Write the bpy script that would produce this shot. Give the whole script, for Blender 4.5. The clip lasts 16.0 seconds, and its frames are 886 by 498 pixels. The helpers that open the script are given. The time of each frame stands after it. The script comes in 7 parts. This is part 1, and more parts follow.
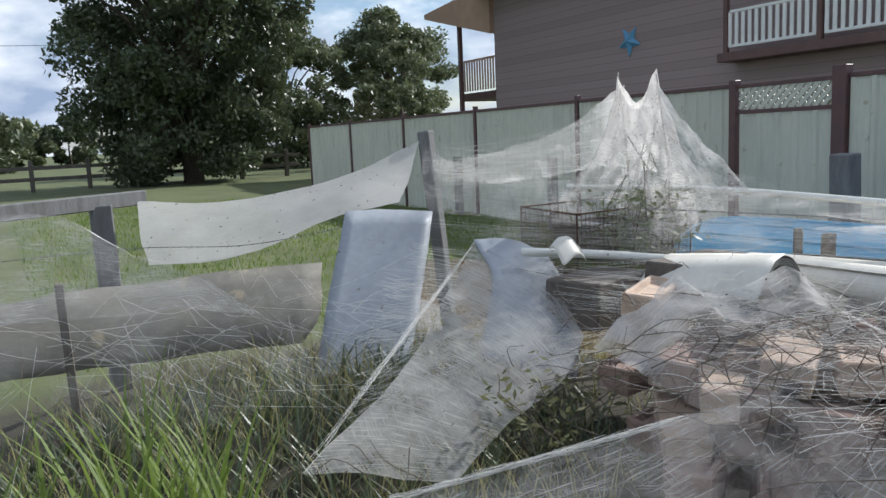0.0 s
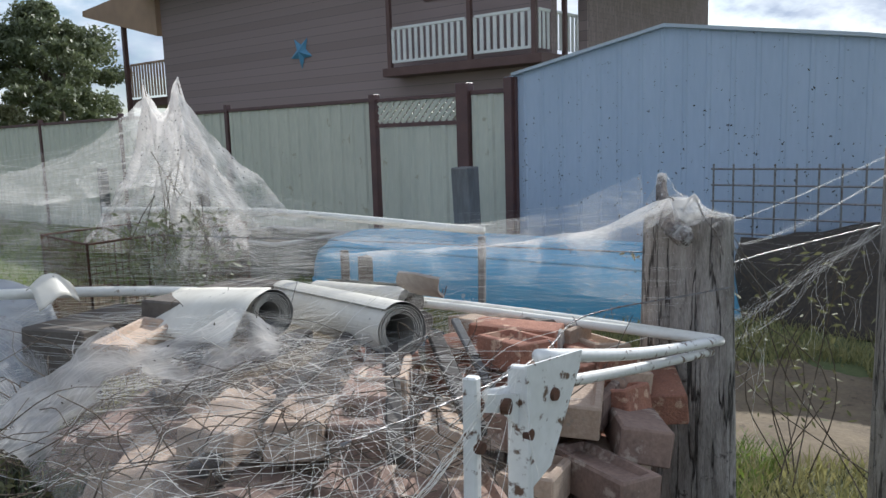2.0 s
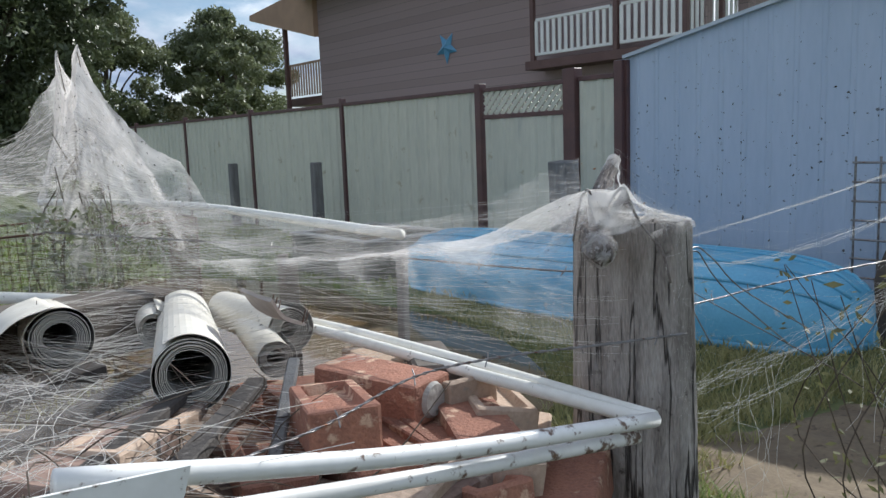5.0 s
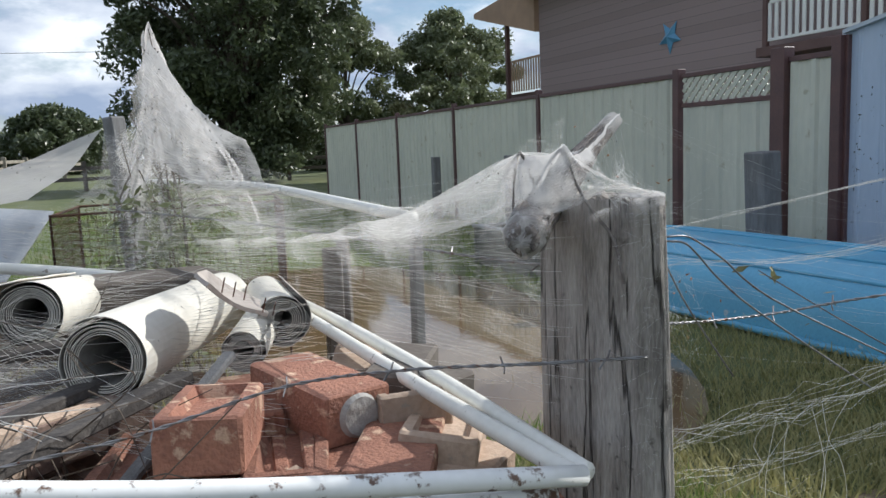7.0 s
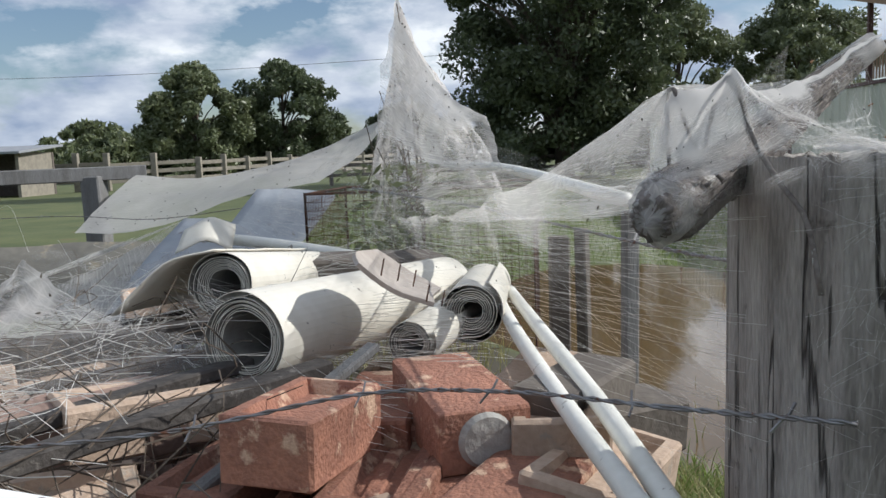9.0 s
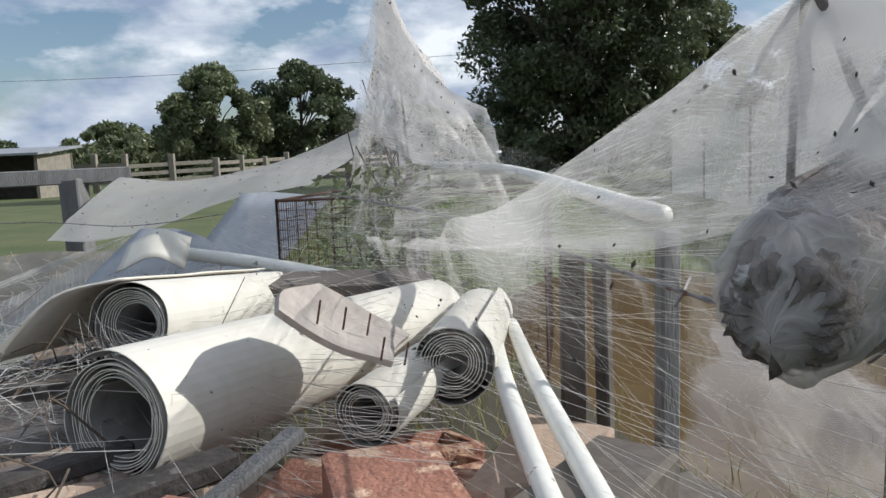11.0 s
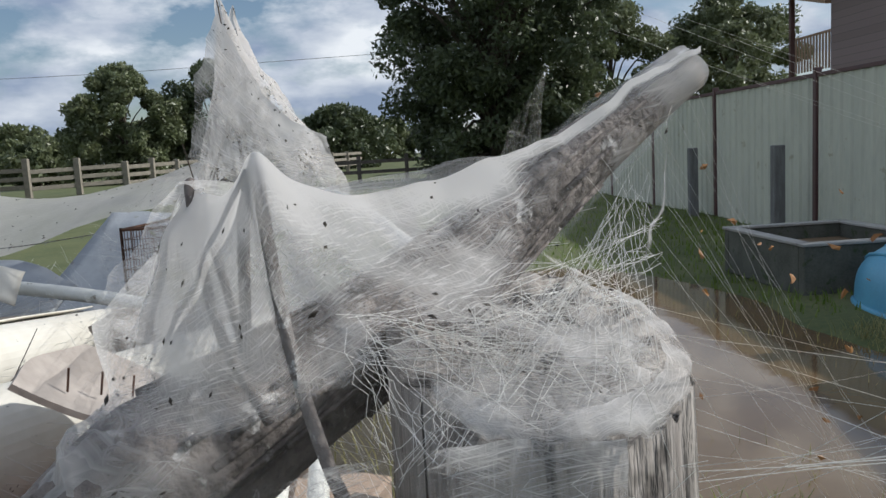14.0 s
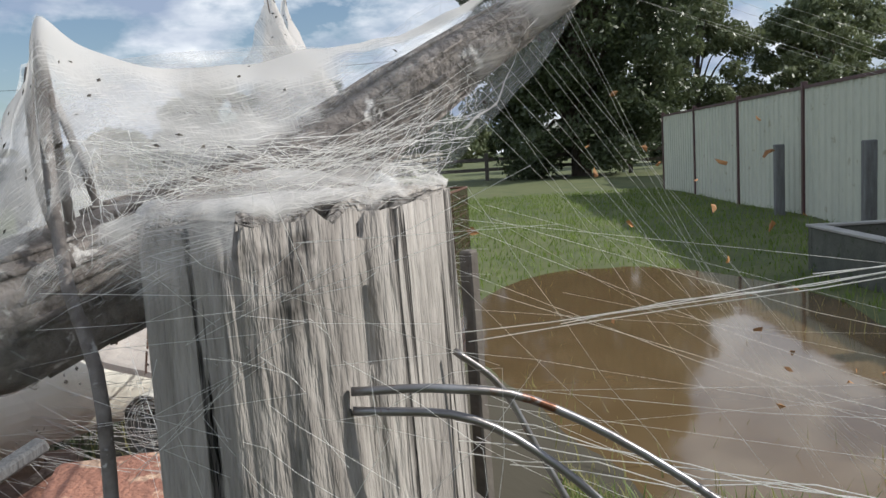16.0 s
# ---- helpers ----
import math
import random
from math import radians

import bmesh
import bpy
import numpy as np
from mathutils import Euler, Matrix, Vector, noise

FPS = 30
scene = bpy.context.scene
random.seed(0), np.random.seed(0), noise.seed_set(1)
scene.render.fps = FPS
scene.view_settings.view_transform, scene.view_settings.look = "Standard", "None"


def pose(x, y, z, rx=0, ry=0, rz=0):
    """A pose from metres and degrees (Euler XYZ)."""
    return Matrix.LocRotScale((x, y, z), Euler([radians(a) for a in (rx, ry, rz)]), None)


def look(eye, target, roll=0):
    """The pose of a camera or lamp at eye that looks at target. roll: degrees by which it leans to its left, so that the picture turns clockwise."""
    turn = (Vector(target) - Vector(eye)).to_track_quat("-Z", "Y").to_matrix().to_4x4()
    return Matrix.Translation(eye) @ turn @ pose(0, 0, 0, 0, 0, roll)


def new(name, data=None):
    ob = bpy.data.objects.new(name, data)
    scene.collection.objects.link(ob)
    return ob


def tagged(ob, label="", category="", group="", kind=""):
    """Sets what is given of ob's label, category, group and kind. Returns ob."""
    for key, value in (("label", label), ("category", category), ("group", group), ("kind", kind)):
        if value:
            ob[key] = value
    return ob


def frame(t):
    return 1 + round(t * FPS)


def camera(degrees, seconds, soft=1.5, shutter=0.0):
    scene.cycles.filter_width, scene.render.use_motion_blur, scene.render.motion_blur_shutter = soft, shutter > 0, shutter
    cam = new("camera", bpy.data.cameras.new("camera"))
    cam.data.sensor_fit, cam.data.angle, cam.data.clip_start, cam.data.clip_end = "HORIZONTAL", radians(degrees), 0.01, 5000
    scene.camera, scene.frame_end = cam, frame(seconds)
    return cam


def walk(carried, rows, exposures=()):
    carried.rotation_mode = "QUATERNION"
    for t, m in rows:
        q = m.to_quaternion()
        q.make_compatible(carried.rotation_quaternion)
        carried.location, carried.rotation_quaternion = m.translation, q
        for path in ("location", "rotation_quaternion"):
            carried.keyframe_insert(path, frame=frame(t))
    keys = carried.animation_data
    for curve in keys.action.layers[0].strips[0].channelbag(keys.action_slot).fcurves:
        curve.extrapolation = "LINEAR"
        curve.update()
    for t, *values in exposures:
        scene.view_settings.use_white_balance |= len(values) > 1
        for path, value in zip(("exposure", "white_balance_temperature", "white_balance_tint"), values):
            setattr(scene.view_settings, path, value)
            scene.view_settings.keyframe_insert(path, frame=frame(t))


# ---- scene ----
cam = camera(58.8, 16.0)
PATH = [
    (0, (-2.171, -0.704, 0.911), (-1.203, 1.024, 0.632), -2.5),
    (0.5, (-1.98, -0.651, 0.914), (-0.795, 0.935, 0.629), -2.2),
    (1, (-1.795, -0.649, 0.912), (-0.411, 0.765, 0.624), -2.0),
    (1.5, (-1.646, -0.705, 0.893), (-0.155, 0.596, 0.604), -1.8),
    (2, (-1.501, -0.83, 0.91), (0.039, 0.415, 0.627), -1.8),
    (2.5, (-1.399, -0.851, 0.9), (0.136, 0.401, 0.619), -1.6),
    (3, (-1.203, -0.807, 0.833), (0.277, 0.508, 0.552), -1.5),
    (3.5, (-1.028, -0.774, 0.833), (0.397, 0.601, 0.552), -1.5),
    (4, (-0.895, -0.827, 0.834), (0.483, 0.596, 0.556), -1.6),
    (6.5, (-0.208, -0.885, 0.784), (0.731, 0.861, 0.518), -2.5),
    (7, (-0.092, -0.87, 0.757), (0.671, 0.961, 0.497), -2.3),
    (7.5, (0.07, -0.858, 0.754), (0.486, 1.083, 0.504), -2.4),
    (8, (0.128, -0.833, 0.74), (0.264, 1.148, 0.496), -2.6),
    (10.5, (0.224, -0.373, 0.666), (0.144, 1.615, 0.430), -2.2),
    (11, (0.235, -0.326, 0.697), (0.155, 1.661, 0.461), -2.4),
    (11.5, (0.264, -0.313, 0.727), (0.211, 1.675, 0.493), -2.2),
    (12, (0.289, -0.290, 0.748), (0.291, 1.699, 0.508), -2.8),
    (12.5, (0.326, -0.287, 0.747), (0.381, 1.699, 0.503), -3.0),
    (13, (0.367, -0.291, 0.763), (0.465, 1.695, 0.520), -2.8),
    (13.5, (0.386, -0.299, 0.754), (0.494, 1.685, 0.511), -3.2),
    (14, (0.415, -0.323, 0.751), (0.529, 1.660, 0.502), -3.2),
    (14.5, (0.441, -0.339, 0.745), (0.554, 1.642, 0.501), -3.3),
    (15, (0.466, -0.343, 0.726), (0.524, 1.642, 0.487), -3.1),
    (15.5, (0.495, -0.347, 0.710), (0.476, 1.639, 0.484), -3.5),
    (16, (0.510, -0.350, 0.703), (0.417, 1.634, 0.469), -3.5),
]
walk(cam, [(t, look(e, g, r)) for t, e, g, r in PATH], [(0, 0.24, 5900, 9), (3.5, 0.16, 5900, 9), (6.5, 0.25, 5950, 9), (8, 0.06, 6000, 9), (11.5, -0.08, 6000, 9), (13, -0.22, 6000, 9), (14.5, -0.12, 6050, 9), (16, 0.12, 6150, 9)])

# ---- light ----
SUN = Vector((0.81, 0.12, 0.57)).normalized()
world = bpy.data.worlds.new("sky")
scene.world = world
world.use_nodes = True
wn, wl = world.node_tree.nodes, world.node_tree.links
wn.clear()
w_out = wn.new("ShaderNodeOutputWorld")
w_bg = wn.new("ShaderNodeBackground")
w_sky = wn.new("ShaderNodeTexSky")
w_sky.sky_type, w_sky.sun_disc = "NISHITA", False
w_sky.sun_elevation = math.asin(SUN.z)
w_sky.sun_rotation = math.atan2(SUN.x, SUN.y)
w_tc = wn.new("ShaderNodeTexCoord")
w_map = wn.new("ShaderNodeMapping")
w_map.inputs["Scale"].default_value = (1.0, 1.0, 2.3)
w_n1 = wn.new("ShaderNodeTexNoise")
w_n1.inputs["Scale"].default_value, w_n1.inputs["Detail"].default_value, w_n1.inputs["Roughness"].default_value = 4.6, 8, 0.58
w_r1 = wn.new("ShaderNodeValToRGB")
w_r1.color_ramp.elements[0].position, w_r1.color_ramp.elements[1].position = 0.41, 0.53
w_n2 = wn.new("ShaderNodeTexNoise")
w_n2.inputs["Scale"].default_value, w_n2.inputs["Detail"].default_value = 7.5, 8
w_r2 = wn.new("ShaderNodeValToRGB")
w_r2.color_ramp.elements[0].position, w_r2.color_ramp.elements[1].position = 0.36, 0.66
w_r2.color_ramp.elements[0].color = (3.5, 4.2, 5.5, 1)
w_r2.color_ramp.elements[1].color = (10.5, 10.5, 10.4, 1)
w_mix = wn.new("ShaderNodeMix")
w_mix.data_type = "RGBA"
wl.new(w_tc.outputs["Generated"], w_map.inputs["Vector"])
wl.new(w_map.outputs["Vector"], w_n1.inputs["Vector"])
wl.new(w_map.outputs["Vector"], w_n2.inputs["Vector"])
wl.new(w_n1.outputs["Fac"], w_r1.inputs["Fac"])
wl.new(w_n2.outputs["Fac"], w_r2.inputs["Fac"])
wl.new(w_r1.outputs["Color"], w_mix.inputs[0])
wl.new(w_sky.outputs["Color"], w_mix.inputs[6])
wl.new(w_r2.outputs["Color"], w_mix.inputs[7])
wl.new(w_mix.outputs[2], w_bg.inputs["Color"])
w_bg.inputs["Strength"].default_value = 0.095
wl.new(w_bg.outputs[0], w_out.inputs[0])
sun = new("sun", bpy.data.lights.new("sun", "SUN"))
sun.data.energy, sun.data.angle, sun.data.color = 4.6, radians(0.6), (1.0, 0.94, 0.84)
sun.matrix_world = look(SUN * 50, (0, 0, 0))

# ---- materials ----
GROUND = -0.45


def mat(name, col, col2=None, rough=0.8, scale=8.0, stretch=(1, 1, 1), bump=0.3, metal=0.0, fine=60.0, spots=None, spot_amount=0.0, spot_scale=14.0, random_value=0.0, space="Object", translucent=0.0):
    """A two-scale surface: broad tone changes, fine grain, optional spots of another colour."""
    m = bpy.data.materials.new(name)
    m.use_nodes = True
    n, l = m.node_tree.nodes, m.node_tree.links
    b = n["Principled BSDF"]
    b.inputs["Roughness"].default_value, b.inputs["Metallic"].default_value = rough, metal
    tc, mp = n.new("ShaderNodeTexCoord"), n.new("ShaderNodeMapping")
    mp.inputs["Scale"].default_value = stretch
    l.new(tc.outputs[space], mp.inputs["Vector"])
    n1, n2 = n.new("ShaderNodeTexNoise"), n.new("ShaderNodeTexNoise")
    n1.inputs["Scale"].default_value, n1.inputs["Detail"].default_value = scale, 6
    n2.inputs["Scale"].default_value, n2.inputs["Detail"].default_value = fine, 4
    for q in (n1, n2):
        l.new(mp.outputs[0], q.inputs["Vector"])
    add = n.new("ShaderNodeMath")
    add.operation, add.inputs[1].default_value = "MULTIPLY_ADD", 0.6
    l.new(n1.outputs["Fac"], add.inputs[0])
    half = n.new("ShaderNodeMath")
    half.operation, half.inputs[1].default_value = "MULTIPLY", 0.4
    l.new(n2.outputs["Fac"], half.inputs[0])
    l.new(half.outputs[0], add.inputs[2])
    ramp = n.new("ShaderNodeValToRGB")
    ramp.color_ramp.elements[0].position, ramp.color_ramp.elements[1].position = 0.36, 0.64
    ramp.color_ramp.elements[0].color, ramp.color_ramp.elements[1].color = (*col, 1), (*(col2 or [c * 0.7 for c in col]), 1)
    l.new(add.outputs[0], ramp.inputs["Fac"])
    out = ramp.outputs["Color"]
    if spots:
        n3, r3, mx = n.new("ShaderNodeTexNoise"), n.new("ShaderNodeValToRGB"), n.new("ShaderNodeMix")
        n3.inputs["Scale"].default_value, n3.inputs["Detail"].default_value, n3.inputs["Roughness"].default_value = spot_scale, 5, 0.65
        l.new(tc.outputs[space], n3.inputs["Vector"])
        r3.color_ramp.elements[0].position, r3.color_ramp.elements[1].position = 0.68 - spot_amount * 0.3, 0.72 - spot_amount * 0.25
        l.new(n3.outputs["Fac"], r3.inputs["Fac"])
        mx.data_type = "RGBA"
        l.new(r3.outputs["Color"], mx.inputs[0])
        l.new(out, mx.inputs[6])
        mx.inputs[7].default_value = (*spots, 1)
        out = mx.outputs[2]
    if random_value:
        oi, hs, mr = n.new("ShaderNodeObjectInfo"), n.new("ShaderNodeHueSaturation"), n.new("ShaderNodeMapRange")
        mr.inputs["To Min"].default_value, mr.inputs["To Max"].default_value = 1 - random_value, 1 + random_value
        l.new(oi.outputs["Random"], mr.inputs["Value"])
        l.new(mr.outputs[0], hs.inputs["Value"])
        l.new(out, hs.inputs["Color"])
        out = hs.outputs["Color"]
    l.new(out, b.inputs["Base Color"])
    bp = n.new("ShaderNodeBump")
    bp.inputs["Strength"].default_value, bp.inputs["Distance"].default_value = bump, 0.01
    l.new(add.outputs[0], bp.inputs["Height"])
    l.new(bp.outputs[0], b.inputs["Normal"])
    if translucent:
        tr, ms = n.new("ShaderNodeBsdfTranslucent"), n.new("ShaderNodeMixShader")
        ms.inputs[0].default_value = translucent
        l.new(out, tr.inputs["Color"])
        l.new(b.outputs[0], ms.inputs[1])
        l.new(tr.outputs[0], ms.inputs[2])
        l.new(ms.outputs[0], n["Material Output"].inputs["Surface"])
    return m


def web_mat(name, low, high, fibre=260.0, along=0.06, cloud=9.0, hole=0.0, col=(0.83, 0.81, 0.79), glow=0.55, fade=None):
    """Silk sheet: cover between low and high, from long fibres laid in three directions over a soft, patchy film."""
    m = bpy.data.materials.new(name)
    m.use_nodes = True
    n, l = m.node_tree.nodes, m.node_tree.links
    n.clear()
    out, tc = n.new("ShaderNodeOutputMaterial"), n.new("ShaderNodeTexCoord")
    total = None
    for k, (turn, s) in enumerate(((0.15, 1.0), (1.45, 0.8), (-0.55, 1.25))):
        rot, mp, nz, rp = n.new("ShaderNodeMapping"), n.new("ShaderNodeMapping"), n.new("ShaderNodeTexNoise"), n.new("ShaderNodeMapRange")
        rot.inputs["Rotation"].default_value = (0, 0, turn)
        mp.inputs["Scale"].default_value = (along, 1.0, 1.0)
        mp.inputs["Location"].default_value = (k * 3.7, k * 1.9, 0)
        nz.inputs["Scale"].default_value, nz.inputs["Detail"].default_value, nz.inputs["Roughness"].default_value = fibre * s, 3, 0.6
        nz.inputs["Distortion"].default_value = 0.15
        rp.inputs["From Min"].default_value, rp.inputs["From Max"].default_value, rp.inputs["To Max"].default_value = 0.50, 0.68, (1.0, 0.45, 0.6)[k]
        l.new(tc.outputs["UV"], rot.inputs["Vector"])
        l.new(rot.outputs[0], mp.inputs["Vector"])
        l.new(mp.outputs[0], nz.inputs["Vector"])
        l.new(nz.outputs["Fac"], rp.inputs["Value"])
        if total is None:
            total = rp.outputs[0]
        else:
            mx = n.new("ShaderNodeMath")
            mx.operation = "MAXIMUM"
            l.new(total, mx.inputs[0])
            l.new(rp.outputs[0], mx.inputs[1])
            total = mx.outputs[0]
    broad, br = n.new("ShaderNodeTexNoise"), n.new("ShaderNodeMapRange")
    broad.inputs["Scale"].default_value, broad.inputs["Detail"].default_value = cloud, 4
    br.inputs["From Min"].default_value, br.inputs["From Max"].default_value = 0.32, 0.62
    l.new(tc.outputs["Object"], broad.inputs["Vector"])
    l.new(broad.outputs["Fac"], br.inputs["Value"])
    avg = n.new("ShaderNodeMath")
    avg.operation, avg.inputs[1].default_value = "MULTIPLY_ADD", 0.5
    l.new(br.outputs[0], avg.inputs[0])
    hlf = n.new("ShaderNodeMath")
    hlf.operation, hlf.inputs[1].default_value = "MULTIPLY", 0.5
    l.new(total, hlf.inputs[0])
    l.new(hlf.outputs[0], avg.inputs[2])
    cover = n.new("ShaderNodeMapRange")
    cover.inputs["To Min"].default_value, cover.inputs["To Max"].default_value = low, high
    cover.inputs["From Min"].default_value = hole
    value = avg.outputs[0]
    for v0, v1, amount in fade or ():
        sx, fr, ad = n.new("ShaderNodeSeparateXYZ"), n.new("ShaderNodeMapRange"), n.new("ShaderNodeMath")
        l.new(tc.outputs["UV"], sx.inputs[0])
        fr.inputs["From Min"].default_value, fr.inputs["From Max"].default_value, fr.inputs["To Max"].default_value = v0, v1, amount
        l.new(sx.outputs["Y"], fr.inputs["Value"])
        ad.operation = "ADD"
        l.new(value, ad.inputs[0])
        l.new(fr.outputs[0], ad.inputs[1])
        value = ad.outputs[0]
    at, plus = n.new("ShaderNodeAttribute"), n.new("ShaderNodeMath")
    at.attribute_name = "cover"
    plus.operation = "ADD"
    l.new(value, plus.inputs[0])
    l.new(at.outputs["Fac"], plus.inputs[1])
    l.new(plus.outputs[0], cover.inputs["Value"])
    df, tr, tp = n.new("ShaderNodeBsdfDiffuse"), n.new("ShaderNodeBsdfTranslucent"), n.new("ShaderNodeBsdfTransparent")
    df.inputs["Color"].default_value = tr.inputs["Color"].default_value = (*col, 1)
    m1, m2 = n.new("ShaderNodeMixShader"), n.new("ShaderNodeMixShader")
    m1.inputs[0].default_value = glow
    l.new(df.outputs[0], m1.inputs[1])
    l.new(tr.outputs[0], m1.inputs[2])
    l.new(cover.outputs[0], m2.inputs[0])
    l.new(tp.outputs[0], m2.inputs[1])
    l.new(m1.outputs[0], m2.inputs[2])
    l.new(m2.outputs[0], out.inputs["Surface"])
    return m


def ground_mat():
    m = mat("grass_ground", (0.060, 0.082, 0.026), (0.125, 0.135, 0.05), 0.95, 0.9, bump=0.6, fine=22, spots=(0.13, 0.11, 0.05), spot_amount=0.08, spot_scale=1.3)
    n, l = m.node_tree.nodes, m.node_tree.links
    b = n["Principled BSDF"]
    old = b.inputs["Base Color"].links[0].from_socket
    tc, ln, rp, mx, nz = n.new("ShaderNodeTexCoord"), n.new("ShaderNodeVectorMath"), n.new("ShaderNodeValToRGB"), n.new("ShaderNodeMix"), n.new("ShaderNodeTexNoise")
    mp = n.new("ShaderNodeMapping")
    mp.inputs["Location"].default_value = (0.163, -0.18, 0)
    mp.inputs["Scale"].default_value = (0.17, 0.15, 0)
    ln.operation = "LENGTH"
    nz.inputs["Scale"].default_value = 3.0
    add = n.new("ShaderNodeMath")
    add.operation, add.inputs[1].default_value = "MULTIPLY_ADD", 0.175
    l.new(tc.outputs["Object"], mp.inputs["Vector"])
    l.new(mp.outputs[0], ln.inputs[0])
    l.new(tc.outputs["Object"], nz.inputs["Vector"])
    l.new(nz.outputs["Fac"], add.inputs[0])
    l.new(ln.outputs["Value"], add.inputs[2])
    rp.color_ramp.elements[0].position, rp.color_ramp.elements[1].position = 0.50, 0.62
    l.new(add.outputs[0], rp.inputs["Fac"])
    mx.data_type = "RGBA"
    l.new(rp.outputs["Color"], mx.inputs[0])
    # dark littered soil round the heap, with the shade there put into the colour
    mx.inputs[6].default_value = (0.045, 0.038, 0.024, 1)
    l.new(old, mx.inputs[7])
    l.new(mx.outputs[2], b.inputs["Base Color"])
    return m


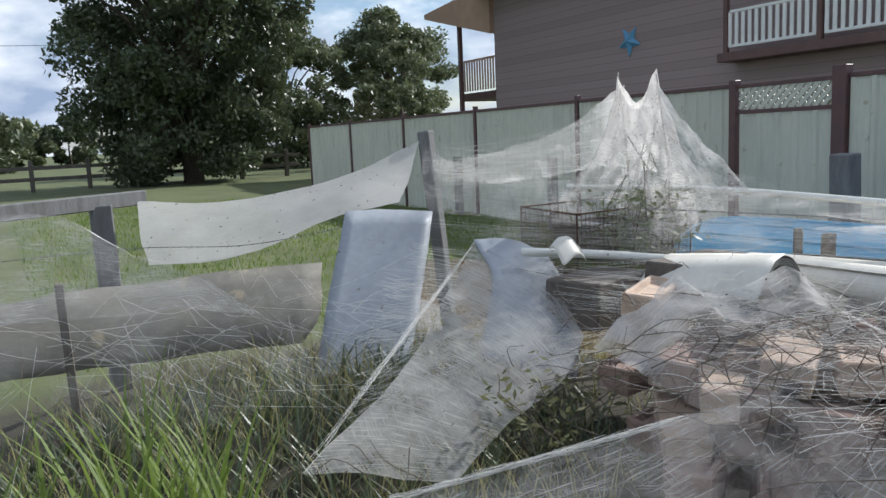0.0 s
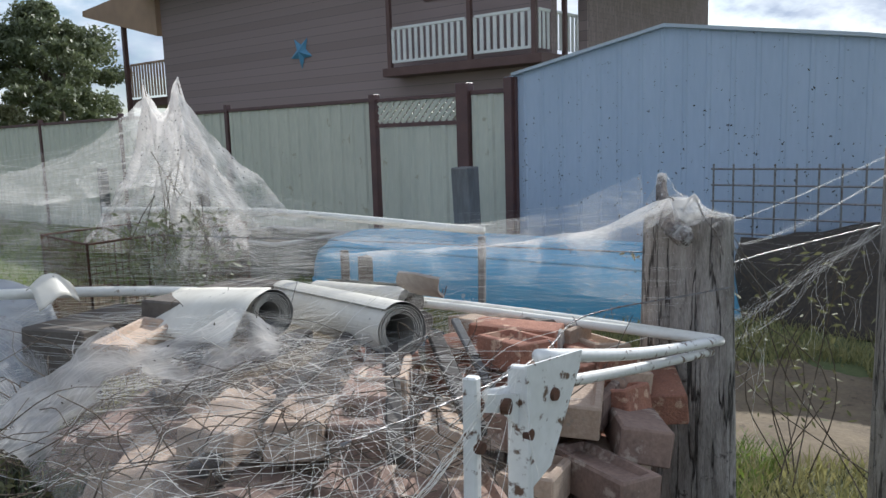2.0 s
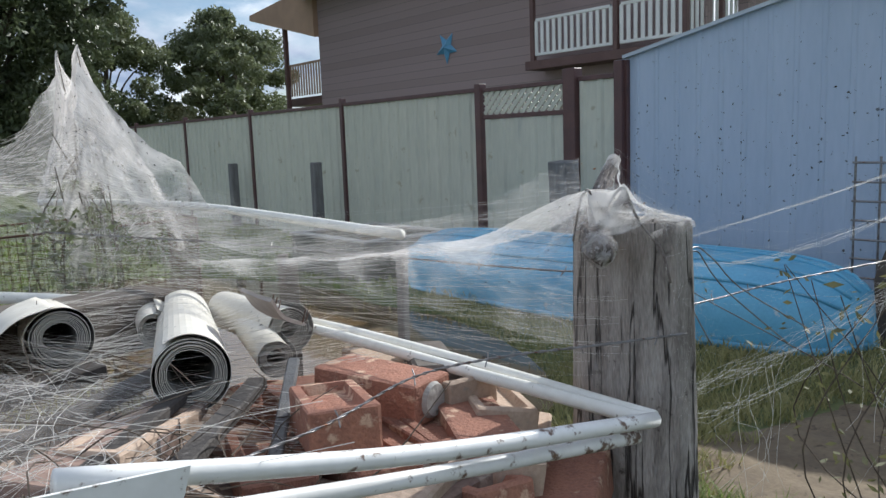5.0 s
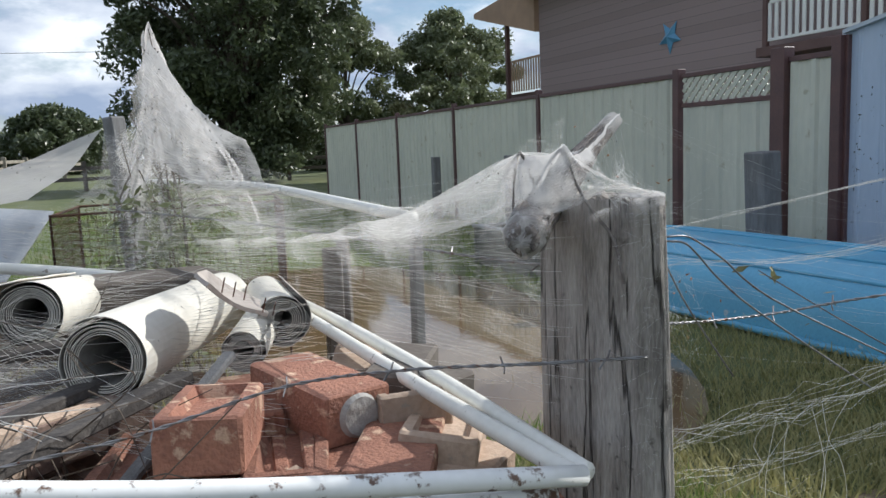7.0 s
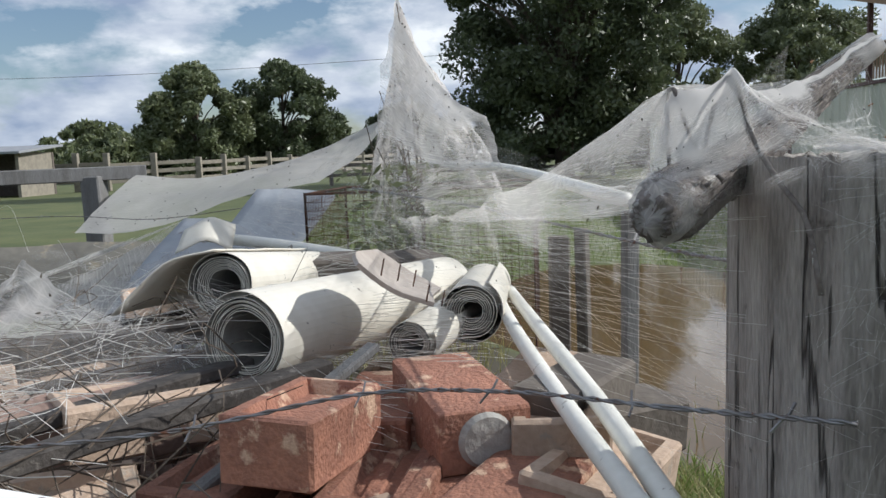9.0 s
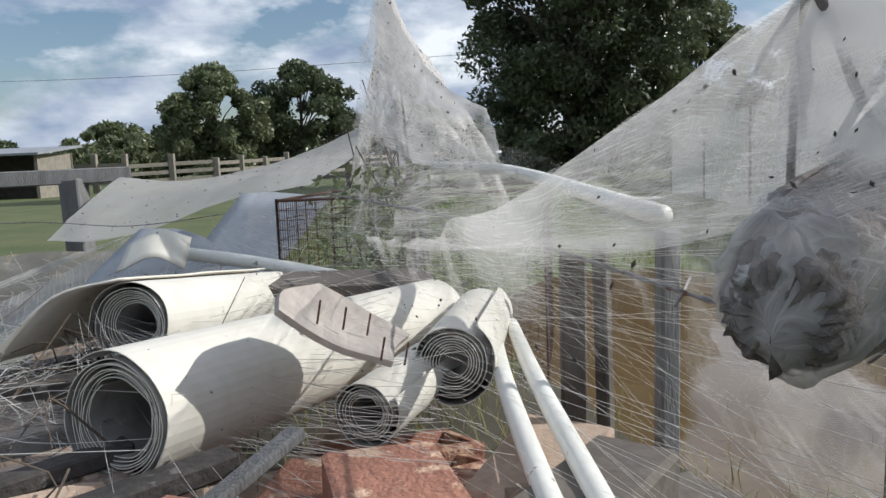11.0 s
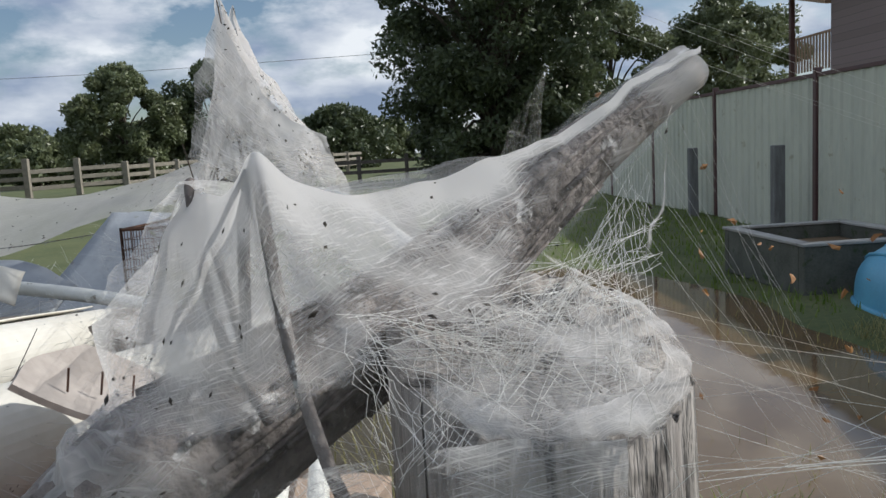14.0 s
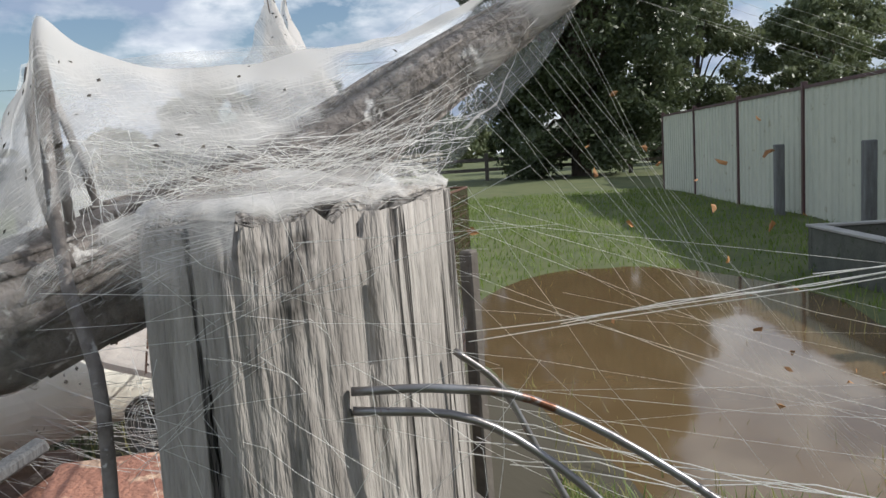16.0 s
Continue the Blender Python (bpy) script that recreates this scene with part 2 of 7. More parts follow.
M = dict(
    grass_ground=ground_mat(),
    bare_mud=mat("bare_mud", (0.19, 0.145, 0.09), (0.115, 0.085, 0.055), 0.92, 5, bump=0.8, fine=45, spots=(0.09, 0.065, 0.04), spot_amount=0.3, spot_scale=16),
    mud=mat("mud", (0.13, 0.085, 0.045), (0.20, 0.14, 0.08), 0.85, 3, bump=0.6, fine=40),
    sheet_cream=mat("sheet_cream", (0.60, 0.60, 0.50), (0.50, 0.51, 0.43), 0.5, 3, (1, 1, 0.25), 0.05, fine=25, spots=(0.42, 0.40, 0.30), spot_amount=0.15, spot_scale=5),
    brown_steel=mat("brown_steel", (0.085, 0.045, 0.045), (0.12, 0.06, 0.055), 0.5, 6, bump=0.05),
    shed_blue=mat("shed_blue", (0.44, 0.525, 0.65), (0.385, 0.47, 0.595), 0.45, 2.5, (1, 1, 0.2), 0.04, fine=30, spots=(0.12, 0.13, 0.16), spot_amount=0.10, spot_scale=20),
    shed_trim=mat("shed_trim", (0.42, 0.48, 0.55), (0.5, 0.55, 0.6), 0.45, 4, bump=0.03),
    old_wood=mat("old_wood", (0.44, 0.405, 0.37), (0.18, 0.16, 0.145), 0.92, 7, (6, 6, 1.0), 1.0, fine=60, spots=(0.10, 0.088, 0.078), spot_amount=0.26, spot_scale=19),
    log_wood=mat("log_wood", (0.27, 0.235, 0.215), (0.075, 0.063, 0.057), 0.95, 34, (1, 1, 1), 1.0, fine=190, spots=(0.55, 0.53, 0.51), spot_amount=0.32, spot_scale=55),
    grey_wood=mat("grey_wood", (0.21, 0.21, 0.21), (0.13, 0.125, 0.12), 0.9, 6, (5, 5, 0.8), 0.7),
    dark_wood=mat("dark_wood", (0.09, 0.075, 0.065), (0.15, 0.13, 0.11), 0.9, 8, (1, 1, 1), 0.7),
    rail_wood=mat("rail_wood", (0.30, 0.27, 0.22), (0.20, 0.18, 0.15), 0.9, 5, bump=0.5),
    white_paint=mat("white_paint", (0.80, 0.80, 0.79), (0.68, 0.68, 0.66), 0.4, 8, bump=0.1, spots=(0.13, 0.075, 0.05), spot_amount=0.34, spot_scale=30),
    pvc=mat("pvc", (0.80, 0.79, 0.74), (0.68, 0.67, 0.61), 0.45, 6, bump=0.05, spots=(0.30, 0.27, 0.22), spot_amount=0.10, spot_scale=40),
    rust=mat("rust", (0.13, 0.06, 0.035), (0.06, 0.035, 0.025), 0.9, 25, bump=0.5),
    vinyl=mat("vinyl", (0.70, 0.67, 0.60), (0.61, 0.575, 0.50), 0.55, 5, bump=0.06, fine=40, spots=(0.10, 0.09, 0.08), spot_amount=0.10, spot_scale=45),
    vinyl_back=mat("vinyl_back", (0.36, 0.35, 0.32), (0.24, 0.23, 0.21), 0.8, 12, bump=0.1),
    metal_sheet=mat("metal_sheet", (0.35, 0.37, 0.40), (0.26, 0.28, 0.31), 0.5, 3, bump=0.06, fine=30, spots=(0.16, 0.13, 0.10), spot_amount=0.12, spot_scale=25),
    mossy_board=mat("mossy_board", (0.20, 0.185, 0.155), (0.12, 0.115, 0.10), 0.8, 4, (1, 1, 2), 0.3, fine=30, spots=(0.29, 0.25, 0.18), spot_amount=0.3, spot_scale=5),
    tile=mat("tile", (0.45, 0.40, 0.36), (0.33, 0.29, 0.26), 0.85, 14, bump=0.4),
    brick=mat("brick", (0.37, 0.175, 0.115), (0.21, 0.098, 0.07), 0.92, 16, bump=1.0, fine=160, spots=(0.50, 0.34, 0.24), spot_amount=0.40, spot_scale=18, random_value=0.25),
    brick_dusty=mat("brick_dusty", (0.29, 0.20, 0.16), (0.155, 0.105, 0.088), 0.95, 9, bump=0.6, fine=90, spots=(0.40, 0.325, 0.27), spot_amount=0.40, spot_scale=11, random_value=0.22),
    brick_pale=mat("brick_pale", (0.52, 0.40, 0.31), (0.38, 0.28, 0.21), 0.9, 16, bump=0.6, fine=120, spots=(0.35, 0.30, 0.25), spot_amount=0.25, spot_scale=20, random_value=0.2),
    mortar=mat("mortar", (0.45, 0.43, 0.40), (0.32, 0.30, 0.28), 0.95, 30, bump=0.6),
    boat=mat("boat", (0.138, 0.413, 0.600), (0.100, 0.312, 0.488), 0.35, 3, bump=0.05, spots=(0.40, 0.48, 0.52), spot_amount=0.1, spot_scale=12),
    wire=mat("wire", (0.30, 0.30, 0.31), (0.18, 0.16, 0.15), 0.4, 40, bump=0.2, metal=0.8, spots=(0.16, 0.07, 0.04), spot_amount=0.3, spot_scale=60),
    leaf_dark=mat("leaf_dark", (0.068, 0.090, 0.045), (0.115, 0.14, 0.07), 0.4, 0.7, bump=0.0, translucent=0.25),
    leaf_mid=mat("leaf_mid", (0.11, 0.14, 0.065), (0.19, 0.21, 0.11), 0.45, 0.7, bump=0.0, translucent=0.3),
    leaf_olive=mat("leaf_olive", (0.11, 0.12, 0.05), (0.20, 0.19, 0.09), 0.7, 10, bump=0.0, translucent=0.3),
    grass_blade=mat("grass_blade", (0.12, 0.19, 0.03), (0.21, 0.27, 0.06), 0.55, 4, bump=0.0, translucent=0.45),
    grass_dry=mat("grass_dry", (0.25, 0.25, 0.09), (0.38, 0.34, 0.16), 0.7, 4, bump=0.0, translucent=0.4),
    bark=mat("bark", (0.12, 0.095, 0.07), (0.06, 0.05, 0.04), 0.95, 6, (3, 3, 1), 0.8),
    twig=mat("twig", (0.13, 0.10, 0.075), (0.065, 0.05, 0.038), 0.9, 20, bump=0.3),
    silk=mat("silk", (0.85, 0.84, 0.82), (0.74, 0.73, 0.70), 0.6, 30, bump=0.0, translucent=0.5),
    mossy=mat("mossy", (0.13, 0.13, 0.11), (0.07, 0.075, 0.06), 0.9, 6, bump=0.4, spots=(0.05, 0.07, 0.03), spot_amount=0.3, spot_scale=9),
    # dark batten timber, with the shadow over that side of the heap put into the colour
    shade_dark_wood=mat("shade_dark_wood", (0.085, 0.075, 0.068), (0.035, 0.03, 0.028), 0.85, 8, (1, 1, 1), 0.8, fine=90, spots=(0.18, 0.165, 0.15), spot_amount=0.25, spot_scale=30),
    old_wire=mat("old_wire", (0.23, 0.205, 0.19), (0.11, 0.09, 0.08), 0.8, 60, bump=0.4, fine=300, spots=(0.5, 0.49, 0.47), spot_amount=0.3, spot_scale=90),
    scrap=mat("scrap", (0.42, 0.20, 0.06), (0.22, 0.11, 0.05), 0.8, 40, bump=0.2),
    dirt_speck=mat("dirt_speck", (0.03, 0.025, 0.02), (0.06, 0.045, 0.03), 0.8, 30, bump=0.1),
    house_trim=mat("house_trim", (0.10, 0.055, 0.05), (0.14, 0.08, 0.07), 0.6, 3, bump=0.05),
    house_white=mat("house_white", (0.78, 0.78, 0.75), (0.70, 0.70, 0.68), 0.5, 3, bump=0.03),
    eave=mat("eave", (0.45, 0.30, 0.20), (0.36, 0.24, 0.17), 0.7, 2, bump=0.05),
    roof=mat("roof", (0.30, 0.31, 0.33), (0.24, 0.25, 0.27), 0.6, 2, bump=0.1),
    star_blue=mat("star_blue", (0.12, 0.32, 0.50), (0.08, 0.25, 0.42), 0.4, 5, bump=0.05),
    glass=mat("glass", (0.03, 0.035, 0.04), (0.04, 0.045, 0.05), 0.08, 2, bump=0.0),
    concrete=mat("concrete", (0.42, 0.41, 0.38), (0.32, 0.31, 0.29), 0.85, 4, bump=0.3),
)
def cracked(m, dark, size, stretch):
    """Adds dark, deep drying cracks that run along the grain."""
    n, l = m.node_tree.nodes, m.node_tree.links
    b = n["Principled BSDF"]
    old = b.inputs["Base Color"].links[0].from_socket
    tc, mp, nz, sub, ab, mr, mx = (n.new("ShaderNode" + k) for k in ("TexCoord", "Mapping", "TexNoise", "Math", "Math", "MapRange", "Mix"))
    mp.inputs["Scale"].default_value = stretch
    nz.inputs["Scale"].default_value, nz.inputs["Detail"].default_value, nz.inputs["Roughness"].default_value = size, 4, 0.55
    sub.operation, sub.inputs[1].default_value, ab.operation = "SUBTRACT", 0.5, "ABSOLUTE"
    mr.inputs["From Min"].default_value, mr.inputs["From Max"].default_value = 0.002, 0.020
    mx.data_type = "RGBA"
    mx.inputs[6].default_value = (*dark, 1)
    l.new(tc.outputs["Object"], mp.inputs["Vector"])
    l.new(mp.outputs[0], nz.inputs["Vector"])
    l.new(nz.outputs["Fac"], sub.inputs[0])
    l.new(sub.outputs[0], ab.inputs[0])
    l.new(ab.outputs[0], mr.inputs["Value"])
    l.new(mr.outputs[0], mx.inputs[0])
    l.new(old, mx.inputs[7])
    l.new(mx.outputs[2], b.inputs["Base Color"])
    bp = n.new("ShaderNodeBump")
    bp.inputs["Strength"].default_value, bp.inputs["Distance"].default_value = 0.9, 0.008
    l.new(mr.outputs[0], bp.inputs["Height"])
    l.new(b.inputs["Normal"].links[0].from_socket, bp.inputs["Normal"])
    l.new(bp.outputs[0], b.inputs["Normal"])


cracked(M["old_wood"], (0.05, 0.043, 0.038), 3.2, (7, 7, 0.5))
WEB = dict(
    canopy=web_mat("web_canopy", 0.70, 0.97, 160, 0.05, 4.0, col=(0.84, 0.82, 0.80)),
    medium=web_mat("web_medium", 0.18, 0.80, 200, 0.04, 7.0, 0.1),
    draped=web_mat("web_draped", 0.03, 0.92, 1500, 0.05, 16.0, 0.18),
    skirt=web_mat("web_skirt", 0.05, 0.85, 300, 0.05, 10.0, 0.10, fade=((0.14, 0.0, 0.6),)),
    rise=web_mat("web_rise", 0.0, 0.70, 900, 0.03, 6.0, 0.22, fade=((0.75, 1.65, 0.28),)),
    tent=web_mat("web_tent", 0.05, 0.86, 240, 0.10, 13.0, 0.08, col=(0.80, 0.765, 0.74), fade=((0.12, 0.46, 0.50),)),
    misty=web_mat("web_misty", 0.03, 0.72, 900, 0.04, 9.0, 0.05),
    close=web_mat("web_close", 0.04, 0.70, 1400, 0.04, 22.0, 0.15),
    veil=web_mat("web_veil", 0.04, 0.52, 220, 0.04, 6.0, 0.15),
    thin=web_mat("web_thin", 0.0, 0.30, 260, 0.03, 5.0, 0.25),
)

# brick wall of the house
mb = bpy.data.materials.new("house_brick")
mb.use_nodes = True
bn, bl = mb.node_tree.nodes, mb.node_tree.links
b_tc, b_mp, b_tx, b_bp = bn.new("ShaderNodeTexCoord"), bn.new("ShaderNodeMapping"), bn.new("ShaderNodeTexBrick"), bn.new("ShaderNodeBump")
b_mp.inputs["Rotation"].default_value = (radians(90), 0, radians(90))
b_tx.inputs["Scale"].default_value = 1.0
b_tx.inputs["Brick Width"].default_value, b_tx.inputs["Row Height"].default_value, b_tx.inputs["Mortar Size"].default_value = 0.24, 0.086, 0.006
b_tx.inputs["Color1"].default_value, b_tx.inputs["Color2"].default_value = (0.34, 0.262, 0.255, 1), (0.265, 0.205, 0.198, 1)
b_tx.inputs["Mortar"].default_value = (0.16, 0.14, 0.135, 1)
bl.new(b_tc.outputs["Object"], b_mp.inputs["Vector"])
bl.new(b_mp.outputs[0], b_tx.inputs["Vector"])
bl.new(b_tx.outputs["Color"], bn["Principled BSDF"].inputs["Base Color"])
bl.new(b_tx.outputs["Fac"], b_bp.inputs["Height"])
b_bp.inputs["Strength"].default_value = 0.3
b_bp.invert = True
bl.new(b_bp.outputs[0], bn["Principled BSDF"].inputs["Normal"])
bn["Principled BSDF"].inputs["Roughness"].default_value = 0.9
M["house_brick"] = mb

# muddy flood water
mw = bpy.data.materials.new("muddy_water")
mw.use_nodes = True
wnn, wll = mw.node_tree.nodes, mw.node_tree.links
wb = wnn["Principled BSDF"]
wb.inputs["Roughness"].default_value = 0.06
wz, wr, wp, wt = wnn.new("ShaderNodeTexNoise"), wnn.new("ShaderNodeValToRGB"), wnn.new("ShaderNodeBump"), wnn.new("ShaderNodeTexCoord")
wz.inputs["Scale"].default_value, wz.inputs["Detail"].default_value = 2.5, 5
wr.color_ramp.elements[0].color, wr.color_ramp.elements[1].color = (0.10, 0.065, 0.03, 1), (0.17, 0.115, 0.06, 1)
wp.inputs["Strength"].default_value, wp.inputs["Distance"].default_value = 0.08, 0.02
wll.new(wt.outputs["Object"], wz.inputs["Vector"])
wll.new(wz.outputs["Fac"], wr.inputs["Fac"])
wll.new(wr.outputs["Color"], wb.inputs["Base Color"])
wll.new(wz.outputs["Fac"], wp.inputs["Height"])
wll.new(wp.outputs[0], wb.inputs["Normal"])
M["water"] = mw


# ---- builders ----
def mesh_of(name, verts, faces, material, smooth=False, sharp=0.0):
    me = bpy.data.meshes.new(name)
    me.from_pydata([tuple(v) for v in verts], [], [tuple(f) for f in faces])
    me.materials.append(material)
    if smooth:
        me.polygons.foreach_set("use_smooth", [True] * len(me.polygons))
    me.update()
    return me


def thing(name, label, category, at=(0, 0, 0), group="", kind=""):
    ob = new(name)
    ob.location = at
    ob.empty_display_size = 0.05
    return tagged(ob, label, category, group, kind)


def hang(ob, parent):
    """Parent ob, built in world metres, under parent without moving it."""
    place = Vector((0, 0, 0))
    up = parent
    while up is not None:
        place += up.location
        up = up.parent
    ob.parent = parent
    ob.location = Vector(ob.location) - place
    return ob


def part(name, geo, material, parent, label="", smooth=False):
    """One mesh object under a thing. geo: a bmesh, or (verts, faces), in world metres."""
    if isinstance(geo, bmesh.types.BMesh):
        me = bpy.data.meshes.new(name)
        geo.to_mesh(me)
        geo.free()
        me.materials.append(material)
        if smooth:
            me.polygons.foreach_set("use_smooth", [True] * len(me.polygons))
    else:
        me = mesh_of(name, geo[0], geo[1], material, smooth)
        if len(geo) > 2:
            layer = me.uv_layers.new(name="lay")
            layer.data.foreach_set("uv", [c for loop in me.loops for c in geo[2][loop.vertex_index]])
    ob = new(name, me)
    if parent is not None:
        hang(ob, parent)
    return tagged(ob, label)


def box(size, m=Matrix(), bevel=0.0):
    bm = bmesh.new()
    bmesh.ops.create_cube(bm, size=1)
    bmesh.ops.scale(bm, vec=size, verts=bm.verts)
    if bevel:
        bmesh.ops.bevel(bm, geom=bm.edges[:], offset=bevel, segments=1, affect="EDGES")
    bm.transform(m)
    return bm


def span(a, b, width, depth, bevel=0.003, up=(0, 0, 1)):
    """A straight bar from a to b."""
    a, b = Vector(a), Vector(b)
    z = (b - a).normalized()
    x = Vector(up).cross(z)
    if x.length < 0.01:
        x = Vector((1, 0, 0))
    x.normalize()
    y = z.cross(x)
    m = Matrix((x, y, z)).transposed().to_4x4()
    m.translation = (a + b) / 2
    return box((width, depth, (b - a).length), m, bevel)


def smooth_line(pts, n):
    """Points along a soft curve through pts."""
    pts = [Vector(p) for p in pts]
    if len(pts) < 3:
        return [pts[0].lerp(pts[-1], i / n) for i in range(n + 1)]
    q = [2 * pts[0] - pts[1]] + pts + [2 * pts[-1] - pts[-2]]
    out = []
    for i in range(n + 1):
        s = i / n * (len(pts) - 1)
        k = min(int(s), len(pts) - 2)
        f = s - k
        a, b, c, d = q[k:k + 4]
        out.append(0.5 * ((2 * b) + (c - a) * f + (2 * a - 5 * b + 4 * c - d) * f * f + (3 * b - a - 3 * c + d) * f ** 3))
    return out


def sweep(lines, radius, sides=6, taper=1.0, cap=True):
    """Tubes along several polylines, as (verts, faces)."""
    verts, faces = [], []
    for line in lines:
        base, n = len(verts), len(line)
        side = None
        for i, p in enumerate(line):
            d = (line[min(i + 1, n - 1)] - line[max(i - 1, 0)])
            d = d.normalized() if d.length > 1e-9 else Vector((0, 0, 1))
            if side is None:
                side = d.orthogonal().normalized()
            side = side - d * side.dot(d)
            side = side.normalized() if side.length > 1e-6 else d.orthogonal().normalized()
            other = d.cross(side)
            r = radius * (1 + (taper - 1) * i / max(n - 1, 1))
            for k in range(sides):
                a = 2 * math.pi * k / sides
                verts.append(p + (side * math.cos(a) + other * math.sin(a)) * r)
        for i in range(n - 1):
            for k in range(sides):
                a, b = base + i * sides + k, base + i * sides + (k + 1) % sides
                faces.append((a, b, b + sides, a + sides))
        if cap:
            faces.append(tuple(base + k for k in reversed(range(sides))))
            faces.append(tuple(base + (n - 1) * sides + k for k in range(sides)))
    return verts, faces


def tube_bent(pts, radius, n=12, sides=10):
    return sweep([smooth_line(pts, n)], radius, sides)


def patch(corners, nu, nv, sag=0.0, rough=0.0, seed=0, thick=0.0, freq=4.0):
    """A soft sheet between rows of points: corners is a list of rows, each a list of points."""
    rows = [smooth_line(r, nu) for r in corners]
    cols = [smooth_line([r[i] for r in rows], nv) for i in range(nu + 1)]
    verts = []
    for i in range(nu + 1):
        for j in range(nv + 1):
            p = cols[i][j].copy()
            u, v = i / nu, j / nv
            p.z -= sag * 16 * u * (1 - u) * v * (1 - v)
            if rough:
                p += rough * noise.noise_vector(p * freq + Vector((seed, 0, 0)))
                p += rough * 0.35 * noise.noise_vector(p * freq * 4 + Vector((seed, 3, 0)))
            verts.append(p)
    faces = [(i * (nv + 1) + j, (i + 1) * (nv + 1) + j, (i + 1) * (nv + 1) + j + 1, i * (nv + 1) + j + 1) for i in range(nu) for j in range(nv)]
    if thick:
        bm = bmesh.new()
        vs = [bm.verts.new(v) for v in verts]
        for f in faces:
            bm.faces.new([vs[k] for k in f])
        bm.normal_update()
        bmesh.ops.solidify(bm, geom=bm.faces[:], thickness=thick)
        return bm
    lu = sum((cols[i + 1][nv // 2] - cols[i][nv // 2]).length for i in range(nu))
    lv = sum((cols[nu // 2][j + 1] - cols[nu // 2][j]).length for j in range(nv))
    return verts, faces, [(i / nu * lu, j / nv * lv) for i in range(nu + 1) for j in range(nv + 1)]


rng = random.Random(7)


def jitter(s):
    return Vector((rng.gauss(0, s), rng.gauss(0, s), rng.gauss(0, s)))


def strands(a_line, b_line, count, sag=0.02, spread=0.004, n=8):
    """Silk threads between two lines of points."""
    la, lb = smooth_line(a_line, 24), smooth_line(b_line, 24)
    out = []
    for _ in range(count):
        p = la[rng.randrange(25)] + jitter(spread)
        q = lb[rng.randrange(25)] + jitter(spread)
        s = sag * rng.uniform(0.0, 1.6)
        line = []
        for i in range(n + 1):
            f = i / n
            r = p.lerp(q, f)
            r.z -= s * 4 * f * (1 - f)
            line.append(r + jitter(0.0008))
        out.append(line)
    return out


def threads(name, lines, radius, parent, label="fine silk threads"):
    return tagged(part(name, sweep(lines, radius, 3, cap=False), M["silk"], parent, label), kind="stuff")


def specks_on(geo, count, size, seed, parent):
    """Dry scraps caught in a sheet."""
    r = random.Random(seed)
    verts, faces = [], []
    v0, f0 = geo[0], geo[1]
    for _ in range(count):
        f = f0[r.randrange(len(f0))]
        w = [r.random() for _ in f]
        c = sum((Vector(v0[k]) * x for k, x in zip(f, w)), Vector()) / sum(w)
        n = (Vector(v0[f[1]]) - Vector(v0[f[0]])).cross(Vector(v0[f[2]]) - Vector(v0[f[0]]))
        n = n.normalized() if n.length > 1e-12 else Vector((0, 0, 1))
        a = n.orthogonal().normalized()
        b = n.cross(a)
        t = r.uniform(0, 6.3)
        a, b = a * math.cos(t) + b * math.sin(t), b * math.cos(t) - a * math.sin(t)
        s = size * r.uniform(0.4, 1.3)
        k = len(verts)
        e = s * r.uniform(0.25, 0.6)
        verts += [c + a * s, c + b * e, c - a * s, c - b * e, c + n * e, c - n * e]
        for i in range(4):
            faces += [(k + i, k + (i + 1) % 4, k + 4), (k + (i + 1) % 4, k + i, k + 5)]
    return tagged(part("trapped_debris", (verts, faces), M["dirt_speck"], parent, "dark dry scraps caught in the silk"), kind="stuff")


# ---- ground and water ----
def ground_z(x, y):
    mound = math.exp(-(((x + 0.9) / 1.5) ** 4)) * math.exp(-(((y - 1.2) / 2.4) ** 4))
    pond = math.exp(-(((x - 1.7) / 1.25) ** 4)) * math.exp(-(((y - 4.5) / 2.8) ** 4))
    z = GROUND + 0.42 * mound - 0.16 * pond
    d = math.hypot(x, y)
    z += 0.05 * noise.noise(Vector((x * 0.5, y * 0.5, 0))) + 0.02 * noise.noise(Vector((x * 2.2, y * 2.2, 5))) if d < 40 else 0
    return z


def grid_lines(lo, hi, near_lo, near_hi, fine):
    a = [near_lo + i * fine for i in range(int((near_hi - near_lo) / fine) + 1)]
    s, v = fine, near_hi
    while v < hi:
        s *= 1.35
        v += s
        a.append(v)
    s, v = fine, near_lo
    while v > lo:
        s *= 1.35
        v -= s
        a.insert(0, v)
    return a


gx, gy = grid_lines(-900, 900, -4, 7, 0.14), grid_lines(-900, 900, -3, 10, 0.14)
gv = [(x, y, ground_z(x, y)) for x in gx for y in gy]
ny = len(gy)
gf = [(i * ny + j, (i + 1) * ny + j, (i + 1) * ny + j + 1, i * ny + j + 1) for i in range(len(gx) - 1) for j in range(ny - 1)]
tagged(part("ground", (gv, gf), M["grass_ground"], None, smooth=True), "rough grassy ground with muddy patches, shade painted in round the heap", "ground", kind="structure")
wv, wf = [], []
ring = 40
for i in range(ring):
    a = 2 * math.pi * i / ring
    wv.append((1.7 + 1.4 * math.cos(a), 4.5 + 2.95 * math.sin(a), GROUND - 0.035))
wf.append(tuple(range(ring)))
tagged(part("water", (wv, wf), M["water"], None), "shallow brown muddy flood water", "water", kind="structure")


# ---- fence, gate, shed ----
XF, Y0, PANEL, TOP = 5.17, 5.5, 2.76, 1.35
fence = thing("fence", "tall cream corrugated steel fence with brown posts and rails", "fence", (XF, Y0, GROUND))


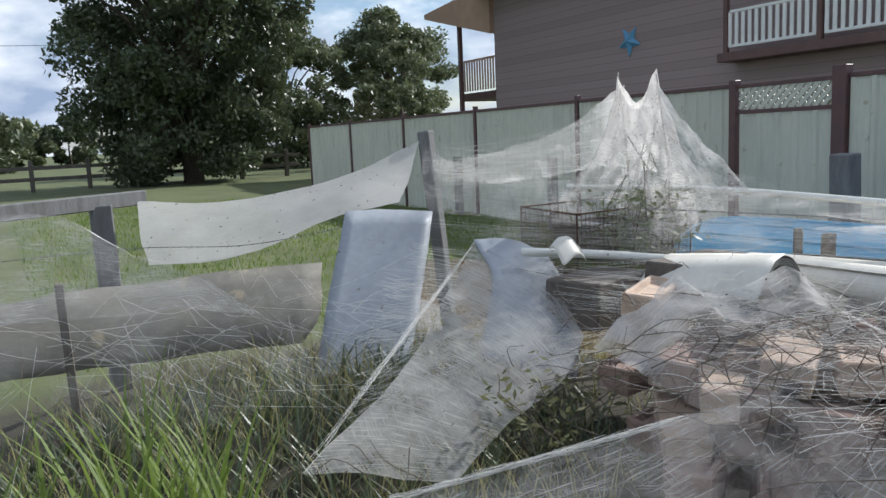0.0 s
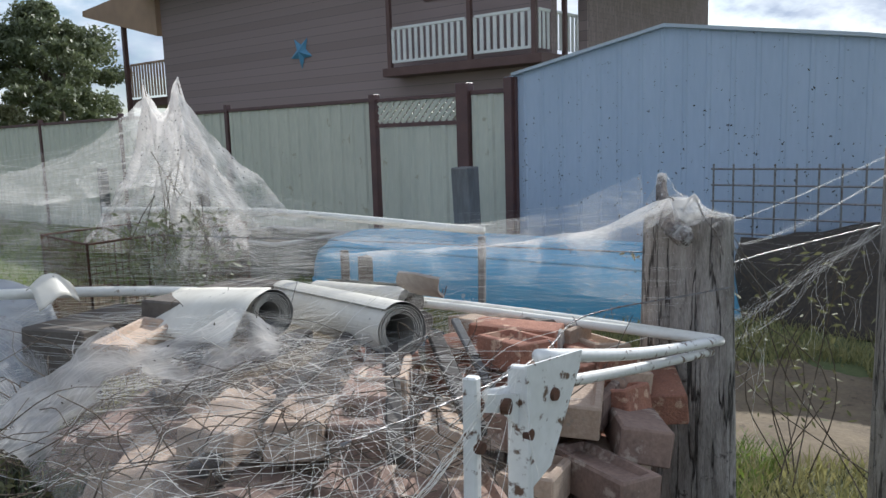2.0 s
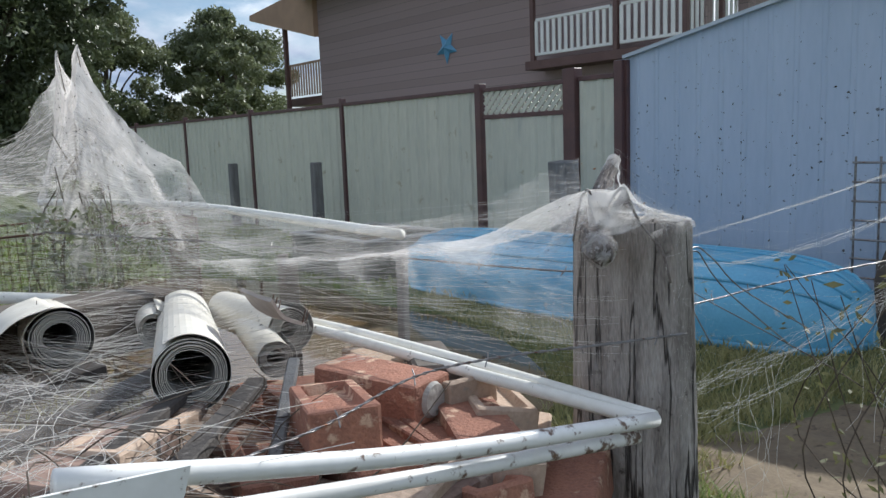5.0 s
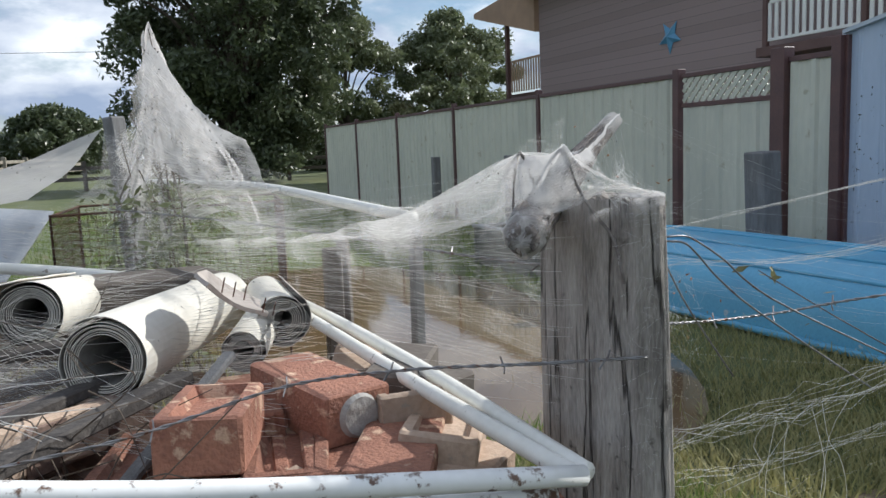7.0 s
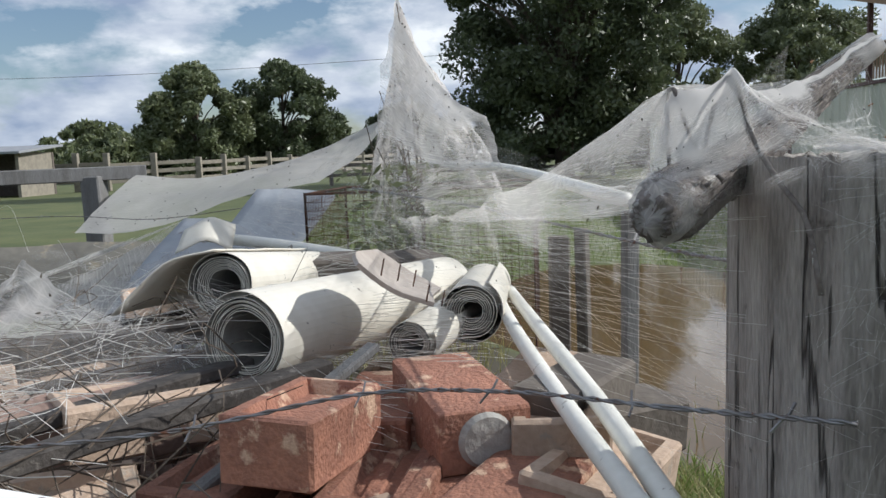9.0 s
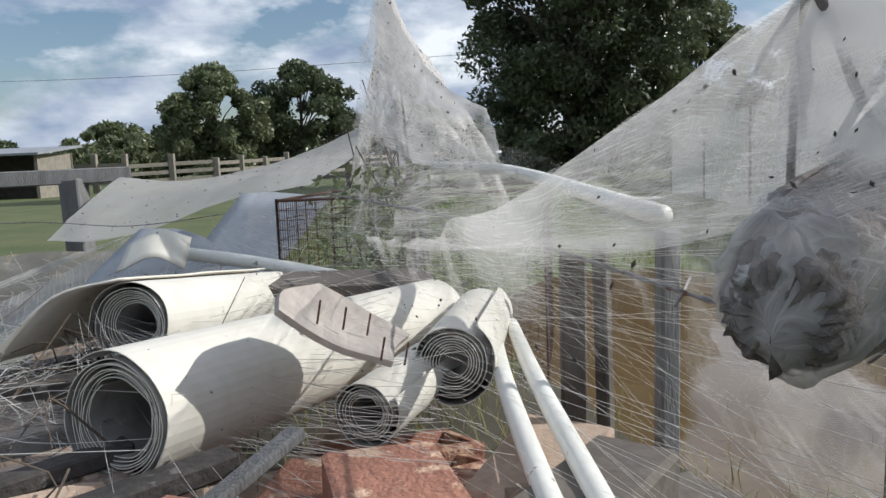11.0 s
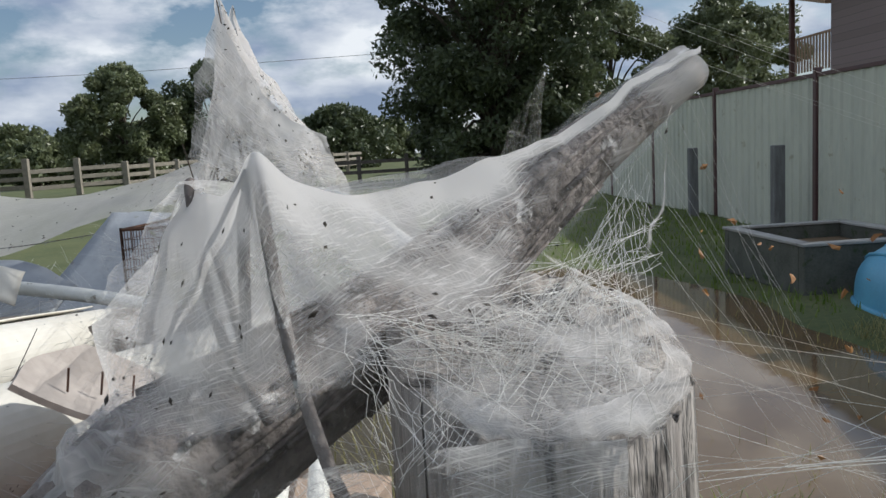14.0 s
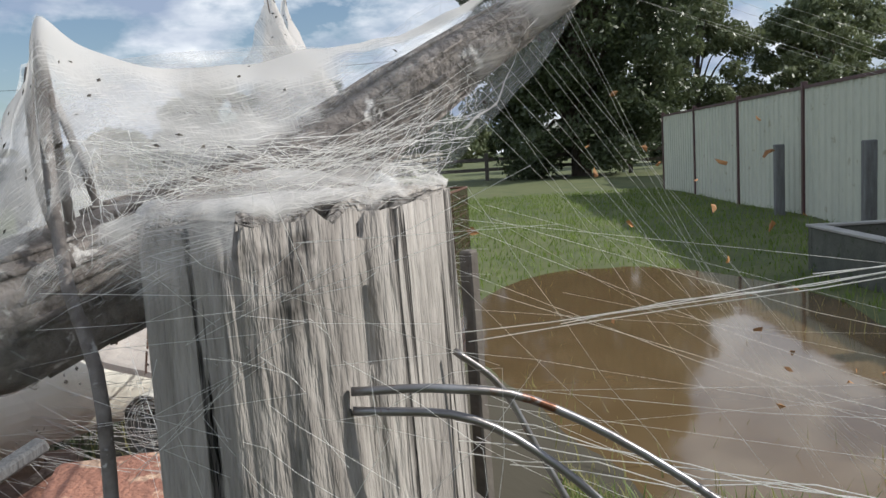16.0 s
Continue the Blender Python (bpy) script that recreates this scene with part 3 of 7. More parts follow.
def corrugated(y0, y1, z0, z1, x, pitch=0.19, depth=0.022):
    verts, faces = [], []
    n = max(2, int((y1 - y0) / pitch))
    ys = []
    for i in range(n):
        w = (y1 - y0) / n
        ys += [(y0 + i * w, 0), (y0 + (i + 0.62) * w, 0), (y0 + (i + 0.72) * w, depth), (y0 + (i + 0.9) * w, depth)]
    ys.append((y1, 0))
    for y, dx in ys:
        verts += [(x - dx, y, z0), (x - dx, y, z1)]
    faces = [(2 * i, 2 * i + 2, 2 * i + 3, 2 * i + 1) for i in range(len(ys) - 1)]
    return verts, faces


def slab_sheet(geo, thick=0.004):
    bm = bmesh.new()
    vs = [bm.verts.new(v) for v in geo[0]]
    for f in geo[1]:
        bm.faces.new([vs[k] for k in f])
    bm.normal_update()
    bmesh.ops.solidify(bm, geom=bm.faces[:], thickness=thick)
    return bm


for k in range(5):
    a, b = Y0 + PANEL * k, Y0 + PANEL * (k + 1)
    part("panel", slab_sheet(corrugated(a + 0.035, b - 0.035, GROUND - 0.05, TOP - 0.02, XF)), M["sheet_cream"], fence)
    part("rail", box((0.06, PANEL - 0.07, 0.045), Matrix.Translation((XF - 0.005, (a + b) / 2, TOP)), 0.004), M["brown_steel"], fence, "brown steel top rail")
for k in range(1, 6):
    part("post", box((0.075, 0.065, 1.9), Matrix.Translation((XF - 0.012, Y0 + PANEL * k, GROUND + 0.93)), 0.004), M["brown_steel"], fence, "brown steel fence post")
part("panel", slab_sheet(corrugated(3.70, 4.12, GROUND - 0.05, TOP - 0.02, XF)), M["sheet_cream"], fence)
part("rail", box((0.06, 0.42, 0.045), Matrix.Translation((XF, 3.91, TOP)), 0.004), M["brown_steel"], fence)
part("post", box((0.08, 0.09, 1.95), Matrix.Translation((XF - 0.012, 3.64, GROUND + 0.95)), 0.004), M["brown_steel"], fence)

gate = thing("gate", "closed cream steel gate with a white lattice top between brown posts", "gate", (XF, 4.86, GROUND))
part("post", box((0.10, 0.09, 1.88), Matrix.Translation((XF - 0.014, 5.50, GROUND + 0.92)), 0.005), M["brown_steel"], gate, "brown timber gate post")
part("post", box((0.12, 0.15, 1.93), Matrix.Translation((XF - 0.014, 4.20, GROUND + 0.94)), 0.005), M["brown_steel"], gate, "thick brown timber gate post")
part("panel", slab_sheet(corrugated(4.30, 5.43, GROUND + 0.05, 1.03, XF - 0.01)), M["sheet_cream"], gate)
for z in (1.055, TOP - 0.01):
    part("rail", box((0.05, 1.15, 0.04), Matrix.Translation((XF - 0.012, 4.865, z)), 0.003), M["brown_steel"], gate)
lat = bmesh.new()
for sgn in (1, -1):
    for i in range(-5, 20):
        y = 4.30 + i * 0.095
        a = Vector((XF - 0.012 + 0.006 * sgn, y, 1.08))
        b = Vector((XF - 0.012 + 0.006 * sgn, y + 0.25 * sgn, 1.33))
        lo, hi = 4.30, 5.43
        if a.y == b.y:
            continue
        t0, t1 = sorted(((lo - a.y) / (b.y - a.y), (hi - a.y) / (b.y - a.y)))
        t0, t1 = max(0, t0), min(1, t1)
        if t1 - t0 < 0.05:
            continue
        s = span(a.lerp(b, t0), a.lerp(b, t1), 0.045, 0.008, 0, (1, 0, 0))
        me = bpy.data.meshes.new("tmp")
        s.to_mesh(me)
        s.free()
        lat.from_mesh(me)
        bpy.data.meshes.remove(me)
part("lattice", lat, M["sheet_cream"], gate, "cream diamond lattice")

shed = thing("shed", "pale blue corrugated steel shed speckled with dirt", "shed", (XF, 2.0, GROUND))
XS = XF + 0.04


def shed_top(y):
    return float(np.interp(y, [-1.6, 0.457, 2.03, 3.62], [1.17, 1.55, 1.79, 1.485]))


sv, sf, ys = [], [], []
y = -1.6
while y < 3.60:
    ys += [(y, 0), (y + 0.15, 0), (y + 0.16, 0.007), (y + 0.185, 0.007), (y + 0.195, 0)]
    y += 0.205
for yy, dx in ys:
    sv += [(XS - dx, yy, GROUND), (XS - dx, yy, shed_top(yy))]
sf = [(2 * i, 2 * i + 2, 2 * i + 3, 2 * i + 1) for i in range(len(ys) - 1)]
part("wall", slab_sheet((sv, sf)), M["shed_blue"], shed)
specks_on(([(x - 0.006, yy, z) for x, yy, z in sv], sf), 460, 0.012, 71, shed)
for a, b in ((-1.6, 0.457), (0.457, 2.03), (2.03, 3.62)):
    za, zb = shed_top(a), shed_top(b)
    part("roof", (
        [(XS - 0.05, a, za + 0.0), (XS - 0.05, b, zb + 0.0), (XS + 5, b, zb + 0.0), (XS + 5, a, za + 0.0), (XS - 0.05, a, za + 0.03), (XS - 0.05, b, zb + 0.03), (XS + 5, b, zb + 0.03), (XS + 5, a, za + 0.03)],
        [(0, 1, 5, 4), (1, 2, 6, 5), (2, 3, 7, 6), (3, 0, 4, 7), (4, 5, 6, 7), (3, 2, 1, 0)]), M["shed_trim"], shed, "pale metal roof sheet")
part("corner_trim", box((0.05, 0.06, 1.93), Matrix.Translation((XS - 0.02, 3.60, GROUND + 0.96)), 0.004), M["brown_steel"], shed, "red-brown corner post")
part("side_wall", box((5.0, 0.02, 1.9), Matrix.Translation((XS + 2.5, 3.585, GROUND + 0.95))), M["shed_blue"], shed)

# ---- house ----
XH = 14.8
house = thing("house", "dark red brick two-storey house with white balcony rails", "house", (XH, 17, GROUND))
part("wall", box((0.25, 16.0, 6.9), Matrix.Translation((XH + 0.125, 16.9, GROUND + 3.45))), M["house_brick"], house)
part("wall", box((8.0, 0.25, 6.9), Matrix.Translation((XH + 4.25, 24.77, GROUND + 3.45))), M["house_brick"], house)
part("wall", box((8.0, 0.25, 6.9), Matrix.Translation((XH + 5.3, 8.8, GROUND + 3.45))), M["house_brick"], house)
part("balcony_floor", box((2.6, 4.9, 0.22), Matrix.Translation((XH + 0.6, 11.2, 2.62)), 0.01), M["house_trim"], house, "brown balcony floor edge")
for y0, y1 in ((13.30, 10.95), (10.65, 9.1)):
    r = part("balcony_rail", box((0.06, y0 - y1, 0.07), Matrix.Translation((XH - 0.62, (y0 + y1) / 2, 3.72)), 0.005), M["house_white"], house, "white timber balcony rail")
    part("bottom_rail", box((0.05, y0 - y1, 0.07), Matrix.Translation((XH - 0.62, (y0 + y1) / 2, 2.88)), 0.005), M["house_white"], r)
    n = int((y0 - y1) / 0.19)
    for i in range(n + 1):
        part("baluster", box((0.03, 0.10, 0.86), Matrix.Translation((XH - 0.62, y1 + (y0 - y1) * i / n, 3.28)), 0.004), M["house_white"], r)
for y in (10.8, 8.98, 13.42):
    part("balcony_post", box((0.12, 0.12, 3.6), Matrix.Translation((XH - 0.62, y, 4.4)), 0.01), M["house_trim"], house, "dark brown balcony post")
r = part("balcony_rail", box((3.2, 0.06, 0.07), Matrix.Translation((XH + 1.1, 8.95, 3.72)), 0.005), M["house_white"], house, "white timber balcony rail")
for i in range(18):
    part("baluster", box((0.10, 0.03, 0.86), Matrix.Translation((XH - 0.45 + i * 0.19, 8.95, 3.28)), 0.004), M["house_white"], r)
for i in range(3):
    part("balcony_post", box((0.11, 0.11, 3.6), Matrix.Translation((XH + 0.6 + i * 1.1, 8.9, 4.4)), 0.01), M["house_trim"], house)
part("roof", (
    [(XH - 0.9, 25.4, 6.3), (XH - 0.9, 5.6, 6.3), (XH + 9, 5.6, 6.3), (XH + 9, 25.4, 6.3), (XH + 4, 20, 8.2), (XH + 4, 11, 8.2), (XH - 0.9, 25.4, 6.12), (XH - 0.9, 5.6, 6.12), (XH + 9, 5.6, 6.12), (XH + 9, 25.4, 6.12)],
    [(0, 1, 5, 4), (1, 2, 5), (2, 3, 4, 5), (3, 0, 4), (6, 7, 1, 0), (7, 8, 2, 1), (8, 9, 3, 2), (9, 6, 0, 3), (9, 8, 7, 6)]), M["roof"], house, "grey pitched roof")
part("verandah_roof", (
    [(XH - 0.2, 24.9, 4.75), (XH - 0.2, 30.0, 6.0), (XH + 6, 30.0, 6.0), (XH + 6, 24.9, 4.75), (XH - 0.2, 24.9, 6.6), (XH - 0.2, 30.0, 6.2), (XH + 6, 30.0, 6.2), (XH + 6, 24.9, 6.6)],
    [(0, 1, 5, 4), (1, 2, 6, 5), (2, 3, 7, 6), (3, 0, 4, 7), (4, 5, 6, 7), (3, 2, 1, 0)]), M["eave"], house, "tan lined verandah eave")
part("verandah_post", box((0.16, 0.16, 6.2), Matrix.Translation((XH + 0.1, 27.6, 2.8)), 0.01), M["house_trim"], house)
part("verandah_floor", box((5.5, 3.4, 0.3), Matrix.Translation((XH + 3.2, 26.6, 2.55))), M["house_trim"], house)
r = part("verandah_rail", box((0.06, 2.6, 0.08), Matrix.Translation((XH + 0.2, 26.2, 3.95)), 0.005), M["eave"], house, "tan timber verandah rail")
for i in range(14):
    part("baluster", box((0.03, 0.1, 1.2), Matrix.Translation((XH + 0.2, 24.95 + i * 0.195, 3.35)), 0.004), M["eave"], r)
w = part("window", box((0.06, 1.4, 1.2), Matrix.Translation((XH - 0.02, 12.0, 5.0))), M["house_trim"], house, "dark framed window")
part("pane", box((0.02, 1.25, 1.05), Matrix.Translation((XH - 0.06, 12.0, 5.0))), M["glass"], w)
bm = bmesh.new()
star_ring = []
for i in range(10):
    r0 = 0.50 if i % 2 == 0 else 0.22
    a = -math.pi / 2 + i * math.pi / 5
    star_ring.append(bm.verts.new((XH - 0.03, 17.55 + r0 * math.cos(a), 3.55 + r0 * math.sin(a))))
c1 = bm.verts.new((XH - 0.16, 17.55, 3.55))
for i in range(10):
    bm.faces.new((star_ring[i], star_ring[(i + 1) % 10], c1))
bm.faces.new(star_ring)
tagged(part("wall_star", bm, M["star_blue"], None), "blue metal star ornament on the brick wall", "wall ornament")

# ---- the old post, its log and wires ----
FOOT_RAW = [(0.425, -0.172), (0.455, -0.183), (0.486, -0.150), (0.503, -0.070), (0.497, 0.030), (0.455, 0.070), (0.410, 0.015), (0.406, -0.100)]
FOOT = [(0.455 + (x - 0.455) * 0.90, -0.07 + (y + 0.07) * 0.93) for x, y in FOOT_RAW]


def ragged_post(foot, z0, z1, lean, flare, rings, seed, around=48, crack=0.006):
    """A weathered split post: a rounded outline with drying cracks and a chipped top."""
    cx, cy = sum(p[0] for p in foot) / len(foot), sum(p[1] for p in foot) / len(foot)
    loop = smooth_line([(x, y, 0) for x, y in foot] + [(*foot[0], 0)], around)[:-1]
    cuts = [random.Random(seed + k).random() * around for k in range(9)]
    verts, faces = [], []
    for j in range(rings + 1):
        f = j / rings
        z = z0 + (z1 - z0) * f
        for i, p in enumerate(loop):
            d = Vector((p.x - cx, p.y - cy, 0))
            s = 1 + flare * (1 - f) + 0.012 * noise.noise(Vector((i * 1.7, z * 9, seed))) + 0.03 * noise.noise(Vector((i * 0.35, z * 1.5, seed)))
            for k, c in enumerate(cuts):
                w = c + 1.2 * noise.noise(Vector((k, z * 3, seed)))
                gap = min(abs(i - w), around - abs(i - w))
                s -= max(0, 1 - gap / 1.6) * crack * 10 * (0.5 + 0.5 * noise.noise(Vector((k * 3, z * 5, seed + 2))))
            q = Vector((cx, cy, 0)) + d * s
            top = 0.004 * noise.noise(Vector((i * 0.5, 1, seed))) if j == rings else 0
            verts.append(Vector((q.x + lean[0] * (1 - f), q.y + lean[1] * (1 - f), z + top)))
    n = around
    for j in range(rings):
        for i in range(n):
            a, b = j * n + i, j * n + (i + 1) % n
            faces.append((a, b, b + n, a + n))
    top0 = rings * n
    ring2 = len(verts)
    for i in range(n):
        p = verts[top0 + i]
        verts.append(Vector((cx + (p.x - cx) * 0.5, cy + (p.y - cy) * 0.5, p.z - 0.008 + 0.01 * noise.noise(p * 40))))
    verts.append(Vector((cx, cy, z1 - 0.01)))
    for i in range(n):
        b = (i + 1) % n
        faces.append((top0 + i, top0 + b, ring2 + b, ring2 + i))
        faces.append((ring2 + i, ring2 + b, len(verts) - 1))
    return verts, faces


tagged(part("timber_post", ragged_post(FOOT, GROUND - 0.1, 0.690, (0.015, 0.0), 0.30, 60, 3, 120, 0.0075), M["old_wood"], None, smooth=True),
       "weathered grey split timber fence post draped in spider silk", "post")

def rough_log(pts, r0, r1, n=46, sides=64, seed=1):
    """A broken, furrowed log along a bent line, ragged at its thick end."""
    line = smooth_line(pts, n)
    verts, faces = [], []
    for i, c in enumerate(line):
        f = i / n
        axis = (line[min(i + 1, n)] - line[max(i - 1, 0)]).normalized()
        side = axis.cross(Vector((0, 0, 1))).normalized()
        other = side.cross(axis)
        r = r0 + (r1 - r0) * f ** 1.3
        for k in range(sides):
            t = 2 * math.pi * k / sides
            ridge = noise.noise(Vector((math.cos(t) * 5, math.sin(t) * 5, f * 2.2)))
            rr = r * (1 + 0.14 * noise.noise(Vector((math.cos(t) * 1.5, math.sin(t) * 1.5, f * 3 + seed))) - 0.14 * max(0, 0.12 - abs(ridge)) * 4 + 0.05 * noise.noise(Vector((math.cos(t) * 14, math.sin(t) * 14, f * 9))))
            fray = max(0.0, 1 - i / 6)
            rr *= 1 - 0.50 * fray ** 1.2 * (0.8 + 0.2 * noise.noise(Vector((math.cos(t) * 3, math.sin(t) * 3, i * 0.4 + 9))))
            end = -fray ** 2 * 0.012 * max(0.0, 0.15 + noise.noise(Vector((math.cos(t) * 7, math.sin(t) * 7, seed + 8))) + 0.5 * noise.noise(Vector((math.cos(t) * 17, math.sin(t) * 17, seed))))
            verts.append(c + (side * math.cos(t) + other * math.sin(t)) * rr + axis * end)
    for i in range(n):
        for k in range(sides):
            p, q = i * sides + k, i * sides + (k + 1) % sides
            faces.append((p, q, q + sides, p + sides))
    faces.append(tuple(n * sides + k for k in range(sides)))
    c0, ax = line[0], (line[1] - line[0]).normalized()
    side0 = ax.cross(Vector((0, 0, 1))).normalized()
    up0 = side0.cross(ax)
    prev = 0
    for q in (0.8, 0.55, 0.3, 0.08):
        base = len(verts)
        for k in range(sides):
            t = 2 * math.pi * k / sides
            p = c0 + (verts[k] - c0) * q
            verts.append(p + ax * (0.003 * noise.noise(p * 130) + 0.003 * noise.noise(p * 260) - 0.006 * (1 - q)))
        for k in range(sides):
            j = (k + 1) % sides
            faces.append((prev + j, prev + k, base + k, base + j))
        prev = base
    faces.append(tuple(prev + k for k in reversed(range(sides))))
    return verts, faces


LOG = [(0.318, -0.112, 0.650), (0.357, -0.066, 0.662), (0.417, -0.018, 0.690), (0.49, 0.026, 0.738), (0.560, 0.058, 0.782)]
log_v, log_f = rough_log(LOG, 0.0265, 0.010)
rl = random.Random(31)
fibres = []
for _ in range(90):
    k, i0 = rl.randrange(64), rl.randrange(5, 34)
    run = [Vector(log_v[i * 64 + (k + (i - i0) // 9) % 64]) for i in range(i0, min(46, i0 + rl.randrange(6, 18)), 2)]
    c = smooth_line(LOG, 46)
    run = [p + (p - c[min(46, i0 + 2 * j)]) * rl.uniform(0.0, 0.06) for j, p in enumerate(run)]
    fibres.append(run)
fv, ff = sweep(fibres, 0.0016, 4, 0.4)[:2]
ob = tagged(part("broken_log", (list(log_v) + list(fv), list(log_f) + [tuple(k + len(log_v) for k in f) for f in ff]), M["log_wood"], None, smooth=True), "broken grey splintered log lying across the post top under silk", "log")

for name, pts, r in (
        ("wire_loop", [(0.362, -0.068, 0.665), (0.370, -0.090, 0.730), (0.374, -0.100, 0.745), (0.378, -0.105, 0.748), (0.380, -0.112, 0.735), (0.386, -0.124, 0.702), (0.396, -0.140, 0.674), (0.409, -0.154, 0.648), (0.414, -0.166, 0.60)], 0.0022),
        ("wire_loop", [(0.356, -0.020, 0.66), (0.350, -0.040, 0.72), (0.348, -0.056, 0.7445), (0.350, -0.066, 0.735), (0.358, -0.080, 0.70), (0.374, -0.096, 0.674)], 0.0020)):
    tagged(part(name, tube_bent(pts, r * 0.85, 28, 8), M["old_wire"], None, smooth=True), "bent grey fencing wire loop standing on the log", "wire")


def twisted(a_pts, r, gap, turns, n=90):
    """Two strands wound round each other along a line, and its points."""
    base = smooth_line(a_pts, n)
    la, lb = [], []
    for i, p in enumerate(base):
        d = (base[min(i + 1, n)] - base[max(i - 1, 0)]).normalized()
        s = d.orthogonal().normalized()
        o = d.cross(s)
        t = 2 * math.pi * turns * i / n
        v = (s * math.cos(t) + o * math.sin(t)) * gap
        la.append(p + v)
        lb.append(p - v)
    return la, lb, base


def barbed(pts, label, r=0.0013, gap=0.0014, turns=24, barbs=7):
    ob = thing("barbed_wire", label, "wire", pts[0])
    la, lb, base = twisted(pts, r, gap, turns)
    part("strand", sweep([la], r, 5), M["wire"], ob, smooth=True)
    part("strand", sweep([lb], r, 5), M["wire"], ob, smooth=True)
    for k in range(barbs):
        i = int((k + 0.5) / barbs * (len(base) - 1))
        p = base[i]
        d = (base[min(i + 1, len(base) - 1)] - base[i - 1]).normalized()
        s = d.orthogonal().normalized()
        part("barb", sweep([[p + s * 0.013 + d * 0.005, p + s * 0.003, p - d * 0.004 - s * 0.003, p - s * 0.013 - d * 0.006]], r * 0.9, 4), M["wire"], ob)
    return ob


# plain wires tied round the post, running out over the flood water
tie = thing("fence_wire", "galvanised fencing wires tied to the post and sagging away", "wire", (0.49, -0.13, 0.63))
for k, pts in enumerate((
        [(0.476, -0.160, 0.646), (0.500, -0.158, 0.645), (0.525, -0.150, 0.637), (0.565, -0.150, 0.612), (0.64, -0.155, 0.555), (0.85, -0.17, 0.45)],
        [(0.476, -0.160, 0.641), (0.505, -0.155, 0.636), (0.53, -0.150, 0.618), (0.56, -0.150, 0.588), (0.62, -0.155, 0.54), (0.80, -0.17, 0.42)],
        [(0.500, -0.100, 0.640), (0.515, -0.095, 0.625), (0.53, -0.095, 0.595), (0.56, -0.10, 0.54), (0.62, -0.11, 0.45)])):
    part("strand", tube_bent(pts, 0.0012, 24, 7), M["wire"], tie, smooth=True)
barbed([(0.43, -0.185, 0.52), (0.34, -0.10, 0.505), (0.22, 0.02, 0.485), (0.08, 0.06, 0.475), (-0.12, 0.02, 0.455), (-0.38, -0.02, 0.46), (-0.75, -0.02, 0.47)], "rusty barbed wire with old silk slung from the post")
barbed([(0.50, -0.02, 0.52), (0.62, -0.01, 0.50), (0.80, 0.0, 0.49), (1.05, -0.1, 0.52), (1.9, -0.5, 0.60)], "rusty barbed wire running off the post", turns=30)
barbed([(0.47, 0.06, 0.585), (0.40, 0.2, 0.59), (0.2, 0.9, 0.6), (-0.1, 1.5, 0.62)], "thin barbed wire behind the post", turns=30, barbs=4)
barbed([(-0.75, 2.85, 0.50), (-1.2, 2.9, 0.46), (-1.7, 3.05, 0.48), (-2.4, 3.1, 0.47)], "barbed wire along the silk canopy", turns=30, barbs=9)


# ---- rolls of floor sheeting ----
def roll_mesh(a, b, r_out, r_in, turns, thick, start=0.0, loose=0.0, n_turn=40, crush=1.0):
    """A sheet rolled round the line a-b: a real spiral with thickness."""
    a, b = Vector(a), Vector(b)
    axis = (b - a).normalized()
    side = axis.cross(Vector((0, 0, 1))).normalized()
    up = side.cross(axis)
    n = int(turns * n_turn)
    line = []
    for i in range(n + 1):
        t = start + 2 * math.pi * i / n_turn
        r = r_in + (r_out - r_in) * (0.72 * (i / n) + 0.28 * (i / n) ** 9)
        r *= 1 + 0.035 * noise.noise(Vector((i * 0.13, r_out * 50, 0)))
        line.append(Vector((math.cos(t) * r, math.sin(t) * r * crush, 0)))
    verts, faces = [], []
    for i, p in enumerate(line):
        d = p.normalized()
        for end in (0, 1):
            slip = loose * (1 - i / n) * (1 if end == 0 else -1) + 0.006 * noise.noise(Vector((i * 0.2, end, r_out * 30)))
            for off in (0, -thick):
                q = p + d * off
                verts.append((b if end else a) + side * q.x + up * q.y + axis * slip)
    for i in range(n):
        k, m = i * 4, (i + 1) * 4
        faces += [(k, k + 2, m + 2, m), (k + 3, k + 1, m + 1, m + 3), (k + 1, k, m, m + 1), (k + 2, k + 3, m + 3, m + 2)]
    faces += [(0, 1, 3, 2), (n * 4 + 1, n * 4, n * 4 + 2, n * 4 + 3)]
    return verts, faces


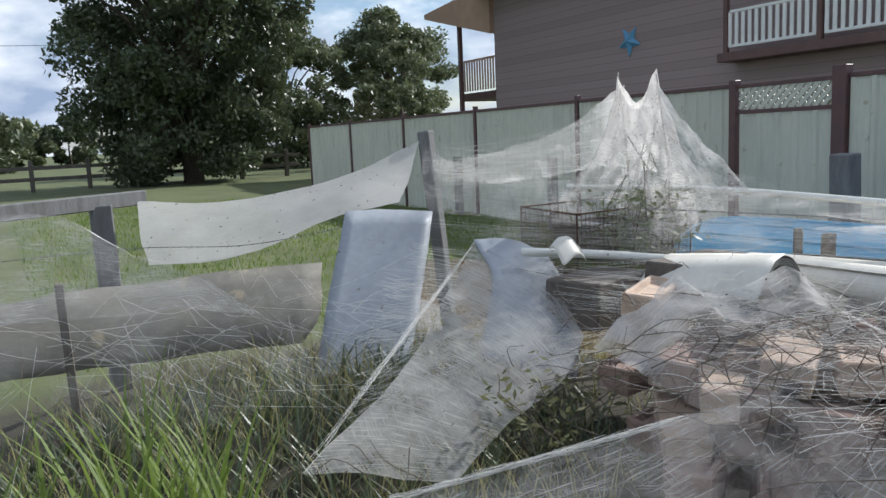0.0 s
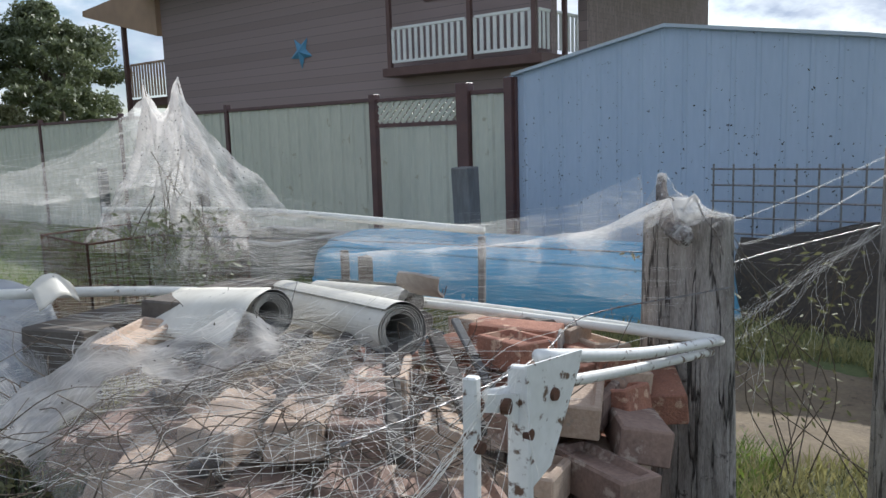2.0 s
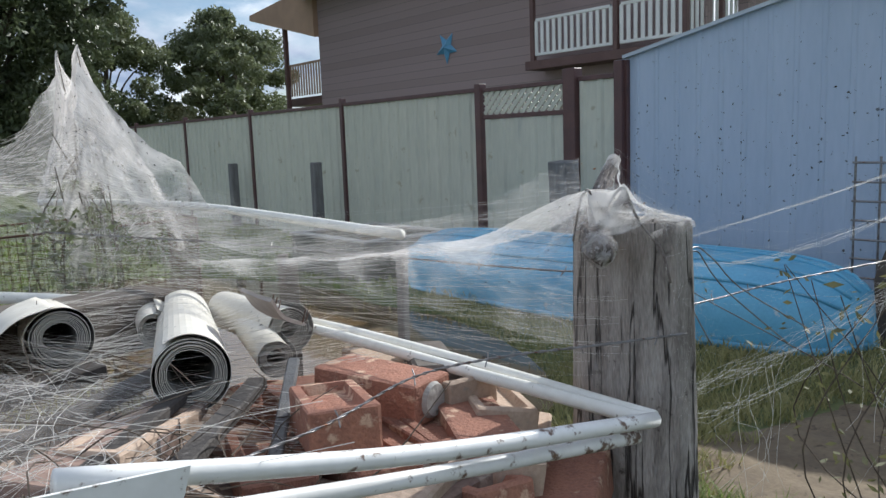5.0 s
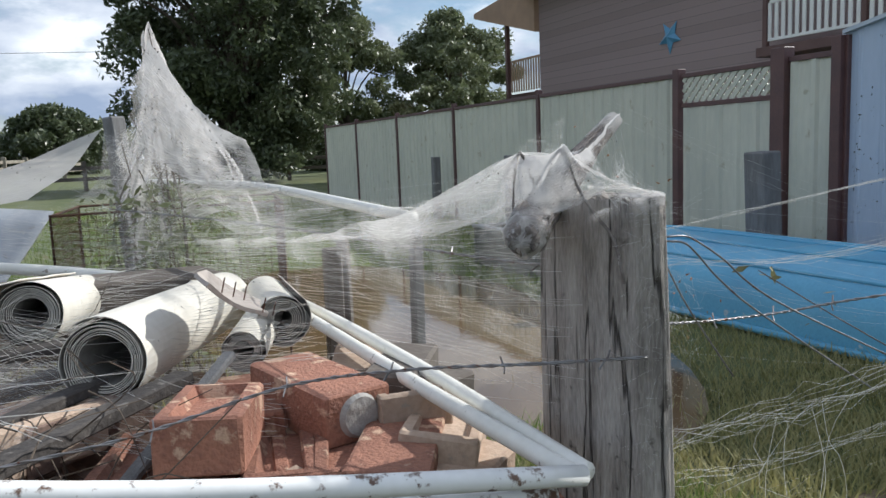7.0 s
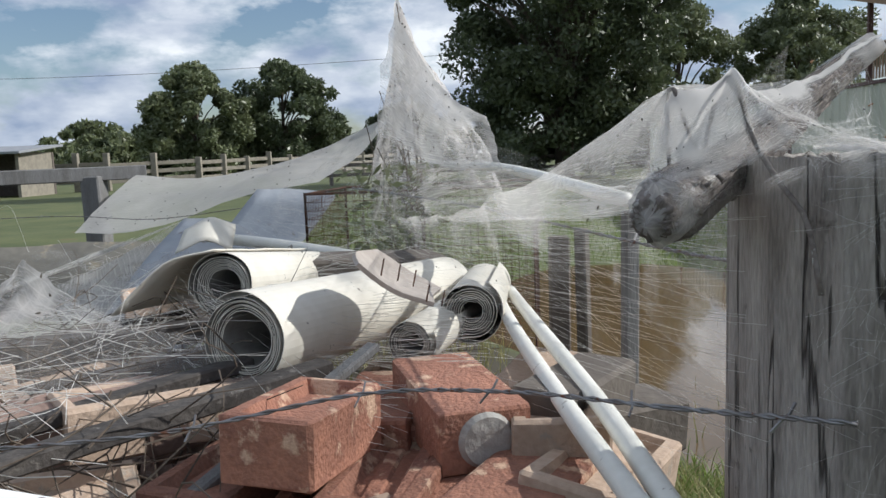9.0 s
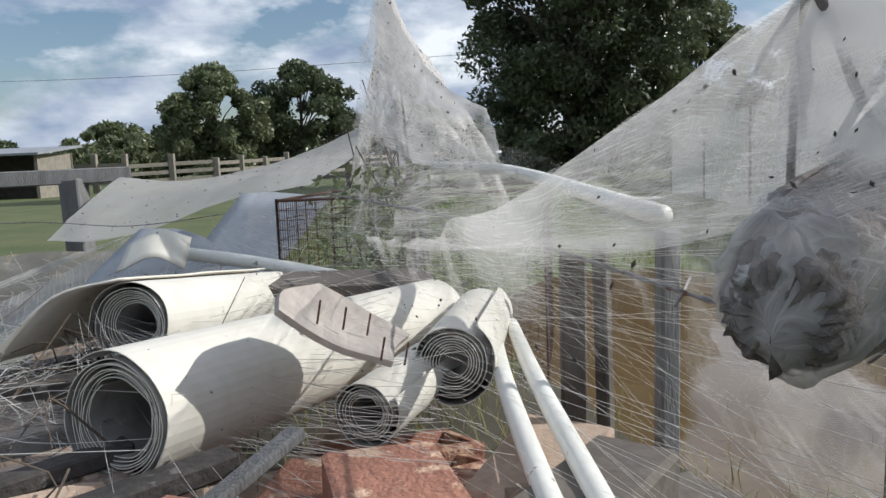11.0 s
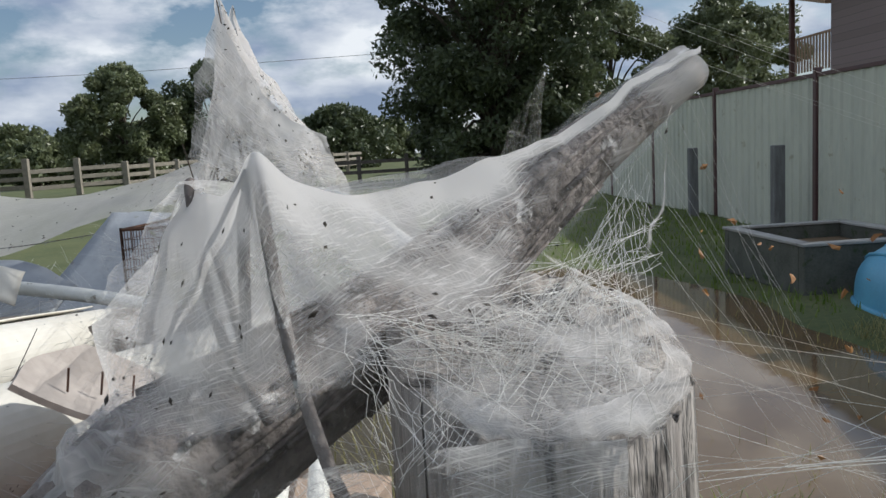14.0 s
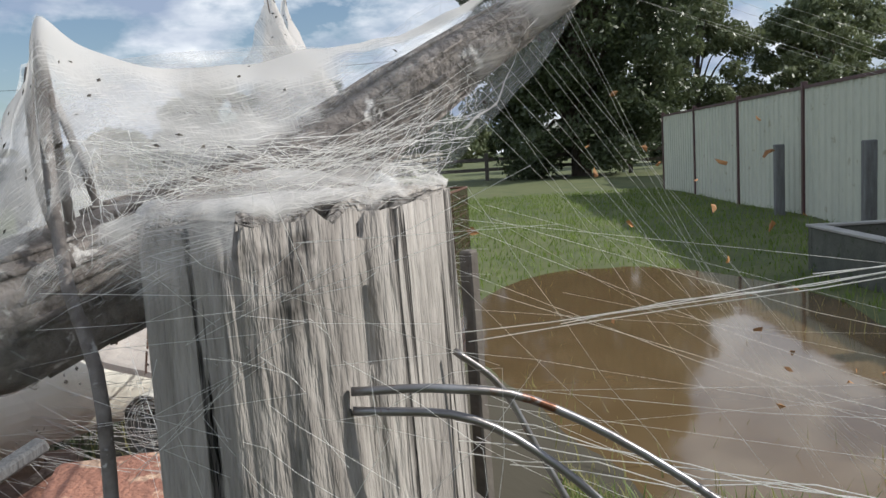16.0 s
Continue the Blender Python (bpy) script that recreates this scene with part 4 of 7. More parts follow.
for label, a, b, r_out, r_in, turns, start, loose in (
        ("large cream roll of vinyl floor sheeting with dirt specks", (-0.129, 0.414, 0.450), (0.150, 1.18, 0.388), 0.073, 0.040, 8, 2.2, 0.01),
        ("cream roll of vinyl floor sheeting, tightly wound", (0.200, 0.675, 0.426), (0.245, 1.12, 0.40), 0.060, 0.018, 8, 1.0, 0.012),
        ("small cream roll of vinyl sheeting under a tile", (0.100, 0.552, 0.404), (0.20, 0.88, 0.40), 0.044, 0.018, 6, 0.5, 0.006),
        ("cream roll of vinyl floor sheeting, loosely wound", (-0.253, 0.741, 0.478), (-0.175, 1.25, 0.414), 0.066, 0.030, 9, 3.4, 0.02),
        ("short grey roll of sheeting, partly crushed", (0.02, 1.02, 0.40), (0.10, 1.30, 0.40), 0.050, 0.03, 3, 1.4, 0.01)):
    tagged(part("vinyl_roll", roll_mesh(a, b, r_out, r_in, turns, 0.0011, start, loose), M["vinyl"], None, smooth=False), label, "roll", "rolls of sheeting")
    me = scene.collection.objects[-1].data
    me.materials.append(M["vinyl_back"])
    for p in me.polygons:
        p.material_index = 1 if p.index % 4 == 1 else 0
    specks_on(([v.co for v in me.vertices], [tuple(p.vertices) for p in me.polygons if p.index % 4 == 0 and p.center.z > a[2]]), 26, 0.0045, int(r_out * 9000), scene.collection.objects[-1])
# loose flap of the loosely wound roll
tagged(part("vinyl_offcut", patch([[(-0.262, 0.735, 0.546), (-0.225, 0.98, 0.518), (-0.19, 1.24, 0.484)], [(-0.345, 0.71, 0.525), (-0.315, 0.98, 0.495), (-0.285, 1.23, 0.462)], [(-0.435, 0.69, 0.44), (-0.40, 0.96, 0.42), (-0.365, 1.22, 0.40)]], 12, 10, 0, 0.004, 2, 0.003), M["vinyl"], None, smooth=True),
       "cream loose flap of sheeting bent down beside a roll", "sheet")
tagged(part("vinyl_offcut", patch([[(-0.55, 1.45, 0.515), (-0.49, 1.47, 0.548), (-0.43, 1.50, 0.530)], [(-0.55, 1.42, 0.520), (-0.48, 1.43, 0.552), (-0.42, 1.46, 0.520)], [(-0.56, 1.36, 0.47), (-0.48, 1.38, 0.50), (-0.42, 1.41, 0.47)]], 10, 10, 0, 0.006, 5, 0.003), M["vinyl"], None, smooth=True),
       "cream curled end of sheeting", "sheet")
tile_geo = patch([[(0.042, 0.43, 0.552), (0.085, 0.47, 0.508), (0.142, 0.50, 0.476)], [(0.030, 0.50, 0.560), (0.075, 0.55, 0.512), (0.140, 0.57, 0.478)], [(0.055, 0.58, 0.553), (0.10, 0.63, 0.510), (0.150, 0.63, 0.478)]], 8, 8, 0, 0.006, 9, 0.007)
tile = tagged(part("broken_tile", tile_geo, M["tile"], None), "broken grey tile with nails lying on the rolls", "tile")
for k in range(5):
    p = Vector((0.065 + 0.022 * k, 0.49 + 0.03 * (k % 3), 0.545 - 0.014 * k))
    part("nail", sweep([[p - Vector((0, 0, 0.02)), p + Vector((0.006, -0.005, 0.006))]], 0.0013, 5), M["rust"], tile, "rusty nail")


# ---- brick pile ----
def brick_mesh(name, material, frog=True, holes=0):
    """A pressed brick, 230 x 110 x 76, with a frog in its bed face."""
    L, W, H, e = 0.115, 0.055, 0.038, 0.006
    bm = bmesh.new()
    bmesh.ops.create_cube(bm, size=1)
    bmesh.ops.scale(bm, vec=(2 * L, 2 * W, 2 * H), verts=bm.verts)
    if frog:
        top = max(bm.faces, key=lambda f: f.calc_center_median().z)
        res = bmesh.ops.inset_region(bm, faces=[top], thickness=0.024)
        res = bmesh.ops.inset_region(bm, faces=[top], thickness=0.010, depth=-0.015)
    outer = [ed for ed in bm.edges if all(abs(abs(v.co.x) - L) < 1e-4 or abs(abs(v.co.y) - W) < 1e-4 for v in ed.verts)]
    bmesh.ops.bevel(bm, geom=outer, offset=0.004, segments=1, affect="EDGES")
    r = random.Random(name)
    for v in bm.verts:
        v.co += Vector((r.uniform(-1, 1), r.uniform(-1, 1), r.uniform(-1, 1))) * 0.0016
    if holes:
        for i in range(5):
            for j in range(2):
                c = bmesh.ops.create_cone(bm, cap_ends=True, segments=8, radius1=0.011, radius2=0.011, depth=0.002)
                bmesh.ops.translate(bm, vec=(-0.084 + i * 0.042, -0.024 + j * 0.048, H + 0.001), verts=c["verts"])
    me = bpy.data.meshes.new(name)
    bm.to_mesh(me)
    bm.free()
    me.materials.append(material)
    return me


B_RED = [brick_mesh("brick_a", M["brick"]), brick_mesh("brick_b", M["brick"], False), brick_mesh("brick_c", M["brick"])]
B_DUSTY = [brick_mesh("brick_f", M["brick_dusty"]), brick_mesh("brick_g", M["brick_dusty"], False), brick_mesh("brick_h", M["brick_dusty"])]
B_PALE = [brick_mesh("brick_d", M["brick_pale"], False), brick_mesh("brick_e", M["brick_pale"], True)]
# the bricks that lie on top: x, y, z, turn, tilt, roll, pale, flat-faced
for k, (x, y, z, rz, rx, ry, pale) in enumerate((
        (0.003, 0.172, 0.402, 71, 0, 3, 0), (0.170, 0.284, 0.384, 107.5, 2, -2, 0), (0.10, 0.17, 0.325, 76, 0, 0, 0), (0.17, 0.15, 0.322, 80, 0, 2, 0),
        (0.235, 0.10, 0.33, 62, 4, 0, 0), (0.04, 0.16, 0.315, 82, 2, 0, 0), (-0.09, 0.22, 0.32, 72, 0, 0, 0), (0.07, 0.36, 0.345, 84, 0, 0, 0),
        (0.16, 0.37, 0.33, 80, 0, 0, 0), (-0.25, 0.36, 0.365, 38, 0, 3, 1), (-0.335, 0.32, 0.362, 36, 2, 0, 0), (-0.18, 0.42, 0.36, 42, 0, 0, 0),
        (-0.43, 0.26, 0.345, 40, 0, 0, 0), (-0.52, 0.33, 0.352, 38, 0, 5, 1), (-0.61, 0.45, 0.352, 30, 6, 0, 1), (-0.30, 0.14, 0.31, 30, 14, 4, 1),
        (-0.14, 0.07, 0.30, 20, 0, 6, 0), (0.02, 0.02, 0.305, 25, 4, -4, 1), (0.13, 0.04, 0.28, 12, 0, 0, 0), (0.29, 0.27, 0.36, 88, 0, 5, 1),
        (0.30, 0.48, 0.34, 70, 3, 0, 1), (0.33, 0.16, 0.33, 60, 8, 4, 1), (0.28, 0.05, 0.30, 40, 6, 0, 1), (-0.44, 0.52, 0.33, 60, 8, 0, 1),
        (-0.56, 0.62, 0.30, 35, 0, 6, 0), (-0.66, 0.72, 0.30, 20, 4, 0, 0), (-0.72, 0.55, 0.28, 45, 0, 0, 1), (-0.45, 1.06, 0.395, 25, 5, -4, 1),
        (-0.62, 0.95, 0.22, 10, 0, 0, 0), (-0.50, 0.80, 0.30, 30, 5, 6, 0), (-0.55, 0.15, 0.29, 30, 12, 0, 0), (-0.66, 0.25, 0.27, 15, 0, 10, 0),
        (-0.40, 0.02, 0.24, 50, 14, 0, 0), (-0.24, -0.03, 0.22, 20, 0, 12, 1), (0.07, -0.10, 0.24, 35, 8, 6, 0), (-0.10, -0.10, 0.20, 70, 5, 0, 0))):
    me = B_PALE[k % 2] if pale else (B_DUSTY if x < -0.12 or y < 0.05 else B_RED)[k % 3]
    ob = new("brick", me)
    ob.matrix_world = pose(x, y, z, rx, ry, rz)
    if k == 0:
        ob.scale.x = 0.74
    tagged(ob, "pale buff clay brick, dusty, on the heap" if pale else ("dusty pinkish clay brick on the heap" if x < -0.12 or y < 0.05 else "worn red clay brick with a frog, on the heap"), "brick", "brick heap")
# the heap below them
for k in range(150):
    layer = k // 30
    x, y = rng.uniform(-0.78 - 0.04 * layer, 0.34), rng.uniform(-0.06 - 0.03 * layer, 0.78)
    z = 0.255 - 0.076 * layer
    ob = new("brick", (B_RED if x > -0.05 else B_DUSTY)[k % 3] if rng.random() < 0.75 else B_PALE[k % 2])
    ob.matrix_world = pose(x, y, z + rng.uniform(-0.02, 0.02), rng.gauss(0, 5), rng.gauss(0, 5), rng.choice((30, 40, 75, 85, 20)) + rng.gauss(0, 8))
    tagged(ob, "red clay brick deep in the heap", "brick", "brick heap")
bm = bmesh.new()
bmesh.ops.create_cone(bm, cap_ends=True, segments=24, radius1=0.034, radius2=0.028, depth=0.010)
bm.transform(pose(0.205, 0.172, 0.383, 90, 0, 17.5))
tagged(part("mortar_dab", bm, M["mortar"], None, smooth=False), "grey round dab of old mortar on a brick", "mortar")
for a, b, w, label in (((-0.43, -0.03, 0.390), (-0.01, 0.41, 0.410), 0.036, "dark weathered timber batten across the bricks"), ((-0.58, 0.03, 0.375), (-0.13, 0.45, 0.410), 0.032, "dark weathered timber batten across the bricks"),
                       ((-0.75, 0.36, 0.33), (-0.12, 0.60, 0.41), 0.04, "rough dark timber batten"), ((-0.19, 0.06, 0.30), (0.06, 0.40, 0.44), 0.022, "thin pale timber stake leaning on the bricks"), ((-0.66, 0.62, 0.39), (-0.2, 0.68, 0.42), 0.05, "dark plank beside the rolls")):
    tagged(part("timber_batten", span(a, b, w, w * 0.6, 0.003), M["grey_wood"] if "pale" in label else M["shade_dark_wood"], None), label, "timber")
# timber blocks stacked behind the bricks
for x, y, z, rz, s in ((-0.10, 1.20, 0.40, 20, (0.5, 0.16, 0.14)), (-0.36, 1.42, 0.33, 25, (0.42, 0.2, 0.16)), (0.33, 0.34, 0.375, 60, (0.24, 0.09, 0.07)), (0.36, 0.42, 0.30, 30, (0.3, 0.1, 0.08))):
    tagged(part("timber_block", box(s, pose(x, y, z, 2, 3, rz), 0.006), M["dark_wood"], None), "rough sawn timber block with silk on it", "timber")

tagged(part("pipe_offcut", roll_mesh((-0.60, 0.66, 0.375), (-0.38, 0.93, 0.37), 0.036, 0.034, 1, 0.003), M["dark_wood"], None, smooth=True), "short dark pipe end lying in the heap", "pipe")

# ---- white tubes and the rusty frame ----
frame_thing = thing("bed_frame", "white painted steel folding frame with rust patches", "frame", (-0.372, -0.186, 0.3))
V, C = Vector((0.345, -0.187, 0.397)), Vector((-0.525, -0.186, 0.555))
part("tube", tube_bent([C + Vector((0.05, 0, 0.008)), C.lerp(V, 0.5) + Vector((0, 0, 0.0)), V + Vector((0, 0, 0.006))], 0.0115, 14, 12), M["white_paint"], frame_thing, smooth=True)
part("tube", tube_bent([C + Vector((-0.06, 0.02, -0.03)), C.lerp(V, 0.5) + Vector((0.0, 0.015, -0.034)), V + Vector((-0.03, 0.012, -0.016))], 0.0105, 14, 12), M["white_paint"], frame_thing, smooth=True)
for dx, dy in ((0.0, 0.0), (-0.085, 0.03)):
    leg = part("leg", span(C + Vector((dx, dy, 0.005)), C + Vector((dx - 0.035, dy - 0.01, -0.75)), 0.036 if dx == 0 else 0.022, 0.022, 0.003), M["white_paint"], frame_thing, "white steel leg, rust stained")
    bolt = bmesh.new()
    bmesh.ops.create_cone(bolt, cap_ends=True, segments=14, radius1=0.011, radius2=0.009, depth=0.010)
    bolt.transform(Matrix.Translation(C + Vector((dx - 0.004, dy - 0.016, -0.10))) @ pose(0, 0, 0, 90, 0, 0))
    part("bolt", bolt, M["rust"], leg, "rusty bolt head")
bm = bmesh.new()
bm_tri = [bm.verts.new(C + Vector(v)) for v in ((-0.012, -0.015, 0.010), (0.158, -0.015, -0.004), (0.150, -0.015, -0.030), (0.055, -0.015, -0.17), (-0.010, -0.015, -0.19))]
bm.faces.new(bm_tri)
bm.normal_update()
bmesh.ops.solidify(bm, geom=bm.faces[:], thickness=0.004)
g = part("gusset", bm, M["white_paint"], frame_thing, "white steel gusset plate")
bolt = bmesh.new()
bmesh.ops.create_cone(bolt, cap_ends=True, segments=14, radius1=0.012, radius2=0.010, depth=0.010)
bolt.transform(Matrix.Translation(C + Vector((0.065, -0.020, -0.055))) @ pose(0, 0, 0, 90, 0, 0))
part("bolt", bolt, M["rust"], g, "rusty bolt head")
bm = bmesh.new()
plate = [bm.verts.new(C + Vector(v)) for v in ((-0.014, -0.006, -0.035), (-0.070, 0.012, -0.024), (-0.076, 0.014, -0.050), (-0.045, 0.004, -0.058), (-0.018, -0.006, -0.085))]
bm.faces.new(plate)
bm.normal_update()
bmesh.ops.solidify(bm, geom=bm.faces[:], thickness=0.004)
g = part("gusset", bm, M["white_paint"], frame_thing, "white steel side plate eaten by rust")
for dx, dz in ((-0.040, -0.048),):
    bolt = bmesh.new()
    bmesh.ops.create_cone(bolt, cap_ends=True, segments=14, radius1=0.013, radius2=0.012, depth=0.012)
    bolt.transform(Matrix.Translation(C + Vector((dx, 0.000, dz))) @ pose(0, 0, 0, 90, 0, 15))
    part("bolt", bolt, M["rust"], g, "rusted hole edge")
for off in (-0.028, 0.012):
    pts = [V + Vector((0.002 + off * 0.4, 0.006, 0.006)), (0.325 + off, 0.20, 0.410), (0.295 + off, 0.62, 0.415), (0.285 + off * 0.8, 1.03, 0.40)]
    tagged(part("white_pipe", tube_bent(pts, 0.0115, 20, 12), M["pvc"], None, smooth=True), "dirty white plastic pipe lying on the bricks", "pipe", "white pipes")
tagged(part("white_pipe", tube_bent([(-0.57, 1.58, 0.497), (-0.27, 1.48, 0.465), (0.05, 1.35, 0.420)], 0.016, 10, 12), M["pvc"], None, smooth=True), "grey-white pipe behind the rolls", "pipe", "white pipes")
tagged(part("white_pole", tube_bent([(0.02, 2.06, 0.672), (0.093, 1.926, 0.670), (0.30, 1.40, 0.662), (0.453, 0.585, 0.618)], 0.0125, 18, 12), M["pvc"], None, smooth=True), "long white pole propped level on a stake", "pole")
tagged(part("stake", span((0.462, 0.60, 0.600), (0.455, 0.62, -0.40), 0.026, 0.020, 0.003), M["grey_wood"], None), "thin grey timber stake holding up the pole", "stake")
tagged(part("stake", span((0.407, 1.058, 0.513), (0.40, 1.06, -0.40), 0.045, 0.035, 0.004), M["dark_wood"], None), "short dark timber stake", "stake")
tagged(part("stake", span((0.486, 1.24, 0.51), (0.50, 1.26, -0.40), 0.03, 0.03, 0.004), M["dark_wood"], None), "thin dark stake among the silk", "stake")
tagged(part("stake", span((4.87, 11.2, 0.58), (4.87, 11.2, GROUND - 0.05), 0.13, 0.11, 0.01), M["grey_wood"], None), "short grey timber stake before the fence", "stake")
tagged(part("stake", span((4.75, 8.35, 0.60), (4.75, 8.35, GROUND - 0.05), 0.13, 0.11, 0.01), M["grey_wood"], None), "short grey timber stake before the fence", "stake")
tagged(part("stake", span((4.4, 3.65, 0.62), (4.45, 3.65, GROUND - 0.05), 0.20, 0.18, 0.01), M["grey_wood"], None), "short grey timber stake before the shed", "stake")

# ---- wire cage ----
cage = thing("wire_cage", "rusty welded wire mesh cage on the grass", "cage", (0.05, 1.75, 0.2))
ca, cb, cd = Vector((-0.262, 1.65, 0.0)), Vector((0.42, 1.72, 0.0)), Vector((0.06, 0.45, 0))
for p, q, tag in ((ca, cb, "front_mesh"), (ca, ca + cd, "side_mesh"), (cb, cb + cd, "side_mesh"), (ca + cd, cb + cd, "back_mesh")):
    lines = [[p.lerp(q, i / 28) + Vector((0, 0, 0.10)), p.lerp(q, i / 28) + Vector((0, 0, 0.600))] for i in range(29)]
    lines += [[p + Vector((0, 0, 0.10 + i * 0.025)), q + Vector((0, 0, 0.10 + i * 0.025))] for i in range(21)]
    part(tag, sweep(lines, 0.0011, 4, cap=False), M["rust"], cage, "rusty wire mesh")
    part("frame_bar", sweep([[p + Vector((0, 0, 0.6)), q + Vector((0, 0, 0.6))], [p + Vector((0, 0, 0.05)), p + Vector((0, 0, 0.605))]], 0.004, 6), M["rust"], cage)

# ---- sheets, rail and leaning post by the long grass ----
tagged(part("leaning_post", span((-0.055, 3.22, 0.955), (0.02, 3.12, -0.40), 0.085, 0.07, 0.008), M["grey_wood"], None), "grey square timber post with silk hung from it", "post")
tagged(part("steel_sheet", patch([[(-0.705, 2.872, 0.577), (-0.51, 2.79, 0.575), (-0.314, 2.697, 0.553)], [(-0.93, 2.57, 0.24), (-0.72, 2.50, 0.25), (-0.52, 2.44, 0.27)], [(-1.143, 2.263, -0.10), (-0.94, 2.22, -0.06), (-0.734, 2.177, -0.02)]], 8, 10, 0, 0.008, 3, 0.006), M["metal_sheet"], None, smooth=True), "grey flat metal sheet leaning in the grass", "sheet")
tagged(part("steel_sheet", patch([[(-0.660, 1.756, 0.534), (-0.52, 1.73, 0.52), (-0.393, 1.679, 0.460)], [(-0.72, 1.55, 0.42), (-0.60, 1.45, 0.34), (-0.47, 1.40, 0.30)], [(-0.86, 1.42, 0.20), (-0.75, 1.30, 0.16), (-0.628, 1.216, 0.13)]], 12, 12, 0, 0.01, 6, 0.005), M["metal_sheet"], None, smooth=True), "bent pale metal sheet wrapped in silk", "sheet")
tagged(part("steel_sheet", patch([[(-2.6, 2.55, 0.38), (-1.6, 2.62, 0.38), (-0.92, 2.66, 0.38)], [(-2.6, 2.45, 0.25), (-1.7, 2.50, 0.22), (-1.0, 2.52, 0.18)], [(-2.6, 2.42, 0.13), (-1.7, 2.47, 0.10), (-1.1, 2.49, 0.06)]], 14, 6, 0, 0.02, 8, 0.006), M["mossy_board"], None, smooth=True), "long weathered brown-grey sheet standing on edge in the grass", "sheet")
tagged(part("timber_rail", span((-1.51, 3.66, 0.672), (-2.9, 2.75, 0.665), 0.05, 0.075, 0.005), M["grey_wood"], None), "grey timber rail on a short post", "rail")
tagged(part("short_post", span((-1.74, 3.52, 0.66), (-1.72, 3.52, -0.40), 0.12, 0.10, 0.008), M["grey_wood"], None), "short grey timber post under the rail", "post")
tagged(part("stake", span((-2.02, 2.35, 0.46), (-2.0, 2.35, -0.35), 0.035, 0.03, 0.004), M["dark_wood"], None), "thin dark stake in the long grass", "stake")
tagged(part("timber_post", ragged_post([(1.35, -0.47), (1.43, -0.50), (1.49, -0.44), (1.48, -0.36), (1.40, -0.34), (1.34, -0.40)], GROUND - 0.1, 0.83, (0.0, 0.0), 0.05, 16, 9, 30), M["old_wood"], None, smooth=True), "grey timber fence post hung with silk", "post")

# ---- blue boat, trough, mesh panel ----
boat = thing("boat", "upturned blue boat hull with ribs, silk hanging over it", "boat", (3.96, 3.0, GROUND))
b0, b1 = Vector((3.94, 5.08, 0)), Vector((4.10, 0.98, 0))


def hull(u, v):
    """u along the keel, v from one gunwale over the keel to the other."""
    axis = (b1 - b0)
    side = Vector((axis.y, -axis.x, 0)).normalized()
    w = 0.56 * max(0.0, 1 - abs(2 * u - 1) ** 6.0) ** 0.5 + 0.02
    h = 0.46 * max(0.0, 1 - abs(2 * u - 1) ** 9.0) ** 0.5 + 0.03
    a = math.pi * v
    return b0 + axis * u + side * w * -math.cos(a) + Vector((0, 0, GROUND + h * math.sin(a) ** 0.55))


hv = [hull(i / 40, j / 24) for i in range(41) for j in range(25)]
hf = [(i * 25 + j, (i + 1) * 25 + j, (i + 1) * 25 + j + 1, i * 25 + j + 1) for i in range(40) for j in range(24)]
part("hull", (hv, hf), M["boat"], boat, smooth=True)
for v in (0.22, 0.36, 0.5, 0.64, 0.78):
    part("rib", sweep([[hull(i / 40, v) + Vector((0, 0, 0.004)) for i in range(1, 40)]], 0.014, 6), M["boat"], boat, "moulded hull rib", smooth=True)
part("gunwale", sweep([[hull(i / 40, 0.0) + Vector((0, 0, 0.02)) for i in range(41)], [hull(i / 40, 1.0) + Vector((0, 0, 0.02)) for i in range(41)]], 0.022, 8), M["boat"], boat, smooth=True)
trough = thing("trough", "low concrete trough with a pale rim on the grass", "trough", (3.9, 5.85, GROUND))
for s, c in (((1.1, 0.08, 0.38), (3.9, 6.5, GROUND + 0.17)), ((1.1, 0.08, 0.38), (3.9, 5.2, GROUND + 0.17)), ((0.08, 1.22, 0.38), (3.39, 5.85, GROUND + 0.17)), ((0.08, 1.22, 0.38), (4.41, 5.85, GROUND + 0.17))):
    part("side", box(s, Matrix.Translation(c), 0.008), M["mossy"], trough)
    part("rim", box((s[0] + 0.03, s[1] + 0.03, 0.022), Matrix.Translation((c[0], c[1], c[2] + 0.20)), 0.004), M["concrete"], trough, "pale concrete rim")
part("inner_bed", box((0.92, 1.20, 0.24), Matrix.Translation((3.9, 5.85, GROUND + 0.12))), M["mud"], trough, "muddy bottom")
grid = thing("mesh_panel", "dark steel mesh panel standing before the shed", "mesh panel", (4.9, 0.6, GROUND))
lines = [[Vector((4.9, -1.4 + i * 0.16, GROUND)), Vector((4.9, -1.4 + i * 0.16, 0.62))] for i in range(19)] + [[Vector((4.9, -1.4, GROUND + 0.12 + i * 0.13)), Vector((4.9, 1.5, GROUND + 0.12 + i * 0.13))] for i in range(8)]
part("mesh", sweep(lines, 0.008, 5), M["wire"], grid)
# near-black rumpled sheet filling the dark area in front of the shed wall
tagged(part("dark_tarp", patch([[(4.8, -1.3, 0.25), (4.8, 0.0, 0.22), (4.75, 1.2, 0.05)], [(4.3, -1.3, 0.1), (4.3, 0, 0.08), (4.4, 1.1, -0.1)], [(3.9, -1.3, GROUND), (3.9, 0, GROUND), (4.1, 1.0, GROUND)]], 12, 8, 0, 0.05, 4), M["dirt_speck"], None, smooth=True), "dark rumpled sheet sloping down before the shed", "tarpaulin")


